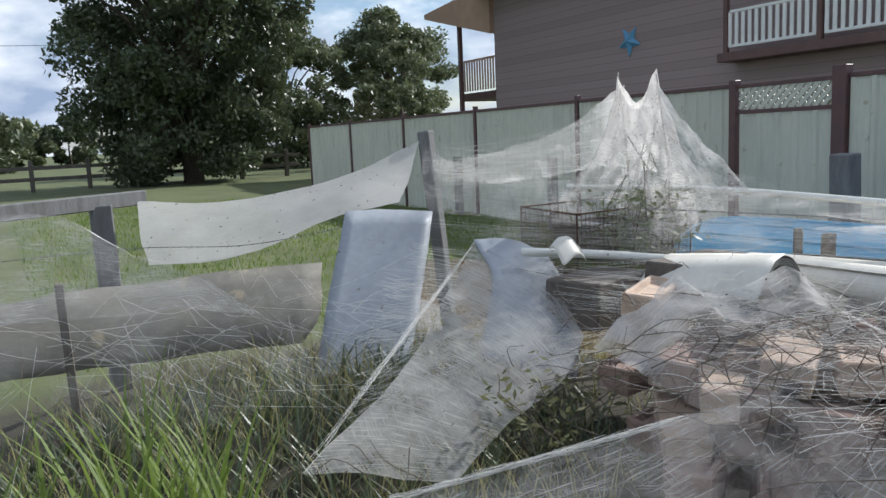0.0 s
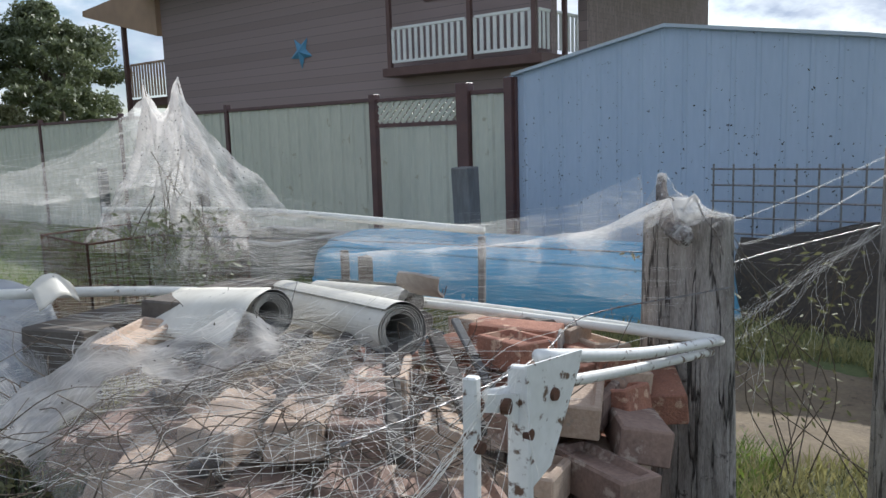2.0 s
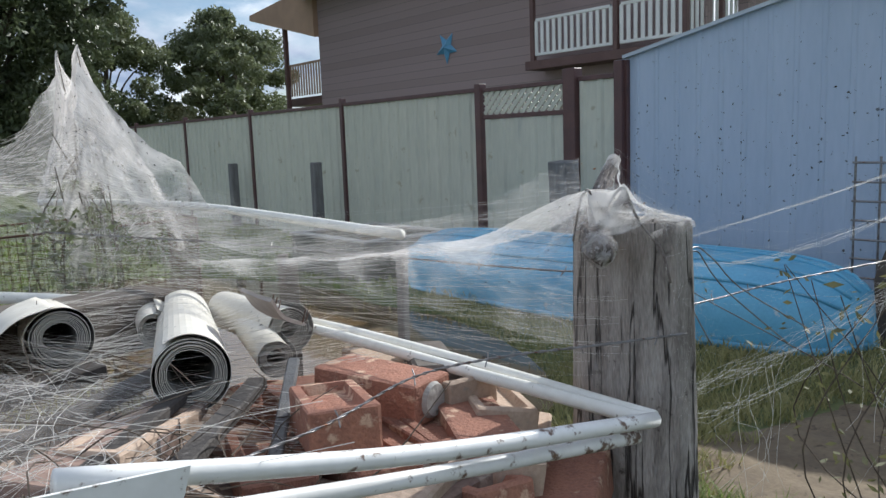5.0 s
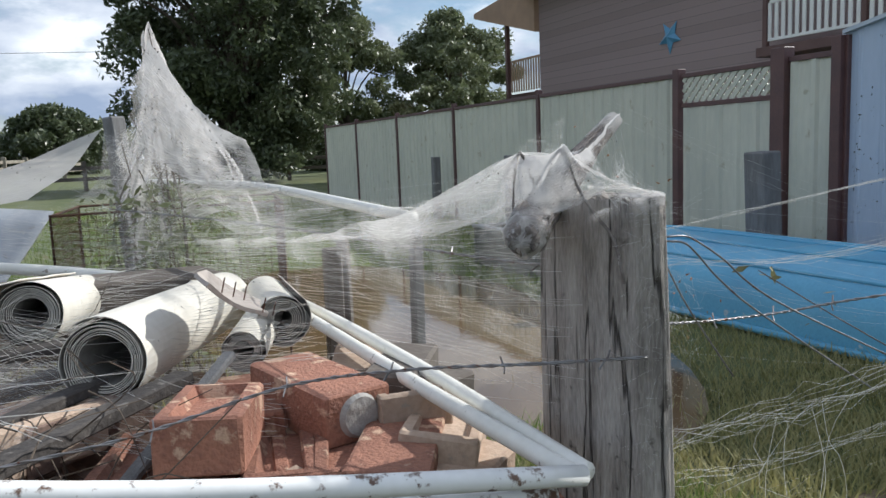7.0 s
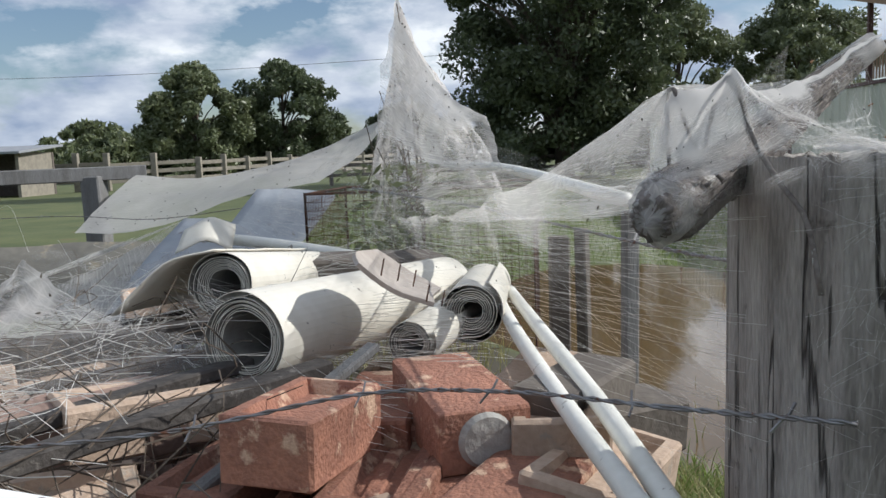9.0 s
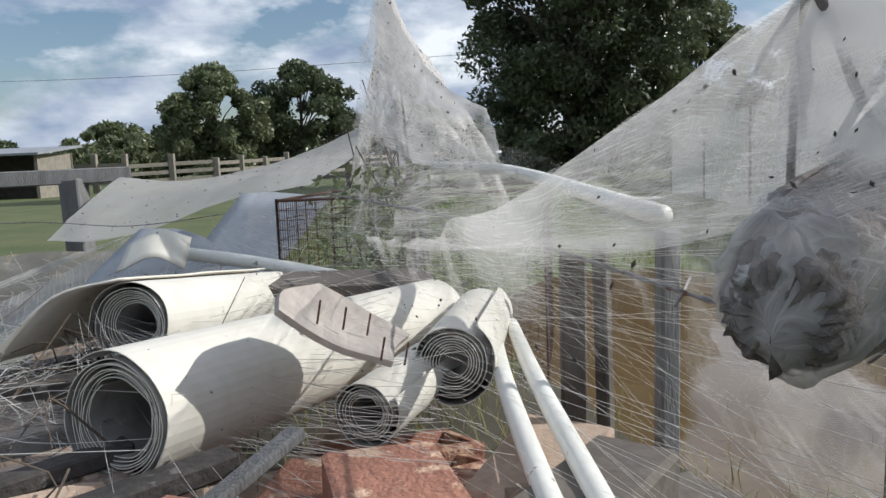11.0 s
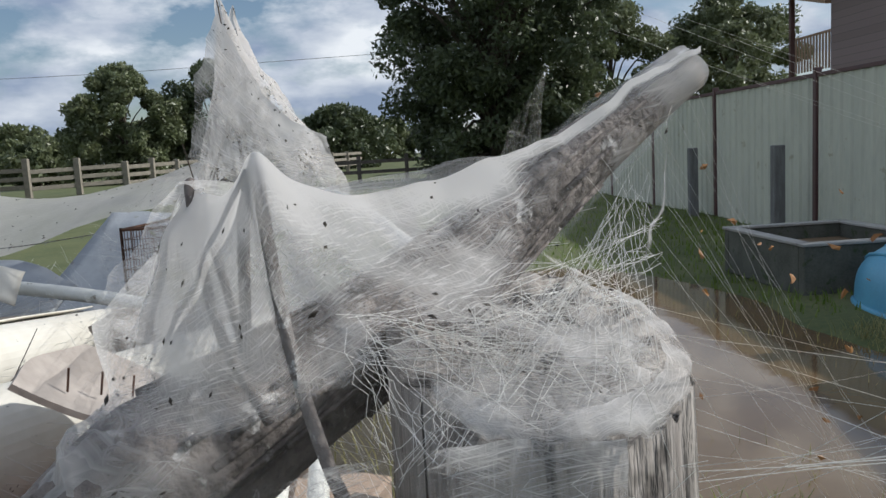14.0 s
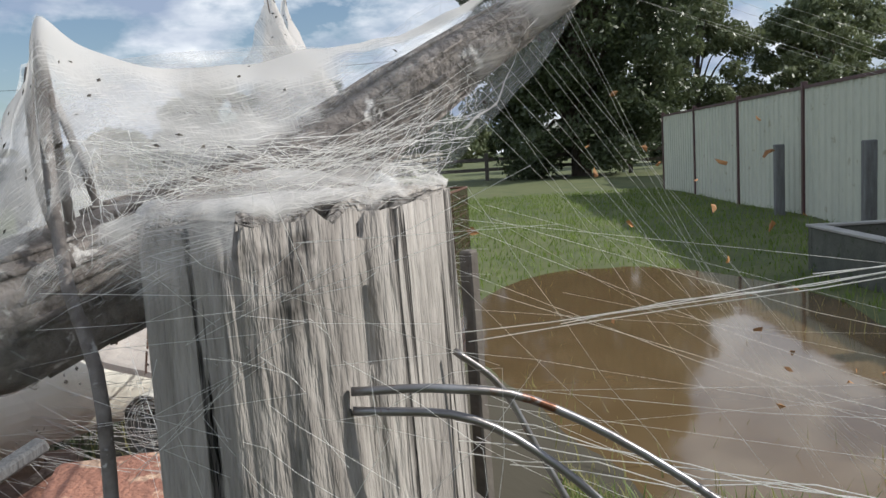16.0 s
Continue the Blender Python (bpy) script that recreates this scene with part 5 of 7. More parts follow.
# ---- far fence, trees ----
rails = thing("stockyard_fence", "grey timber post and rail stockyard fence across the paddock", "fence", (-13, 40, GROUND))
fp = [Vector((-26, 38, GROUND)), Vector((-17, 38.5, GROUND)), Vector((-13.2, 41, GROUND)), Vector((-10.4, 45, GROUND)), Vector((-7.0, 52, GROUND)), Vector((-2.0, 62, GROUND))]
for a, b, n, hgt in ((fp[0], fp[1], 6, 1.75), (fp[1], fp[2], 2, 1.75), (fp[2], fp[3], 3, 1.5), (fp[3], fp[4], 4, 1.5), (fp[4], fp[5], 5, 1.5)):
    for i in range(n):
        p = a.lerp(b, i / n)
        part("post", span(p, p + Vector((0, 0, hgt + 0.25 * rng.random())), 0.28, 0.26, 0.02), M["rail_wood"], rails)
    for z in (0.45, 0.85, 1.25):
        part("rail", span(a + Vector((0, 0, z)), b + Vector((0, 0, z + 0.1)), 0.09, 0.20, 0.01), M["rail_wood"], rails)
rails2 = thing("paddock_fence", "low dark timber paddock fence before the trees", "fence", (0, 34, GROUND))
for i in range(9):
    x = -7 + i * 2.0
    part("post", span((x, 33, GROUND), (x, 33, 0.72), 0.16, 0.16, 0.01), M["dark_wood"], rails2)
for z in (0.0, 0.42):
    part("rail", span((-7, 33, z), (9.6, 33, z + 0.06), 0.07, 0.14, 0.01), M["dark_wood"], rails2)


def tree(name, label, x, y, height, width, leaves, leaf, material, seed, clumps=60, low=0.12, lean=0.0):
    r = random.Random(seed)
    t = thing(name, label, "tree", (x, y, GROUND), "trees beyond the yard")
    base = Vector((x, y, GROUND))
    top = base + Vector((lean, 0, height * 0.85))
    limbs = [smooth_line([base - Vector((0, 0, 0.2)), base.lerp(top, 0.4) + Vector((r.uniform(-0.3, 0.3), 0, 0)), top], 10)]
    centres = []
    for k in range(clumps):
        a, f = r.uniform(0, 6.283), r.random()
        h = low + (1 - low) * r.random()
        prof = math.sin(min(1.0, (h - low) / (1 - low) * 0.86 + 0.14) * math.pi) ** 0.6
        rad = width / 2 * prof * (0.35 + 0.65 * math.sqrt(f)) * r.uniform(0.8, 1.1)
        c = base + Vector((math.cos(a) * rad + lean * h, math.sin(a) * rad, height * h))
        centres.append(c)
        if k % 4 == 0:
            s = base.lerp(top, max(0.1, h - 0.25))
            limbs.append(smooth_line([s, s.lerp(c, 0.5) + Vector((0, 0, 0.06 * height)), c], 5))
    part("trunk", sweep(limbs[:1], height * 0.028, 9, 0.3), M["bark"], t)
    for limb in limbs[1:]:
        part("limb", sweep([limb], height * 0.008, 5, 0.3), M["bark"], t)
    n = leaves
    rs = np.random.RandomState(seed)
    cs = np.array([tuple(c) for c in centres])
    which = rs.randint(0, len(cs), n)
    size = width * 0.085 * (0.6 + 0.8 * rs.rand(len(cs)))
    d = rs.normal(size=(n, 3))
    d /= np.linalg.norm(d, axis=1)[:, None]
    pos = cs[which] + d * (size[which] * (rs.rand(n) ** 0.4))[:, None] * np.array([1.15, 1.15, 0.85])
    u = rs.normal(size=(n, 3))
    u /= np.linalg.norm(u, axis=1)[:, None]
    v = np.cross(u, rs.normal(size=(n, 3)))
    v /= np.linalg.norm(v, axis=1)[:, None]
    ls = leaf * (0.6 + 0.8 * rs.rand(n))[:, None]
    P = np.stack([pos - u * ls, pos + v * ls * 0.45, pos + u * ls, pos - v * ls * 0.45], axis=1).reshape(-1, 3)
    me = bpy.data.meshes.new("crown")
    me.vertices.add(4 * n)
    me.vertices.foreach_set("co", P.ravel())
    me.loops.add(4 * n)
    me.loops.foreach_set("vertex_index", np.arange(4 * n))
    me.polygons.add(n)
    me.polygons.foreach_set("loop_start", np.arange(0, 4 * n, 4))
    me.update(calc_edges=True)
    me.materials.append(material)
    hang(new("crown", me), t)
    return t


tree("dark_tree", "large dense dark green tree at the paddock edge", 4.9, 32.5, 15.5, 9.2, 120000, 0.115, M["leaf_dark"], 11, 300, 0.02)
tree("gum_tree", "olive green gum tree behind the fence", 13.5, 46, 9.0, 8.5, 36000, 0.14, M["leaf_mid"], 12, 110, 0.02)
tree("gum_tree", "olive green gum tree behind the fence", 21.0, 47, 9.5, 9.0, 36000, 0.14, M["leaf_mid"], 13, 110, 0.02)
tree("gum_tree", "olive green gum tree near the house", 17.5, 38, 6.5, 5.0, 7000, 0.14, M["leaf_mid"], 14, 45, 0.10)
tree("broad_tree", "rounded green tree beyond the stockyard", -20.0, 62, 8.4, 9.5, 40000, 0.19, M["leaf_mid"], 15, 130, 0.0)
tree("broad_tree", "rounded dark green tree beyond the stockyard", -13.8, 66, 9.0, 9.0, 40000, 0.19, M["leaf_dark"], 16, 130, 0.0)
tree("broad_tree", "low green tree beyond the stockyard", -30.0, 70, 3.8, 8.0, 12000, 0.24, M["leaf_mid"], 17, 70, 0.0)
tree("broad_tree", "dark green tree far across the paddock", -4.5, 74, 5.6, 9.0, 16000, 0.24, M["leaf_dark"], 18, 90, 0.0)
for k in range(14):
    x = -75 + k * 7.5 + rng.uniform(-2, 2)
    tree("far_tree", "distant dark tree along the paddock", x, 110 + rng.uniform(-10, 14), rng.uniform(4.5, 7.0), rng.uniform(9, 14), 8000, 0.36, M["leaf_dark" if k % 2 else "leaf_mid"], 40 + k, 34, 0.02)
tree("red_shrub", "dark reddish shrub behind the fence", 9.0, 24.0, 2.6, 3.0, 3500, 0.09, M["leaf_olive"], 33, 30, 0.05)
pole_t = thing("power_pole", "distant timber power pole with a crossarm", "pole", (9.5, 78, GROUND))
part("shaft", span((9.5, 78, GROUND), (9.5, 78, 11.2), 0.3, 0.3, 0.02), M["bark"], pole_t)
part("crossarm", span((8.5, 78, 10.6), (10.5, 78, 10.6), 0.15, 0.15, 0.01), M["bark"], pole_t)
tagged(part("power_line", sweep([smooth_line([(-90, 80, 11.5), (-40, 82, 10.2), (9.5, 78, 10.6)], 20)], 0.03, 4), M["wire"], None), "thin overhead power line", "cable")

hut = thing("farm_shed", "small dark farm shed with a rusty roof across the paddock", "shed", (-21, 35, GROUND))
part("back_wall", box((4.2, 0.15, 2.0), Matrix.Translation((-21, 37, GROUND + 1.0))), M["dark_wood"], hut)
part("side_wall", box((0.15, 3.0, 2.0), Matrix.Translation((-23, 35.5, GROUND + 1.0))), M["dark_wood"], hut)
part("side_wall", box((0.15, 3.0, 2.0), Matrix.Translation((-19, 35.5, GROUND + 1.0))), M["rail_wood"], hut)
part("roof", box((4.8, 4.0, 0.10), pose(-21, 35.5, GROUND + 2.15, 5, 0, 0)), M["roof"], hut, "grey iron roof")

# ---- grass, weeds, twigs ----
def blades(name, label, spots, material, height, width, seed, bend=0.5, category="grass", kind="stuff"):
    r = random.Random(seed)
    verts, faces = [], []
    for (x, y, z) in spots:
        a, h = r.uniform(0, 6.283), height * r.uniform(0.45, 1.15)
        d = Vector((math.cos(a), math.sin(a), 0))
        s = Vector((-d.y, d.x, 0)) * width * r.uniform(0.6, 1.2)
        k = len(verts)
        for i in range(5):
            f = i / 4
            c = Vector((x, y, z)) + d * h * bend * r.uniform(0.9, 1.1) * f * f + Vector((0, 0, h * (f - 0.25 * bend * f * f)))
            w = s * (1 - f) ** 0.7
            verts += [c - w, c + w]
        faces += [(k + 2 * i, k + 2 * i + 1, k + 2 * i + 3, k + 2 * i + 2) for i in range(4)]
    return tagged(part(name, (verts, faces), material, None), label, category, kind=kind)


def scatter(n, x0, x1, y0, y1, seed, keep=lambda x, y: True):
    r = random.Random(seed)
    out = []
    while len(out) < n:
        x, y = r.uniform(x0, x1), r.uniform(y0, y1)
        if keep(x, y):
            out.append((x, y, ground_z(x, y) - 0.01))
    return out


def dry(x, y):
    return ((x - 1.7) / 1.38) ** 2 + ((y - 4.5) / 2.9) ** 2 > 1.0


def verge(x, y):
    """Off the flood water and off the bare mud round the far post."""
    return dry(x, y) and ((x - 2.45) / 0.95) ** 2 + ((y - 0.23) / 0.70) ** 2 > 0.75 + 0.5 * noise.noise(Vector((x * 5, y * 5, 2)))


mud_v = []
for i in range(41):
    for j in range(27):
        x, y = 1.45 + 0.05 * i, -0.55 + 0.06 * j
        edge = max(0.0, ((i - 20) / 20) ** 2 + ((j - 13) / 13) ** 2 - 0.55 + 0.5 * noise.noise(Vector((x * 3, y * 3, 8))))
        mud_v.append((x, y, ground_z(x, y) + 0.022 + 0.012 * noise.noise(Vector((i * 0.5, j * 0.5, 1))) - 0.12 * edge))
mud_f = [(i * 27 + j, (i + 1) * 27 + j, (i + 1) * 27 + j + 1, i * 27 + j + 1) for i in range(40) for j in range(26)]
tagged(part("mud_patch", (mud_v, mud_f), M["bare_mud"], None, smooth=True), "bare damp sandy mud beside the far post", "mud", kind="structure")
blades("long_grass", "bright green long grass blades in a clump", [(x, y, 0.02) for x, y, z in scatter(170, -2.45, -1.75, 0.75, 1.25, 3)], M["grass_blade"], 0.46, 0.007, 5, 0.45)
blades("long_grass", "green and straw long grass beside the sheets", scatter(900, -3.4, -0.9, 0.6, 2.6, 4), M["grass_dry"], 0.24, 0.003, 6, 0.5)
blades("long_grass", "dry straw grass round the heap", scatter(1800, -2.6, 0.4, 0.5, 3.2, 8), M["grass_dry"], 0.22, 0.003, 7, 0.6)
blades("short_grass", "short green lawn grass before the fence", scatter(20000, -2, 5.1, 4.5, 20, 9, dry), M["grass_blade"], 0.10, 0.008, 8, 0.5)
blades("short_grass", "short sunlit grass by the flood water", scatter(20000, 0.75, 4.3, -1.2, 4.2, 10, verge), M["grass_dry"], 0.10, 0.004, 9, 0.6)
# the dark leaf colour of these blades also carries the shade under the sheets
blades("undergrowth", "dark undergrowth round the sheets, shade put into its leaf colour", scatter(2600, -2.8, -0.5, 0.8, 2.4, 13), M["leaf_dark"], 0.20, 0.006, 13, 0.7, "undergrowth")
blades("short_grass", "green weedy grass beside the post", scatter(9000, 0.75, 3.6, -0.9, 2.2, 12, verge), M["grass_dry"], 0.11, 0.005, 12, 0.6)
blades("water_weed", "sparse grass standing in the flood water", scatter(700, 0.7, 3.8, 0.6, 6.5, 11, lambda x, y: not dry(x, y)), M["grass_dry"], 0.16, 0.004, 10, 0.4)

blades("long_grass", "fresh green grass growing round the post foot", scatter(3000, 0.60, 1.75, 0.0, 0.9, 15), M["grass_blade"], 0.14, 0.004, 15, 0.7)
blades("long_grass", "straw and green grass at the water edge", scatter(2600, 0.55, 1.5, 0.2, 1.5, 16), M["grass_dry"], 0.20, 0.0035, 16, 0.6)
blades("short_grass", "green grass standing at the flooded edge", scatter(3600, 0.72, 1.7, 0.6, 2.1, 17), M["grass_blade"], 0.13, 0.004, 17, 0.6)


def leafy(name, label, stems, leaf, count, material, seed, spread=0.03, top=9.0):
    """A weed: bent stems with small leaves along them."""
    r = random.Random(seed)
    t = thing(name, label, "plant", stems[0][0])
    lines = [smooth_line(s, 10) for s in stems]
    for line in lines:
        part("stem", sweep([line], 0.0028, 5, 0.5), M["twig"], t)
    verts, faces = [], []
    for _ in range(count):
        line = lines[r.randrange(min(len(lines), 12))]
        p = line[r.randrange(3, 11)] + Vector((r.gauss(0, spread), r.gauss(0, spread), r.gauss(0, spread)))
        if p.z > top:
            continue
        a = Vector((r.gauss(0, 1), r.gauss(0, 1), r.gauss(0, 0.7))).normalized()
        b = a.orthogonal().normalized()
        b = (b * math.cos(r.uniform(0, 6)) + a.cross(b) * math.sin(r.uniform(0, 6))).normalized()
        s = leaf * r.uniform(0.5, 1.3)
        k = len(verts)
        verts += [p - a * s, p + b * s * 0.35, p + a * s, p - b * s * 0.35]
        faces.append((k, k + 1, k + 2, k + 3))
    tagged(part("leaves", (verts, faces), material, t, "small leaves"), kind="stuff")
    return t


rs = random.Random(21)
leafy("weed", "yellow-green weed growing through the silk", [[(-0.92 + rs.gauss(0, 0.05), 1.02 + rs.gauss(0, 0.05), -0.05), (-0.94 + rs.gauss(0, 0.08), 1.0 + rs.gauss(0, 0.08), 0.1), (-0.93 + rs.gauss(0, 0.13), 0.98 + rs.gauss(0, 0.1), 0.24)] for _ in range(12)], 0.016, 420, M["leaf_olive"], 22, 0.025)
leafy("shrub", "leafy shrub carrying a tall silk tent", [[(0.06 + rs.gauss(0, 0.05), 1.62 + rs.gauss(0, 0.06), 0.05), (0.05 + rs.gauss(0, 0.06), 1.58 + rs.gauss(0, 0.07), 0.5), (0.03 + rs.gauss(0, 0.05), 1.56 + rs.gauss(0, 0.06), 0.72 + rs.uniform(0, 0.25))] for _ in range(12)]
      + [[(0.09, 1.54, 0.2), (0.09, 1.52, 0.7), (0.042, 1.536, 1.115)], [(0.06, 1.70, 0.2), (0.07, 1.72, 0.7), (0.041, 1.744, 1.135)]], 0.02, 1100, M["leaf_mid"], 23, 0.06, 0.68)
leafy("weed", "brown dead weed stalks by the far post", [[(1.5 + rs.gauss(0, 0.12), -0.1 + rs.gauss(0, 0.15), -0.4), (1.5 + rs.gauss(0, 0.15), -0.1 + rs.gauss(0, 0.15), 0.0), (1.5 + rs.gauss(0, 0.2), -0.1 + rs.gauss(0, 0.2), 0.45)] for _ in range(12)], 0.018, 260, M["leaf_olive"], 24, 0.03)
twigs = []
for _ in range(460):
    p = Vector((rs.uniform(-0.98, -0.12), rs.uniform(-0.05, 0.95), rs.uniform(0.27, 0.43)))
    if rs.random() < 0.2:
        p = Vector((rs.uniform(-2.2, -0.7), rs.uniform(0.7, 2.2), rs.uniform(-0.05, 0.2)))
    q = p + Vector((rs.gauss(0, 0.14), rs.gauss(0, 0.14), rs.gauss(0.0, 0.06)))
    twigs.append(smooth_line([p, p.lerp(q, 0.5) + Vector((rs.gauss(0, 0.03), rs.gauss(0, 0.03), rs.gauss(0.015, 0.03))), q], 6))
tagged(part("dry_twigs", sweep(twigs, 0.0014, 4, 0.5), M["twig"], None), "tangle of thin dry twigs over the bricks", "twigs", kind="stuff")

def step(a, b, x):
    x = min(1.0, max(0.0, (x - a) / (b - a)))
    return x * x * (3 - 2 * x)


# ---- spider silk ----
# tall silk tent on the shrub
tent = thing("silk_tent", "tall white silk tent with two peaks on a shrub", "spider web", (0.0, 1.57, 0.62))
T1, T2 = Vector((0.041, 1.534, 1.130)), Vector((0.040, 1.746, 1.150))
mid, dirn = (T1 + T2) / 2, (T2 - T1).normalized()
cross = Vector((-dirn.y, dirn.x, 0))
tv, tf, NA, NV = [], [], 56, 34
for j in range(NV + 1):
    f = j / NV
    half = 0.104 + 0.17 * (1 - f) ** 1.3
    for i in range(NA):
        a = 2 * math.pi * i / NA
        z = 0.60 + 0.41 * f + 0.130 * f ** 3 * abs(math.cos(a)) ** 2.2
        deep = 0.014 + (0.10 * (1 - f) ** 1.2 if math.sin(a) > 0 else 0.29 * (1 - f) ** 0.75)
        drift = Vector((0.0, -0.02, 0)) * (1 - f) ** 2
        p = mid + dirn * half * math.cos(a) * (1 + (1.3 * (1 - f) ** 1.3 if math.cos(a) > 0 else 0)) + cross * deep * math.sin(a) + drift
        fold = 0.5 + 0.5 * noise.noise(Vector((math.cos(a) * 3.2, math.sin(a) * 3.2, f * 1.6)))
        p += (p - mid) * 0.34 * (fold - 0.5) * (1 - f) ** 0.5
        p.z = z - 0.05 * (1 - f) ** 3 * (1 + math.sin(3 * a))
        p += (1 - 0.6 * f) * 0.022 * noise.noise_vector(p * 9) + 0.009 * noise.noise_vector(Vector((p.x * 34, p.y * 34, p.z * 9)))
        tv.append(p)
for j in range(NV):
    for i in range(NA):
        a, b = j * NA + i, j * NA + (i + 1) % NA
        tf.append((a, b, b + NA, a + NA))
tuv = [(i / NA * 0.8, j / NV * 0.5) for j in range(NV + 1) for i in range(NA)]
sheet = part("sheet", (tv, tf, tuv), WEB["tent"], tent, "dense white silk", smooth=True)
cover = sheet.data.attributes.new("cover", "FLOAT", "POINT")
for k in range(len(tv)):
    a, f = 2 * math.pi * (k % NA) / NA, k // NA / NV
    cover.data[k].value = (0.9 - 0.5 * f) * noise.noise(Vector((math.cos(a) * 6, math.sin(a) * 6, f * 2.2))) - 0.35 * (1 - f) ** 2
specks_on((tv, tf), 520, 0.0036, 5, tent)
wing = patch([[(0.035, 1.72, 1.10), (0.0, 1.95, 0.96), (-0.02, 2.35, 0.86), (-0.05, 2.8, 0.80), (-0.06, 3.15, 0.80)], [(0.10, 1.75, 0.90), (0.09, 1.98, 0.83), (0.04, 2.35, 0.77), (-0.02, 2.8, 0.74), (-0.04, 3.15, 0.73)],
              [(0.20, 1.70, 0.74), (0.163, 2.01, 0.745), (0.10, 2.4, 0.69), (0.02, 2.8, 0.67), (-0.02, 3.12, 0.67)]], 44, 22, 0, 0.025, 91, freq=5)
sheet = part("wing", wing, WEB["medium"], tent, "thin silk wing stretched from the peaks", smooth=True)
cover = sheet.data.attributes.new("cover", "FLOAT", "POINT")
for k in range(len(wing[0])):
    u, v = k // 23 / 44, k % 23 / 22
    cover.data[k].value = -0.02 - 0.75 * u ** 0.7 + 0.25 * step(0.85, 1.0, v) - 0.9 * step(0.12, 0.0, v) * u + 0.5 * noise.noise(wing[0][k] * 7)
threads("thread", strands([(0.05, 1.8, 1.0), (0.12, 1.9, 0.85), (0.2, 1.9, 0.72)], [(-0.06, 3.1, 0.86), (-0.03, 3.12, 0.66)], 70, 0.02, 0.02), 0.0004, tent)
specks_on(wing, 60, 0.004, 92, tent)
apron = patch([[(0.045, 1.525, 1.09), (0.12, 1.47, 0.93), (0.19, 1.44, 0.85), (0.276, 1.42, 0.79)], [(0.01, 1.46, 0.95), (0.09, 1.41, 0.83), (0.18, 1.39, 0.76), (0.285, 1.38, 0.72)], [(-0.02, 1.42, 0.78), (0.08, 1.36, 0.70), (0.18, 1.34, 0.67), (0.30, 1.32, 0.655)]], 26, 22, 0, 0.02, 93, freq=9)
part("apron", apron, WEB["skirt"], tent, "silk apron pegged out to a corner", smooth=True)
specks_on(apron, 90, 0.0034, 94, tent)
base_ring = [tv[i] for i in range(NA)]
lines = []
for k in range(80):
    p = tv[rs.randrange(NA * 12)]
    q = Vector((0.1 + rs.gauss(0, 0.16), 1.5 + rs.gauss(0, 0.14), rs.uniform(0.32, 0.6)))
    lines.append(smooth_line([p, p.lerp(q, 0.5) + jitter(0.012), q], 5))
threads("thread", lines, 0.00025, tent)
part("skirt", patch([[(-0.22, 1.80, 0.70), (-0.10, 1.62, 0.76), (0.10, 1.38, 0.76), (0.30, 1.30, 0.70)], [(-0.40, 1.95, 0.60), (-0.15, 1.62, 0.60), (0.12, 1.34, 0.60), (0.40, 1.20, 0.655)], [(-0.5, 2.0, 0.48), (-0.16, 1.60, 0.42), (0.15, 1.30, 0.40), (0.44, 1.0, 0.52)]], 30, 14, 0, 0.03, 3), WEB["thin"], tent, "thin grey silk skirt", smooth=True)

# silk over the log, the wire loops and the post
cap = thing("silk_sheet", "thick white silk draped over the log, wire loops and post", "spider web", (0.44, -0.06, 0.70))
ridge = [(0.348, -0.056, 0.7495), (0.355, -0.069, 0.7445), (0.362, -0.082, 0.7425), (0.370, -0.094, 0.7455), (0.378, -0.105, 0.7535), (0.387, -0.097, 0.7445), (0.398, -0.086, 0.7405), (0.420, -0.064, 0.740), (0.455, -0.034, 0.747), (0.510, 0.010, 0.770), (0.563, 0.050, 0.794)]
rim = [tuple(p) for p in smooth_line([(0.305, -0.102, 0.650), (0.340, -0.122, 0.657), (0.398, -0.150, 0.674), (0.430, -0.168, 0.694), (0.466, -0.158, 0.696), (0.493, -0.075, 0.696), (0.545, 0.034, 0.764)], 10)]
half_way = [tuple((Vector(a) * 0.45 + Vector(b) * 0.55) - Vector((0, 0, 0.008))) for a, b in zip(ridge, rim)]
g1 = patch([ridge, half_way, rim], 110, 44, 0.0, 0.006, 11, freq=16)
sheet = part("sheet", g1, WEB["draped"], cap, "misty white silk, thin over the log", smooth=True)


def drape(u, v):
    """How much thicker or thinner the silk lies: thick on the ridge and the rim, worn through over the log."""
    d = 0.14 * step(0.75, 0.35, v) + 0.60 * step(0.24, 0.03, v) * (1 - step(0.78, 0.86, u) * step(0.03, 0.07, v)) + 0.20 * step(0.60, 0.25, v) * step(0.70, 0.45, u)
    d -= 0.36 * step(0.30, 0.60, v) * step(0.42, 0.52, u) * step(0.98, 0.90, v) + 0.85 * step(0.76, 0.84, u) * step(0.03, 0.09, v) * step(0.66, 0.50, v)
    d -= 0.30 * step(0.70, 0.80, u) * step(0.50, 0.60, v) * step(0.97, 0.86, v) + 1.3 * step(0.47, 0.36, u) * step(0.58, 0.80, v)
    return d + 0.20 * step(0.90, 0.97, v) * step(0.42, 0.52, u) + 0.45 * noise.noise(Vector((u * 9, v * 7, 3))) - 0.6 * step(0.96, 1.0, v)


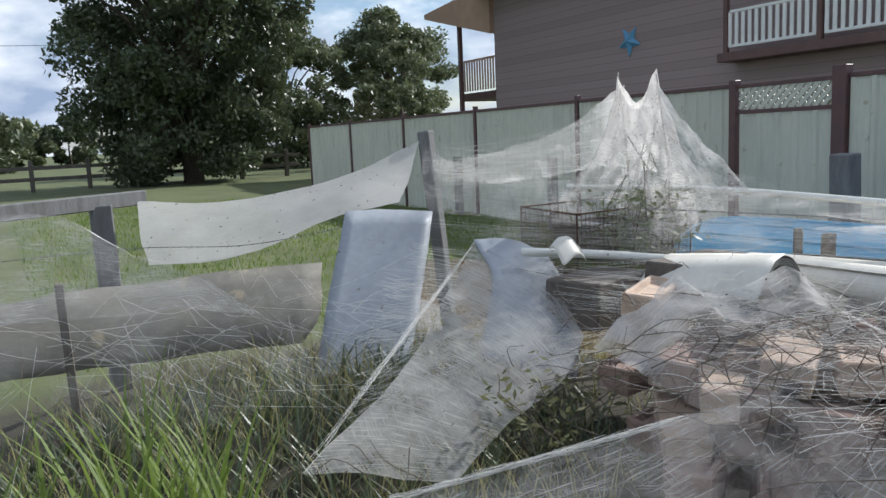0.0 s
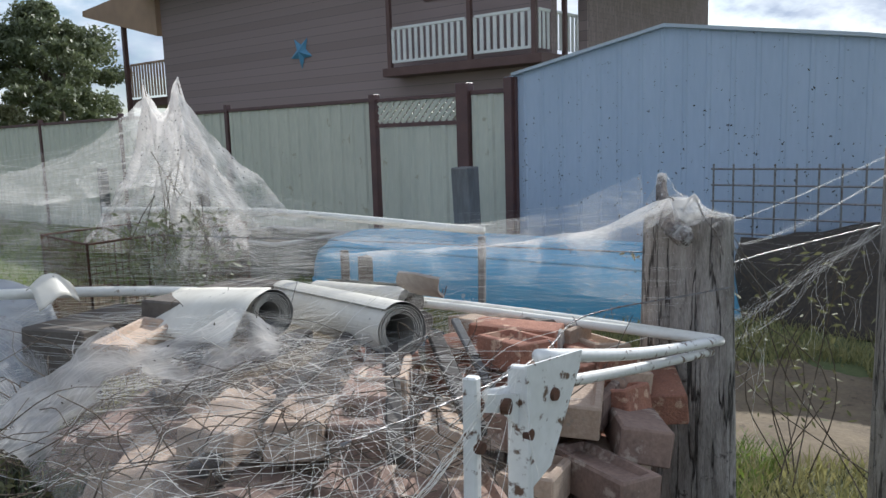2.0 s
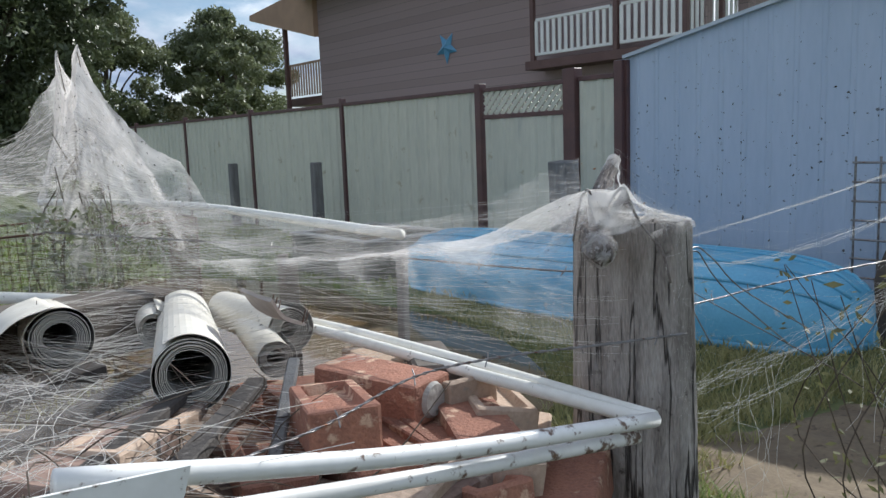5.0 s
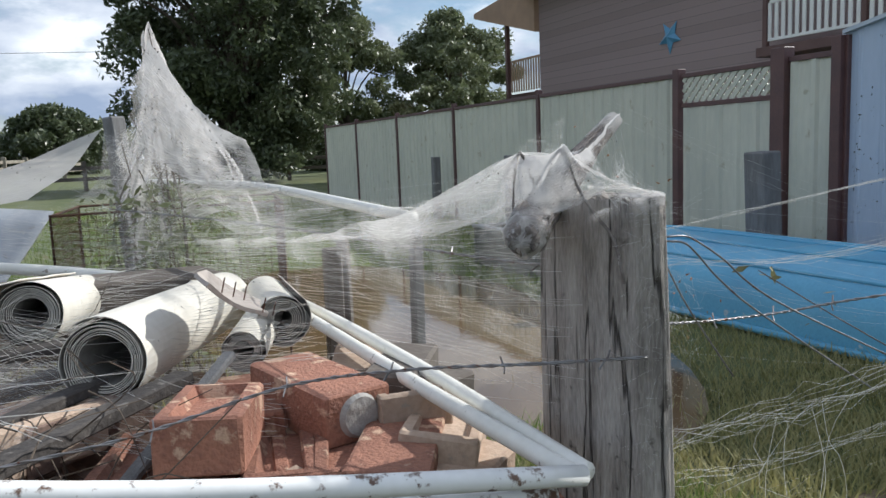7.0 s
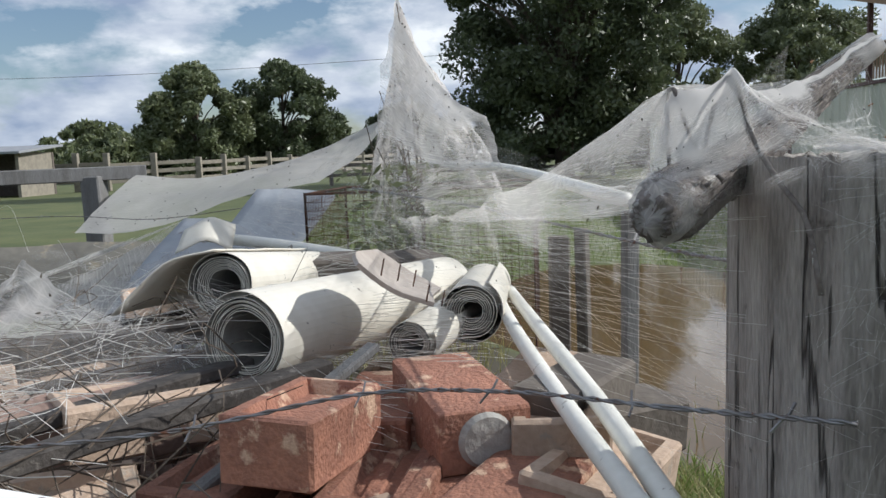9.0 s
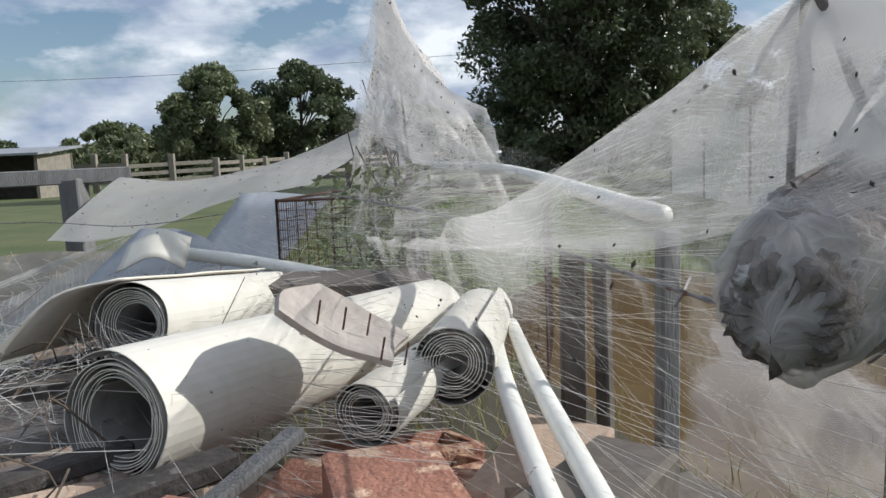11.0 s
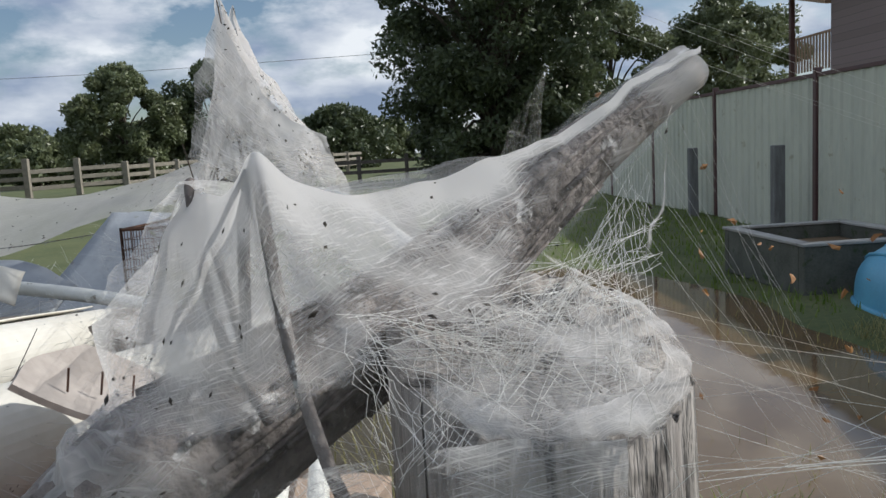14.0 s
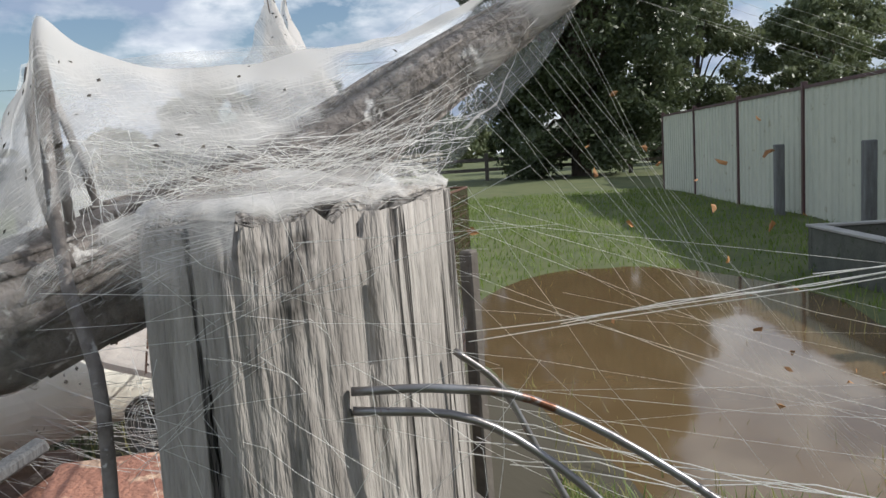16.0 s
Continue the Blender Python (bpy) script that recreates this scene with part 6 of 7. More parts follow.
cover = sheet.data.attributes.new("cover", "FLOAT", "POINT")
for k in range(len(g1[0])):
    cover.data[k].value = drape(k // 45 / 110, k % 45 / 44)
specks_on(g1, 46, 0.0013, 6, cap)
back = [tuple(p) for p in smooth_line([(0.330, 0.02, 0.64), (0.36, 0.02, 0.64), (0.39, 0.02, 0.65), (0.41, 0.03, 0.665), (0.44, 0.065, 0.675), (0.50, 0.085, 0.70), (0.566, 0.068, 0.776)], 10)]
g2 = patch([ridge, [tuple((Vector(a) + Vector(b)) / 2) for a, b in zip(ridge, back)], back], 50, 16, 0.0, 0.006, 12, freq=16)
part("sheet", g2, WEB["veil"], cap, "white silk", smooth=True)
# roof of silk lying on the post top and running down its face
g3 = patch([[(0.418, -0.165, 0.690), (0.447, -0.174, 0.694), (0.479, -0.147, 0.695), (0.493, -0.070, 0.695), (0.490, 0.03, 0.695)], [(0.42, -0.10, 0.700), (0.44, -0.10, 0.702), (0.46, -0.08, 0.704), (0.475, -0.03, 0.706), (0.475, 0.03, 0.706)]], 30, 10, 0, 0.004, 13, freq=30)
sheet = part("sheet", g3, WEB["draped"], cap, "dense white silk", smooth=True)
cover = sheet.data.attributes.new("cover", "FLOAT", "POINT")
for k in range(len(g3[0])):
    cover.data[k].value = -0.15 + 0.15 * step(1.0, 0.3, k % 11 / 10) - 0.5 * step(0.12, 0.0, k % 11 / 10) + 0.5 * noise.noise(g3[0][k] * 60)
# silk hanging from the log and rim over the face of the post
g11 = patch([[(0.350, -0.118, 0.664), (0.375, -0.137, 0.674), (0.400, -0.156, 0.684), (0.427, -0.1745, 0.693), (0.457, -0.1795, 0.695)], [(0.356, -0.116, 0.648), (0.380, -0.136, 0.656), (0.403, -0.157, 0.667), (0.428, -0.1765, 0.678), (0.457, -0.1815, 0.686)],
             [(0.366, -0.112, 0.630), (0.386, -0.134, 0.634), (0.407, -0.158, 0.646), (0.429, -0.1785, 0.660), (0.457, -0.183, 0.676)]], 40, 18, 0, 0.003, 19, freq=30)
sheet = part("sheet", g11, WEB["draped"], cap, "fuzzy grey silk hanging on the post", smooth=True)
cover = sheet.data.attributes.new("cover", "FLOAT", "POINT")
for k in range(len(g11[0])):
    cover.data[k].value = 0.15 - 0.9 * step(0.55, 0.25, k // 19 / 40) - 1.0 * step(0.35, 1.0, k % 19 / 18) + 0.7 * noise.noise(g11[0][k] * 50)
lip = smooth_line([(x, y, 0) for x, y in (FOOT[7:] + FOOT[:5])], 70)
lip_v, lip_f = [], []
for i, p in enumerate(lip):
    d = (p - Vector((0.455, -0.07, 0))).normalized()
    drop = 0.004 + 0.006 * (0.5 + 0.5 * noise.noise(Vector((i * 0.16, 4, 0)))) + 0.009 * max(0.0, noise.noise(Vector((i * 0.55, 9, 0))))
    for k in range(9):
        f = k / 8
        out = 0.0010 + 0.0010 * math.sin(math.pi * min(1.0, f * 1.4)) - 0.010 * (1 - f) ** 3
        lip_v.append(Vector((p.x, p.y, 0.6965 - drop * f ** 1.3)) + d * out + 0.0012 * noise.noise_vector(Vector((i * 0.4, k * 0.6, 2))))
lip_f = [(i * 9 + k, (i + 1) * 9 + k, (i + 1) * 9 + k + 1, i * 9 + k + 1) for i in range(70) for k in range(8)]
sheet = part("lip", (lip_v, lip_f, [(i / 70 * 0.3, k / 8 * 0.03) for i in range(71) for k in range(9)]), WEB["draped"], cap, "thick white silk lip round the post top", smooth=True)
cover = sheet.data.attributes.new("cover", "FLOAT", "POINT")
for k in range(len(lip_v)):
    cover.data[k].value = 0.15 - 1.3 * step(0.30, 1.0, k % 9 / 8) + 0.6 * noise.noise(lip_v[k] * 70)
logv, logf = rough_log([(0.322, -0.110, 0.652), (0.357, -0.066, 0.664), (0.417, -0.018, 0.692), (0.49, 0.026, 0.740), (0.560, 0.058, 0.784)], 0.0285, 0.012, 46, 32, 1)
sheet = part("sheet", (logv[:47 * 32], logf[:46 * 32], [(i % 32 / 32 * 0.17, i // 32 / 46 * 0.04) for i in range(47 * 32)]), WEB["close"], cap, "thin silk on the log", smooth=True)
cover = sheet.data.attributes.new("cover", "FLOAT", "POINT")
for k in range(47 * 32):
    cover.data[k].value = 0.9 * step(36, 44, k // 32) - 0.45 - 0.20 * step(26, 20, k // 32) * step(4, 12, k // 32) + 0.7 * noise.noise(Vector(logv[k]) * 45)
# silk bag over the broken end of the log
c0, c1 = Vector(LOG[0]), Vector(LOG[1])
ax = (c1 - c0).normalized()
sd = ax.cross(Vector((0, 0, 1))).normalized()
up = sd.cross(ax)
bag_v = []
for i in range(21):
    f = i / 20
    for k in range(40):
        t = 2 * math.pi * k / 40
        p = c0 + ax * (0.040 * f - 0.014 * (1 - f) ** 2) + (sd * math.cos(t) + up * math.sin(t)) * 0.027 * math.sin(min(1.0, 0.02 + f * 1.5) * math.pi / 2)
        bag_v.append(p + 0.006 * noise.noise_vector(p * 48) + 0.004 * noise.noise_vector(p * 150))
bag_f = [(i * 40 + k, i * 40 + (k + 1) % 40, (i + 1) * 40 + (k + 1) % 40, (i + 1) * 40 + k) for i in range(20) for k in range(40)]
sheet = part("bag", (bag_v, bag_f, [(k / 40 * 0.19, i / 20 * 0.06) for i in range(21) for k in range(40)]), WEB["medium"], cap, "grey silk wrapped round the broken log end", smooth=True)
cover = sheet.data.attributes.new("cover", "FLOAT", "POINT")
for k in range(len(bag_v)):
    cover.data[k].value = -0.02 - 1.0 * step(0.5, 1.0, k // 40 / 20) + 0.6 * noise.noise(Vector((bag_v[k].x * 60, bag_v[k].y * 60, bag_v[k].z * 25)))
left = [[(0.348, -0.055, 0.7495), (0.318, 0.005, 0.722), (0.250, 0.10, 0.672), (0.203, 0.30, 0.638), (0.160, 0.45, 0.618), (0.06, 0.90, 0.575)],
        [(0.336, -0.085, 0.700), (0.310, -0.02, 0.680), (0.262, 0.09, 0.620), (0.215, 0.30, 0.575), (0.165, 0.46, 0.565), (0.09, 0.86, 0.54)],
        [(0.325, -0.110, 0.662), (0.305, -0.05, 0.650), (0.275, 0.08, 0.570), (0.225, 0.30, 0.515), (0.170, 0.48, 0.515), (0.12, 0.80, 0.50)]]
g4 = patch(left, 40, 18, 0.0, 0.008, 14, freq=9)
sheet = part("sheet", g4, WEB["misty"], cap, "thin stretched silk", smooth=True)
cover = sheet.data.attributes.new("cover", "FLOAT", "POINT")
for k in range(len(g4[0])):
    u, v = k // 19 / 40, k % 19 / 18
    cover.data[k].value = 0.25 * step(0.25, 0.0, v) - 0.75 * step(0.15, 1.0, v) - 0.25 * step(0.3, 0.9, u) + 0.4 * noise.noise(g4[0][k] * 16)
specks_on(g4, 40, 0.0022, 16, cap)
veil = [[(0.10, 1.55, 0.665), (0.33, 1.30, 0.665), (0.45, 0.70, 0.63)], [(0.13, 0.62, 0.602), (0.34, 0.50, 0.625), (0.46, 0.36, 0.645)], [(0.250, 0.10, 0.670), (0.36, 0.12, 0.672), (0.455, 0.12, 0.675)], [(0.348, -0.055, 0.7490), (0.385, -0.080, 0.744), (0.455, -0.036, 0.746)]]
g5 = patch(veil, 30, 40, 0.02, 0.012, 15, freq=7)
part("sheet", g5, WEB["rise"], cap, "transparent silk veil", smooth=True)
lines = strands(rim[4:10], half_way[4:10], 170, 0.004, 0.003)
lines += strands([(0.562, 0.07, 0.80), (0.52, 0.03, 0.755), (0.50, -0.02, 0.71)], [(0.60, -0.10, 0.60), (0.75, 0.2, 0.45), (1.0, 0.5, 0.35)], 13, 0.012, 0.012)
lines += strands([(0.562, 0.07, 0.80), (0.545, 0.05, 0.785)], [(1.2, 0.2, 0.60), (1.6, 0.4, 0.55), (2.2, 1.6, 0.35)], 5, 0.02, 0.02)
lines += strands([(0.50, -0.05, 0.69), (0.495, -0.12, 0.60), (0.49, -0.14, 0.5)], [(0.62, 0.02, 0.50), (0.75, 0.1, 0.40), (0.9, 0.3, 0.30)], 12, 0.008, 0.015)
threads("thread", lines, 0.00008, cap)
lines = [[Vector((0.43 + rs.uniform(0, 0.06), -0.176 + rs.uniform(-0.006, 0.004), 0.69 - rs.uniform(0.0, 0.28))) for _ in range(1)][0] for _ in range(110)]
lines = [smooth_line([p, p + Vector((rs.gauss(0, 0.02), -0.002, rs.gauss(-0.012, 0.012))), p + Vector((rs.gauss(0, 0.03), 0.0, rs.gauss(-0.02, 0.02)))], 4) for p in lines]
threads("thread", lines, 0.00006, cap)
# canopy between the rail and the leaning post
canopy = thing("silk_canopy", "broad taut white silk canopy between rail and posts", "spider web", (-1.0, 3.2, 0.6))
g6 = patch([[(-1.55, 3.62, 0.66), (-1.20, 3.50, 0.63), (-0.80, 3.35, 0.67), (-0.45, 3.25, 0.76), (-0.11, 3.19, 0.90)], [(-1.60, 3.30, 0.53), (-1.25, 3.22, 0.55), (-0.90, 3.10, 0.60), (-0.60, 3.02, 0.67), (-0.25, 3.05, 0.72)], [(-1.62, 3.0, 0.40), (-1.35, 2.90, 0.40), (-1.05, 2.88, 0.46), (-0.78, 2.88, 0.55), (-0.42, 2.85, 0.60)]], 40, 22, 0.01, 0.008, 21)
part("sheet", g6, WEB["canopy"], canopy, "taut white silk", smooth=True)
specks_on(g6, 60, 0.006, 8, canopy)
part("sheet", patch([[(-0.10, 3.18, 0.90), (0.0, 3.1, 0.80), (0.15, 2.7, 0.72), (0.0, 2.0, 0.70)], [(-0.15, 3.1, 0.66), (0.02, 2.9, 0.62), (0.1, 2.5, 0.60), (0.05, 2.0, 0.58)], [(-0.3, 2.75, 0.55), (-0.1, 2.6, 0.52), (0.05, 2.3, 0.5), (0.1, 1.9, 0.5)]], 24, 12, 0, 0.01, 22), WEB["veil"], canopy, "thin silk", smooth=True)
part("sheet", patch([[(-2.3, 3.1, 0.66), (-2.05, 2.6, 0.70), (-1.9, 2.2, 0.62)], [(-2.6, 2.5, 0.62), (-2.1, 2.3, 0.62), (-1.65, 2.0, 0.50)], [(-2.7, 2.1, 0.38), (-2.2, 2.0, 0.40), (-1.45, 1.85, 0.38)]], 24, 20, 0, 0.03, 23), WEB["veil"], canopy, "thin yellow-lit silk", smooth=True)
part("sheet", patch([[(-2.5, 2.3, 0.45), (-1.9, 2.2, 0.45), (-1.4, 2.1, 0.42), (-1.1, 2.3, 0.36)], [(-2.5, 2.1, 0.28), (-1.9, 2.0, 0.25), (-1.45, 1.9, 0.22), (-1.15, 2.1, 0.15)], [(-2.5, 1.9, 0.08), (-1.9, 1.8, 0.05), (-1.5, 1.75, 0.05), (-1.2, 1.95, 0.0)]], 24, 16, 0, 0.03, 24), WEB["thin"], canopy, "thin hanging silk", smooth=True)

# hanging sheet below the bent metal and the low sheet near the heap
low = thing("silk_sheet", "translucent silk sheet stretched down from the bent metal", "spider web", (-1.1, 1.2, 0.3))
g7 = patch([[(-0.674, 1.75, 0.53), (-0.60, 1.60, 0.46), (-0.55, 1.42, 0.38), (-0.60, 1.20, 0.27)], [(-0.90, 1.55, 0.40), (-0.85, 1.38, 0.34), (-0.82, 1.20, 0.28), (-0.82, 1.05, 0.20)], [(-1.15, 1.33, 0.27), (-1.13, 1.20, 0.24), (-1.1, 1.08, 0.20), (-1.05, 0.98, 0.15)], [(-1.634, 0.96, 0.165), (-1.50, 0.93, 0.14), (-1.40, 0.90, 0.11), (-1.28, 0.88, 0.08)]], 30, 34, 0, 0.01, 31)
part("sheet", g7, WEB["medium"], low, "translucent white silk", smooth=True)
specks_on(g7, 50, 0.004, 9, low)
g8 = patch([[(-1.70, 0.40, 0.335), (-1.40, 0.36, 0.35), (-1.078, 0.328, 0.364), (-0.85, 0.30, 0.37)], [(-1.66, 0.22, 0.27), (-1.38, 0.18, 0.29), (-1.05, 0.15, 0.31), (-0.8, 0.14, 0.33)], [(-1.60, 0.05, 0.18), (-1.3, 0.0, 0.2), (-1.0, -0.05, 0.22), (-0.75, -0.05, 0.26)]], 30, 14, 0, 0.015, 32)
part("sheet", g8, WEB["veil"], low, "translucent grey silk", smooth=True)
lines = strands([(-1.7, 0.40, 0.337), (-1.078, 0.328, 0.367)], [(-1.7, 0.40, 0.337), (-1.078, 0.328, 0.367)], 60, 0.004, 0.003)
lines += strands([(-0.66, 1.75, 0.53), (-1.634, 0.96, 0.165)], [(-0.66, 1.75, 0.53), (-1.634, 0.96, 0.165)], 40, 0.005, 0.004)
lines += strands([(-0.40, 1.6, 0.46), (-0.62, 1.2, 0.2)], [(-0.95, 1.9, 0.42), (-1.4, 1.2, 0.15)], 120, 0.01, 0.02)
lines += strands([(-0.70, 2.2, 0.45), (-0.75, 1.9, 0.30)], [(0.0, 0.95, 0.50), (-0.25, 0.8, 0.42), (-0.4, 0.6, 0.40)], 90, 0.03, 0.02)
for _ in range(110):
    p = Vector((rs.uniform(-2.3, -0.8), rs.uniform(1.4, 2.3), rs.uniform(0.15, 0.5)))
    q = p + Vector((rs.gauss(0.15, 0.25), rs.gauss(-0.15, 0.2), rs.gauss(-0.1, 0.1)))
    lines.append(smooth_line([p, p.lerp(q, 0.5) + Vector((0, 0, rs.gauss(0, 0.05))), q], 8))
threads("thread", lines, 0.0004, low)

heap_silk = thing("silk_sheet", "matted grey silk over bricks and twigs", "spider web", (-0.4, 0.5, 0.42))
g9 = patch([[(-0.95, 0.75, 0.40), (-0.72, 0.72, 0.53), (-0.62, 0.64, 0.50), (-0.50, 0.56, 0.55), (-0.34, 0.50, 0.47), (-0.15, 0.50, 0.43)], [(-0.95, 0.55, 0.37), (-0.74, 0.52, 0.44), (-0.62, 0.48, 0.44), (-0.50, 0.44, 0.46), (-0.36, 0.40, 0.42), (-0.2, 0.38, 0.40)], [(-0.95, 0.35, 0.31), (-0.75, 0.33, 0.37), (-0.62, 0.31, 0.38), (-0.50, 0.28, 0.385), (-0.38, 0.26, 0.38), (-0.25, 0.25, 0.37)]], 50, 26, 0, 0.022, 41, freq=11)
sheet = part("sheet", g9, WEB["medium"], heap_silk, "matted silk", smooth=True)
cover = sheet.data.attributes.new("cover", "FLOAT", "POINT")
for k in range(len(g9[0])):
    u, v = k // 27 / 50, k % 27 / 26
    cover.data[k].value = 0.25 * step(0.35, 0.0, v) * step(0.75, 0.6, u) - 0.9 * step(0.25, 0.75, v) - 0.5 * step(0.55, 0.8, u) + 0.8 * noise.noise(g9[0][k] * 14)
specks_on(g9, 60, 0.004, 42, heap_silk)
part("sheet", patch([[(-1.0, 0.45, 0.30), (-0.75, 0.40, 0.40), (-0.5, 0.30, 0.42), (-0.28, 0.20, 0.42)], [(-1.0, 0.20, 0.28), (-0.75, 0.18, 0.38), (-0.52, 0.10, 0.39), (-0.32, 0.05, 0.38)], [(-0.95, -0.02, 0.22), (-0.75, -0.05, 0.30), (-0.55, -0.08, 0.30), (-0.38, -0.08, 0.28)]], 34, 24, 0, 0.05, 43, freq=6), WEB["thin"], heap_silk, "matted silk", smooth=True)
tangle = []
for _ in range(320):
    p = Vector((rs.uniform(-1.0, -0.32), rs.uniform(0.0, 0.85), 0.0))
    p.z = 0.33 + 0.10 * math.exp(-((p.x + 0.5) / 0.35) ** 2) + rs.uniform(-0.03, 0.05)
    q = p + Vector((rs.gauss(0.10, 0.10), rs.gauss(-0.06, 0.10), rs.gauss(0.0, 0.035)))
    tangle.append(smooth_line([p, p.lerp(q, 0.5) + jitter(0.016), q], 6))
threads("thread", tangle, 0.00045, heap_silk, "tangled grey silk threads")
lines = strands([(-0.9, 0.9, 0.35), (-0.5, 0.9, 0.45), (-0.3, 0.75, 0.48)], [(0.0, 0.1, 0.36), (0.2, 0.4, 0.44), (0.1, 0.8, 0.48)], 120, 0.03, 0.02)
lines += strands([(-0.53, -0.19, 0.565), (-0.54, -0.18, 0.555)], [(-0.62, -0.3, 0.46), (-1.05, -0.25, 0.42), (-0.95, 0.1, 0.33)], 12, 0.012, 0.006)
lines += strands([(-0.95, -0.1, 0.4), (-0.6, -0.15, 0.44)], [(-0.5, 0.4, 0.4), (-0.3, 0.2, 0.42)], 24, 0.01, 0.02)
threads("thread", lines, 0.0003, heap_silk)
rope = []
for _ in range(18):
    f0, f1 = sorted((rs.uniform(-0.1, 1.0), rs.uniform(0.2, 1.1)))
    line = smooth_line([Vector(p) + jitter(0.004) for p in ((-0.53, -0.19, 0.565), (-0.65, -0.20, 0.520), (-0.78, -0.22, 0.480), (-1.05, -0.25, 0.420), (-1.25, -0.27, 0.380))], 40)
    rope.append([p + jitter(0.0012) for p in line[max(0, int(f0 * 40)):int(f1 * 40) + 2]])
threads("rope", [l for l in rope if len(l) > 3], 0.0006, heap_silk, "twisted rope of silk")

# long level threads across the yard
long_silk = thing("silk_lines", "long level silk lines strung across the yard", "spider web", (0.3, 1.6, 0.6))
lines = strands([(-0.05, 3.18, 0.75), (-0.03, 3.15, 0.62)], [(-0.15, 1.75, 0.72), (0.2, 1.3, 0.62)], 70, 0.04, 0.03)
lines += strands([(0.0, 1.7, 0.66), (0.4, 1.2, 0.52)], [(0.50, 0.08, 0.74), (0.44, 0.03, 0.55), (0.46, 0.02, 0.40)], 34, 0.05, 0.02)
lines += strands([(-0.6, 2.3, 0.55), (-0.2, 2.2, 0.45)], [(0.5, 0.95, 0.60), (0.40, 0.6, 0.45)], 60, 0.03, 0.03)
lines += strands([(0.43, -0.03, 0.73), (0.42, -0.06, 0.60), (0.42, -0.08, 0.46)], [(-0.2, 2.3, 0.62), (-0.5, 2.0, 0.52), (-0.45, 1.5, 0.44)], 42, 0.035, 0.02)
threads("thread", lines, 0.00013, long_silk)
lines = strands([(0.50, 0.0, 0.70), (0.49, -0.05, 0.60)], [(1.40, -0.40, 0.80), (1.38, -0.42, 0.5)], 7, 0.05, 0.02)
lines += strands([(0.52, 0.05, 0.70), (0.50, 0.04, 0.5)], [(2.6, 2.2, 0.05), (3.2, 1.2, 0.05), (2.4, 0.4, 0.1)], 8, 0.05, 0.03)
lines += strands([(1.40, -0.42, 0.80), (1.42, -0.42, 0.6)], [(0.65, -0.5, 0.10), (1.2, 0.3, 0.1), (2.4, -0.6, 0.6)], 8, 0.05, 0.03)
threads("thread", lines, 0.00009, long_silk)
g10 = patch([[(0.50, 0.08, 0.79), (0.46, 0.5, 0.66), (0.40, 1.2, 0.64), (0.1, 1.7, 0.68)], [(0.47, 0.06, 0.62), (0.46, 0.5, 0.56), (0.45, 1.1, 0.54), (0.2, 1.7, 0.56)], [(0.46, 0.05, 0.45), (0.45, 0.5, 0.46), (0.48, 1.0, 0.44), (0.3, 1.7, 0.45)]], 40, 16, 0, 0.012, 61)
part("sheet", g10, WEB["thin"], long_silk, "transparent silk veil", smooth=True)

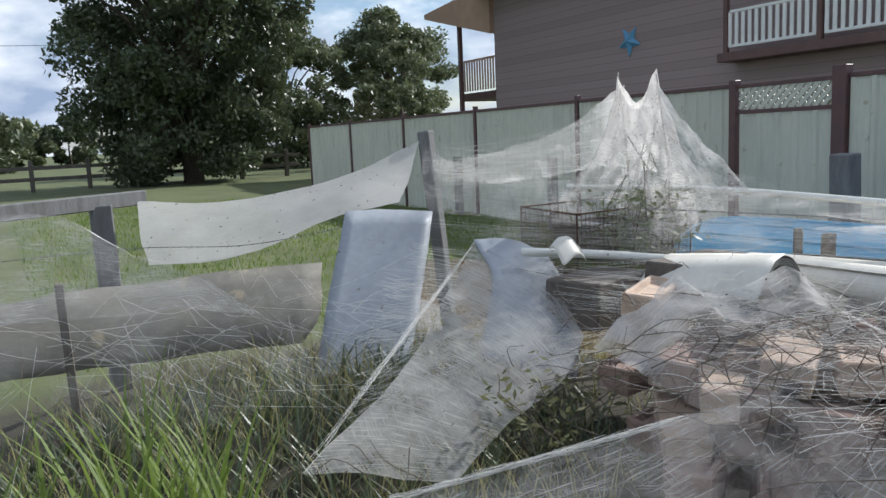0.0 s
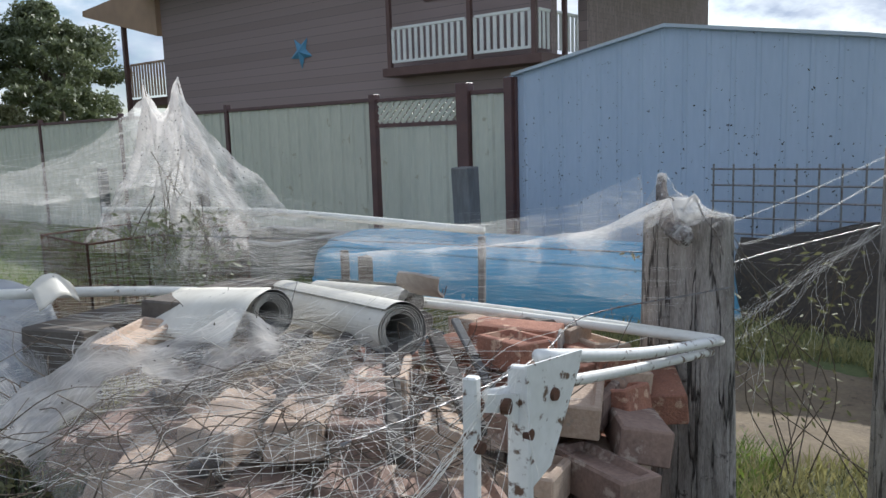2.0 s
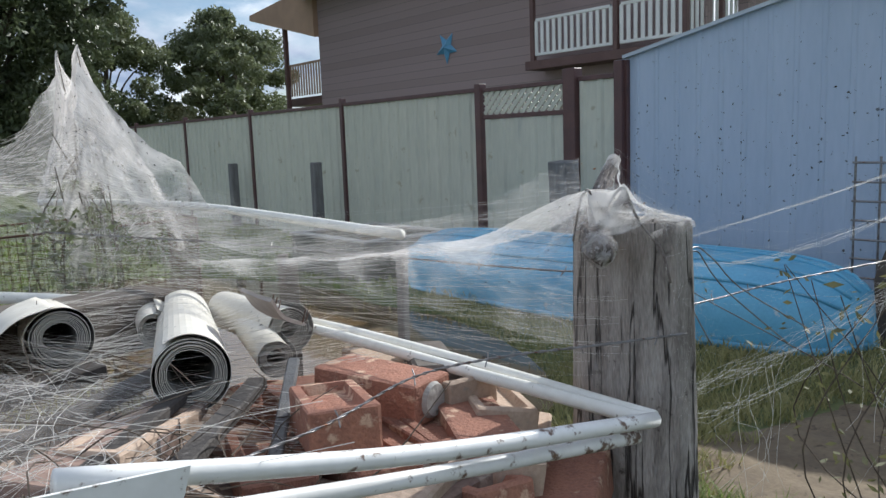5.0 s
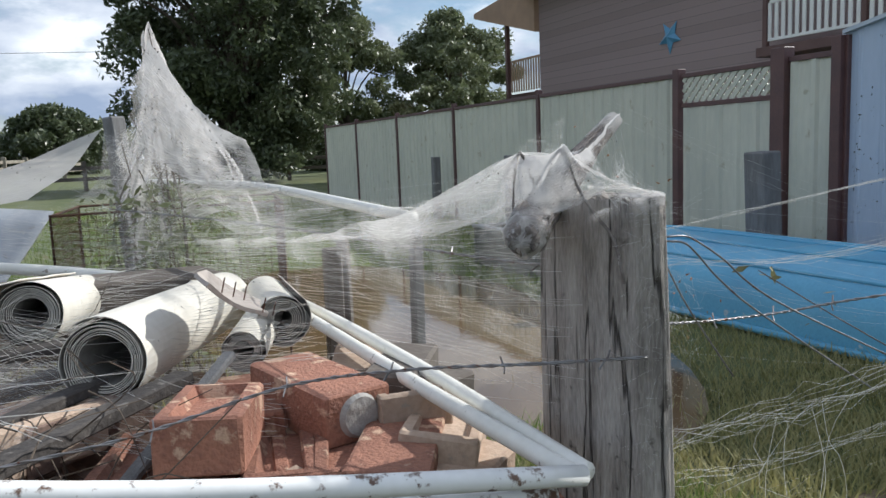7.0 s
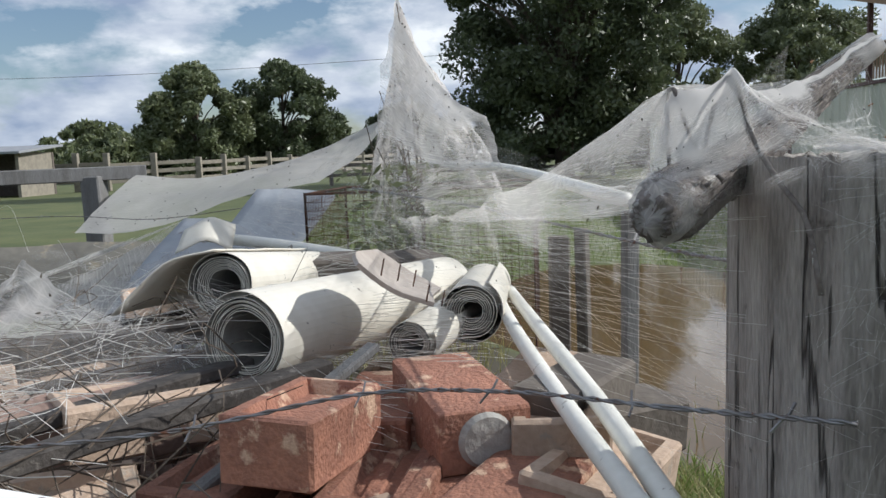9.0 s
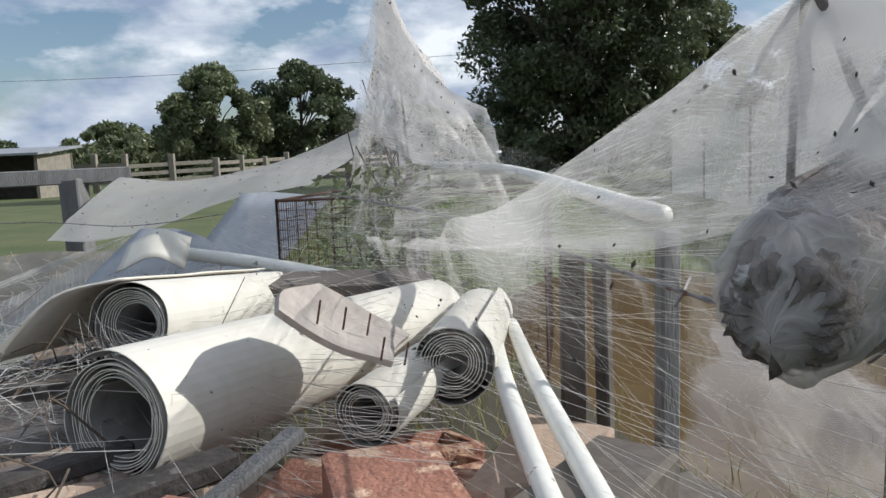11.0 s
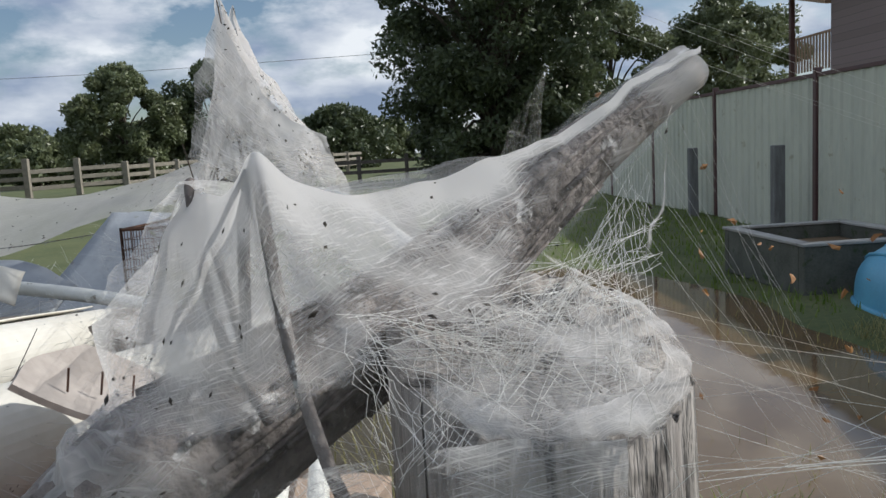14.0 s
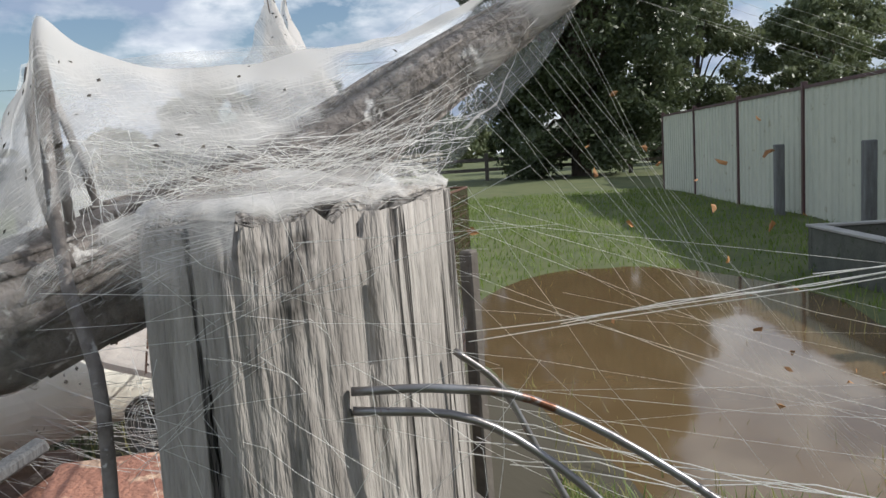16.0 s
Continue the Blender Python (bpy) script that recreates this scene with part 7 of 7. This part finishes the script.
# frayed ropes of silk hanging between the two posts
ropes = thing("silk_ropes", "frayed white silk ropes slung between the posts", "spider web", (0.95, -0.25, 0.6))
for path, count, wide in (([(0.497, -0.09, 0.610), (0.66, -0.16, 0.605), (0.88, -0.24, 0.64), (1.10, -0.32, 0.70), (1.37, -0.42, 0.79)], 8, 0.004),
                          ([(0.500, -0.08, 0.640), (0.80, -0.20, 0.70), (1.10, -0.31, 0.77), (1.38, -0.42, 0.84)], 7, 0.002),
                          ([(0.510, -0.10, 0.375), (0.68, -0.17, 0.42), (0.90, -0.26, 0.50), (1.15, -0.34, 0.57), (1.38, -0.42, 0.66)], 13, 0.010),
                          ([(0.505, -0.11, 0.330), (0.62, -0.15, 0.345), (0.78, -0.22, 0.40), (0.92, -0.27, 0.50)], 6, 0.006)):
    bundle = []
    for _ in range(count):
        a = rs.uniform(0.0, 0.25) if rs.random() < 0.5 else 0.0
        pts = [Vector(p) + jitter(wide) for p in path]
        line = smooth_line(pts, 26)
        bundle.append([p + jitter(wide * 0.4) for p in line[int(a * 26):]])
    threads("rope", bundle, 0.00020, ropes)
tendrils = []
for _ in range(16):
    f = rs.random()
    p = Vector((0.62 + 0.55 * f, -0.15 - 0.2 * f, 0.40 + 0.17 * f))
    pts = [p]
    for k in range(5):
        pts.append(pts[-1] + Vector((rs.gauss(0.0, 0.025), rs.gauss(0, 0.02), -rs.uniform(0.02, 0.08))))
    tendrils.append(smooth_line(pts, 14))
threads("tendril", tendrils, 0.0003, ropes)
# dry leaf scraps caught in the threads beside the log tip
r = random.Random(77)
sv, sf = [], []
for _ in range(46):
    f = r.random()
    c = Vector((0.565, 0.07, 0.78)).lerp(Vector((0.95, 0.35, 0.42)), f ** 1.4) + Vector((r.gauss(0, 0.03), r.gauss(0, 0.03), -abs(r.gauss(0, 0.06))))
    u, v = Vector((r.gauss(0, 1), r.gauss(0, 1), r.gauss(0, 1))).normalized(), Vector((r.gauss(0, 1), r.gauss(0, 1), r.gauss(0, 1))).normalized()
    s = 0.0035 * r.uniform(0.5, 1.3)
    k = len(sv)
    n3 = u.cross(v).normalized() * s * 0.4
    sv += [c - u * s, c - u * s * 0.3 + v * s * 0.7 + n3, c + u * s, c + u * s * 0.2 - v * s * 0.6 + n3, c - n3]
    sf += [(k, k + 1, k + 4), (k + 1, k + 2, k + 4), (k + 2, k + 3, k + 4), (k + 3, k, k + 4), (k, k + 3, k + 2, k + 1)]
tagged(part("dry_scraps", (sv, sf), M["scrap"], None), "orange-brown dry scraps caught in silk threads", "debris", kind="stuff")
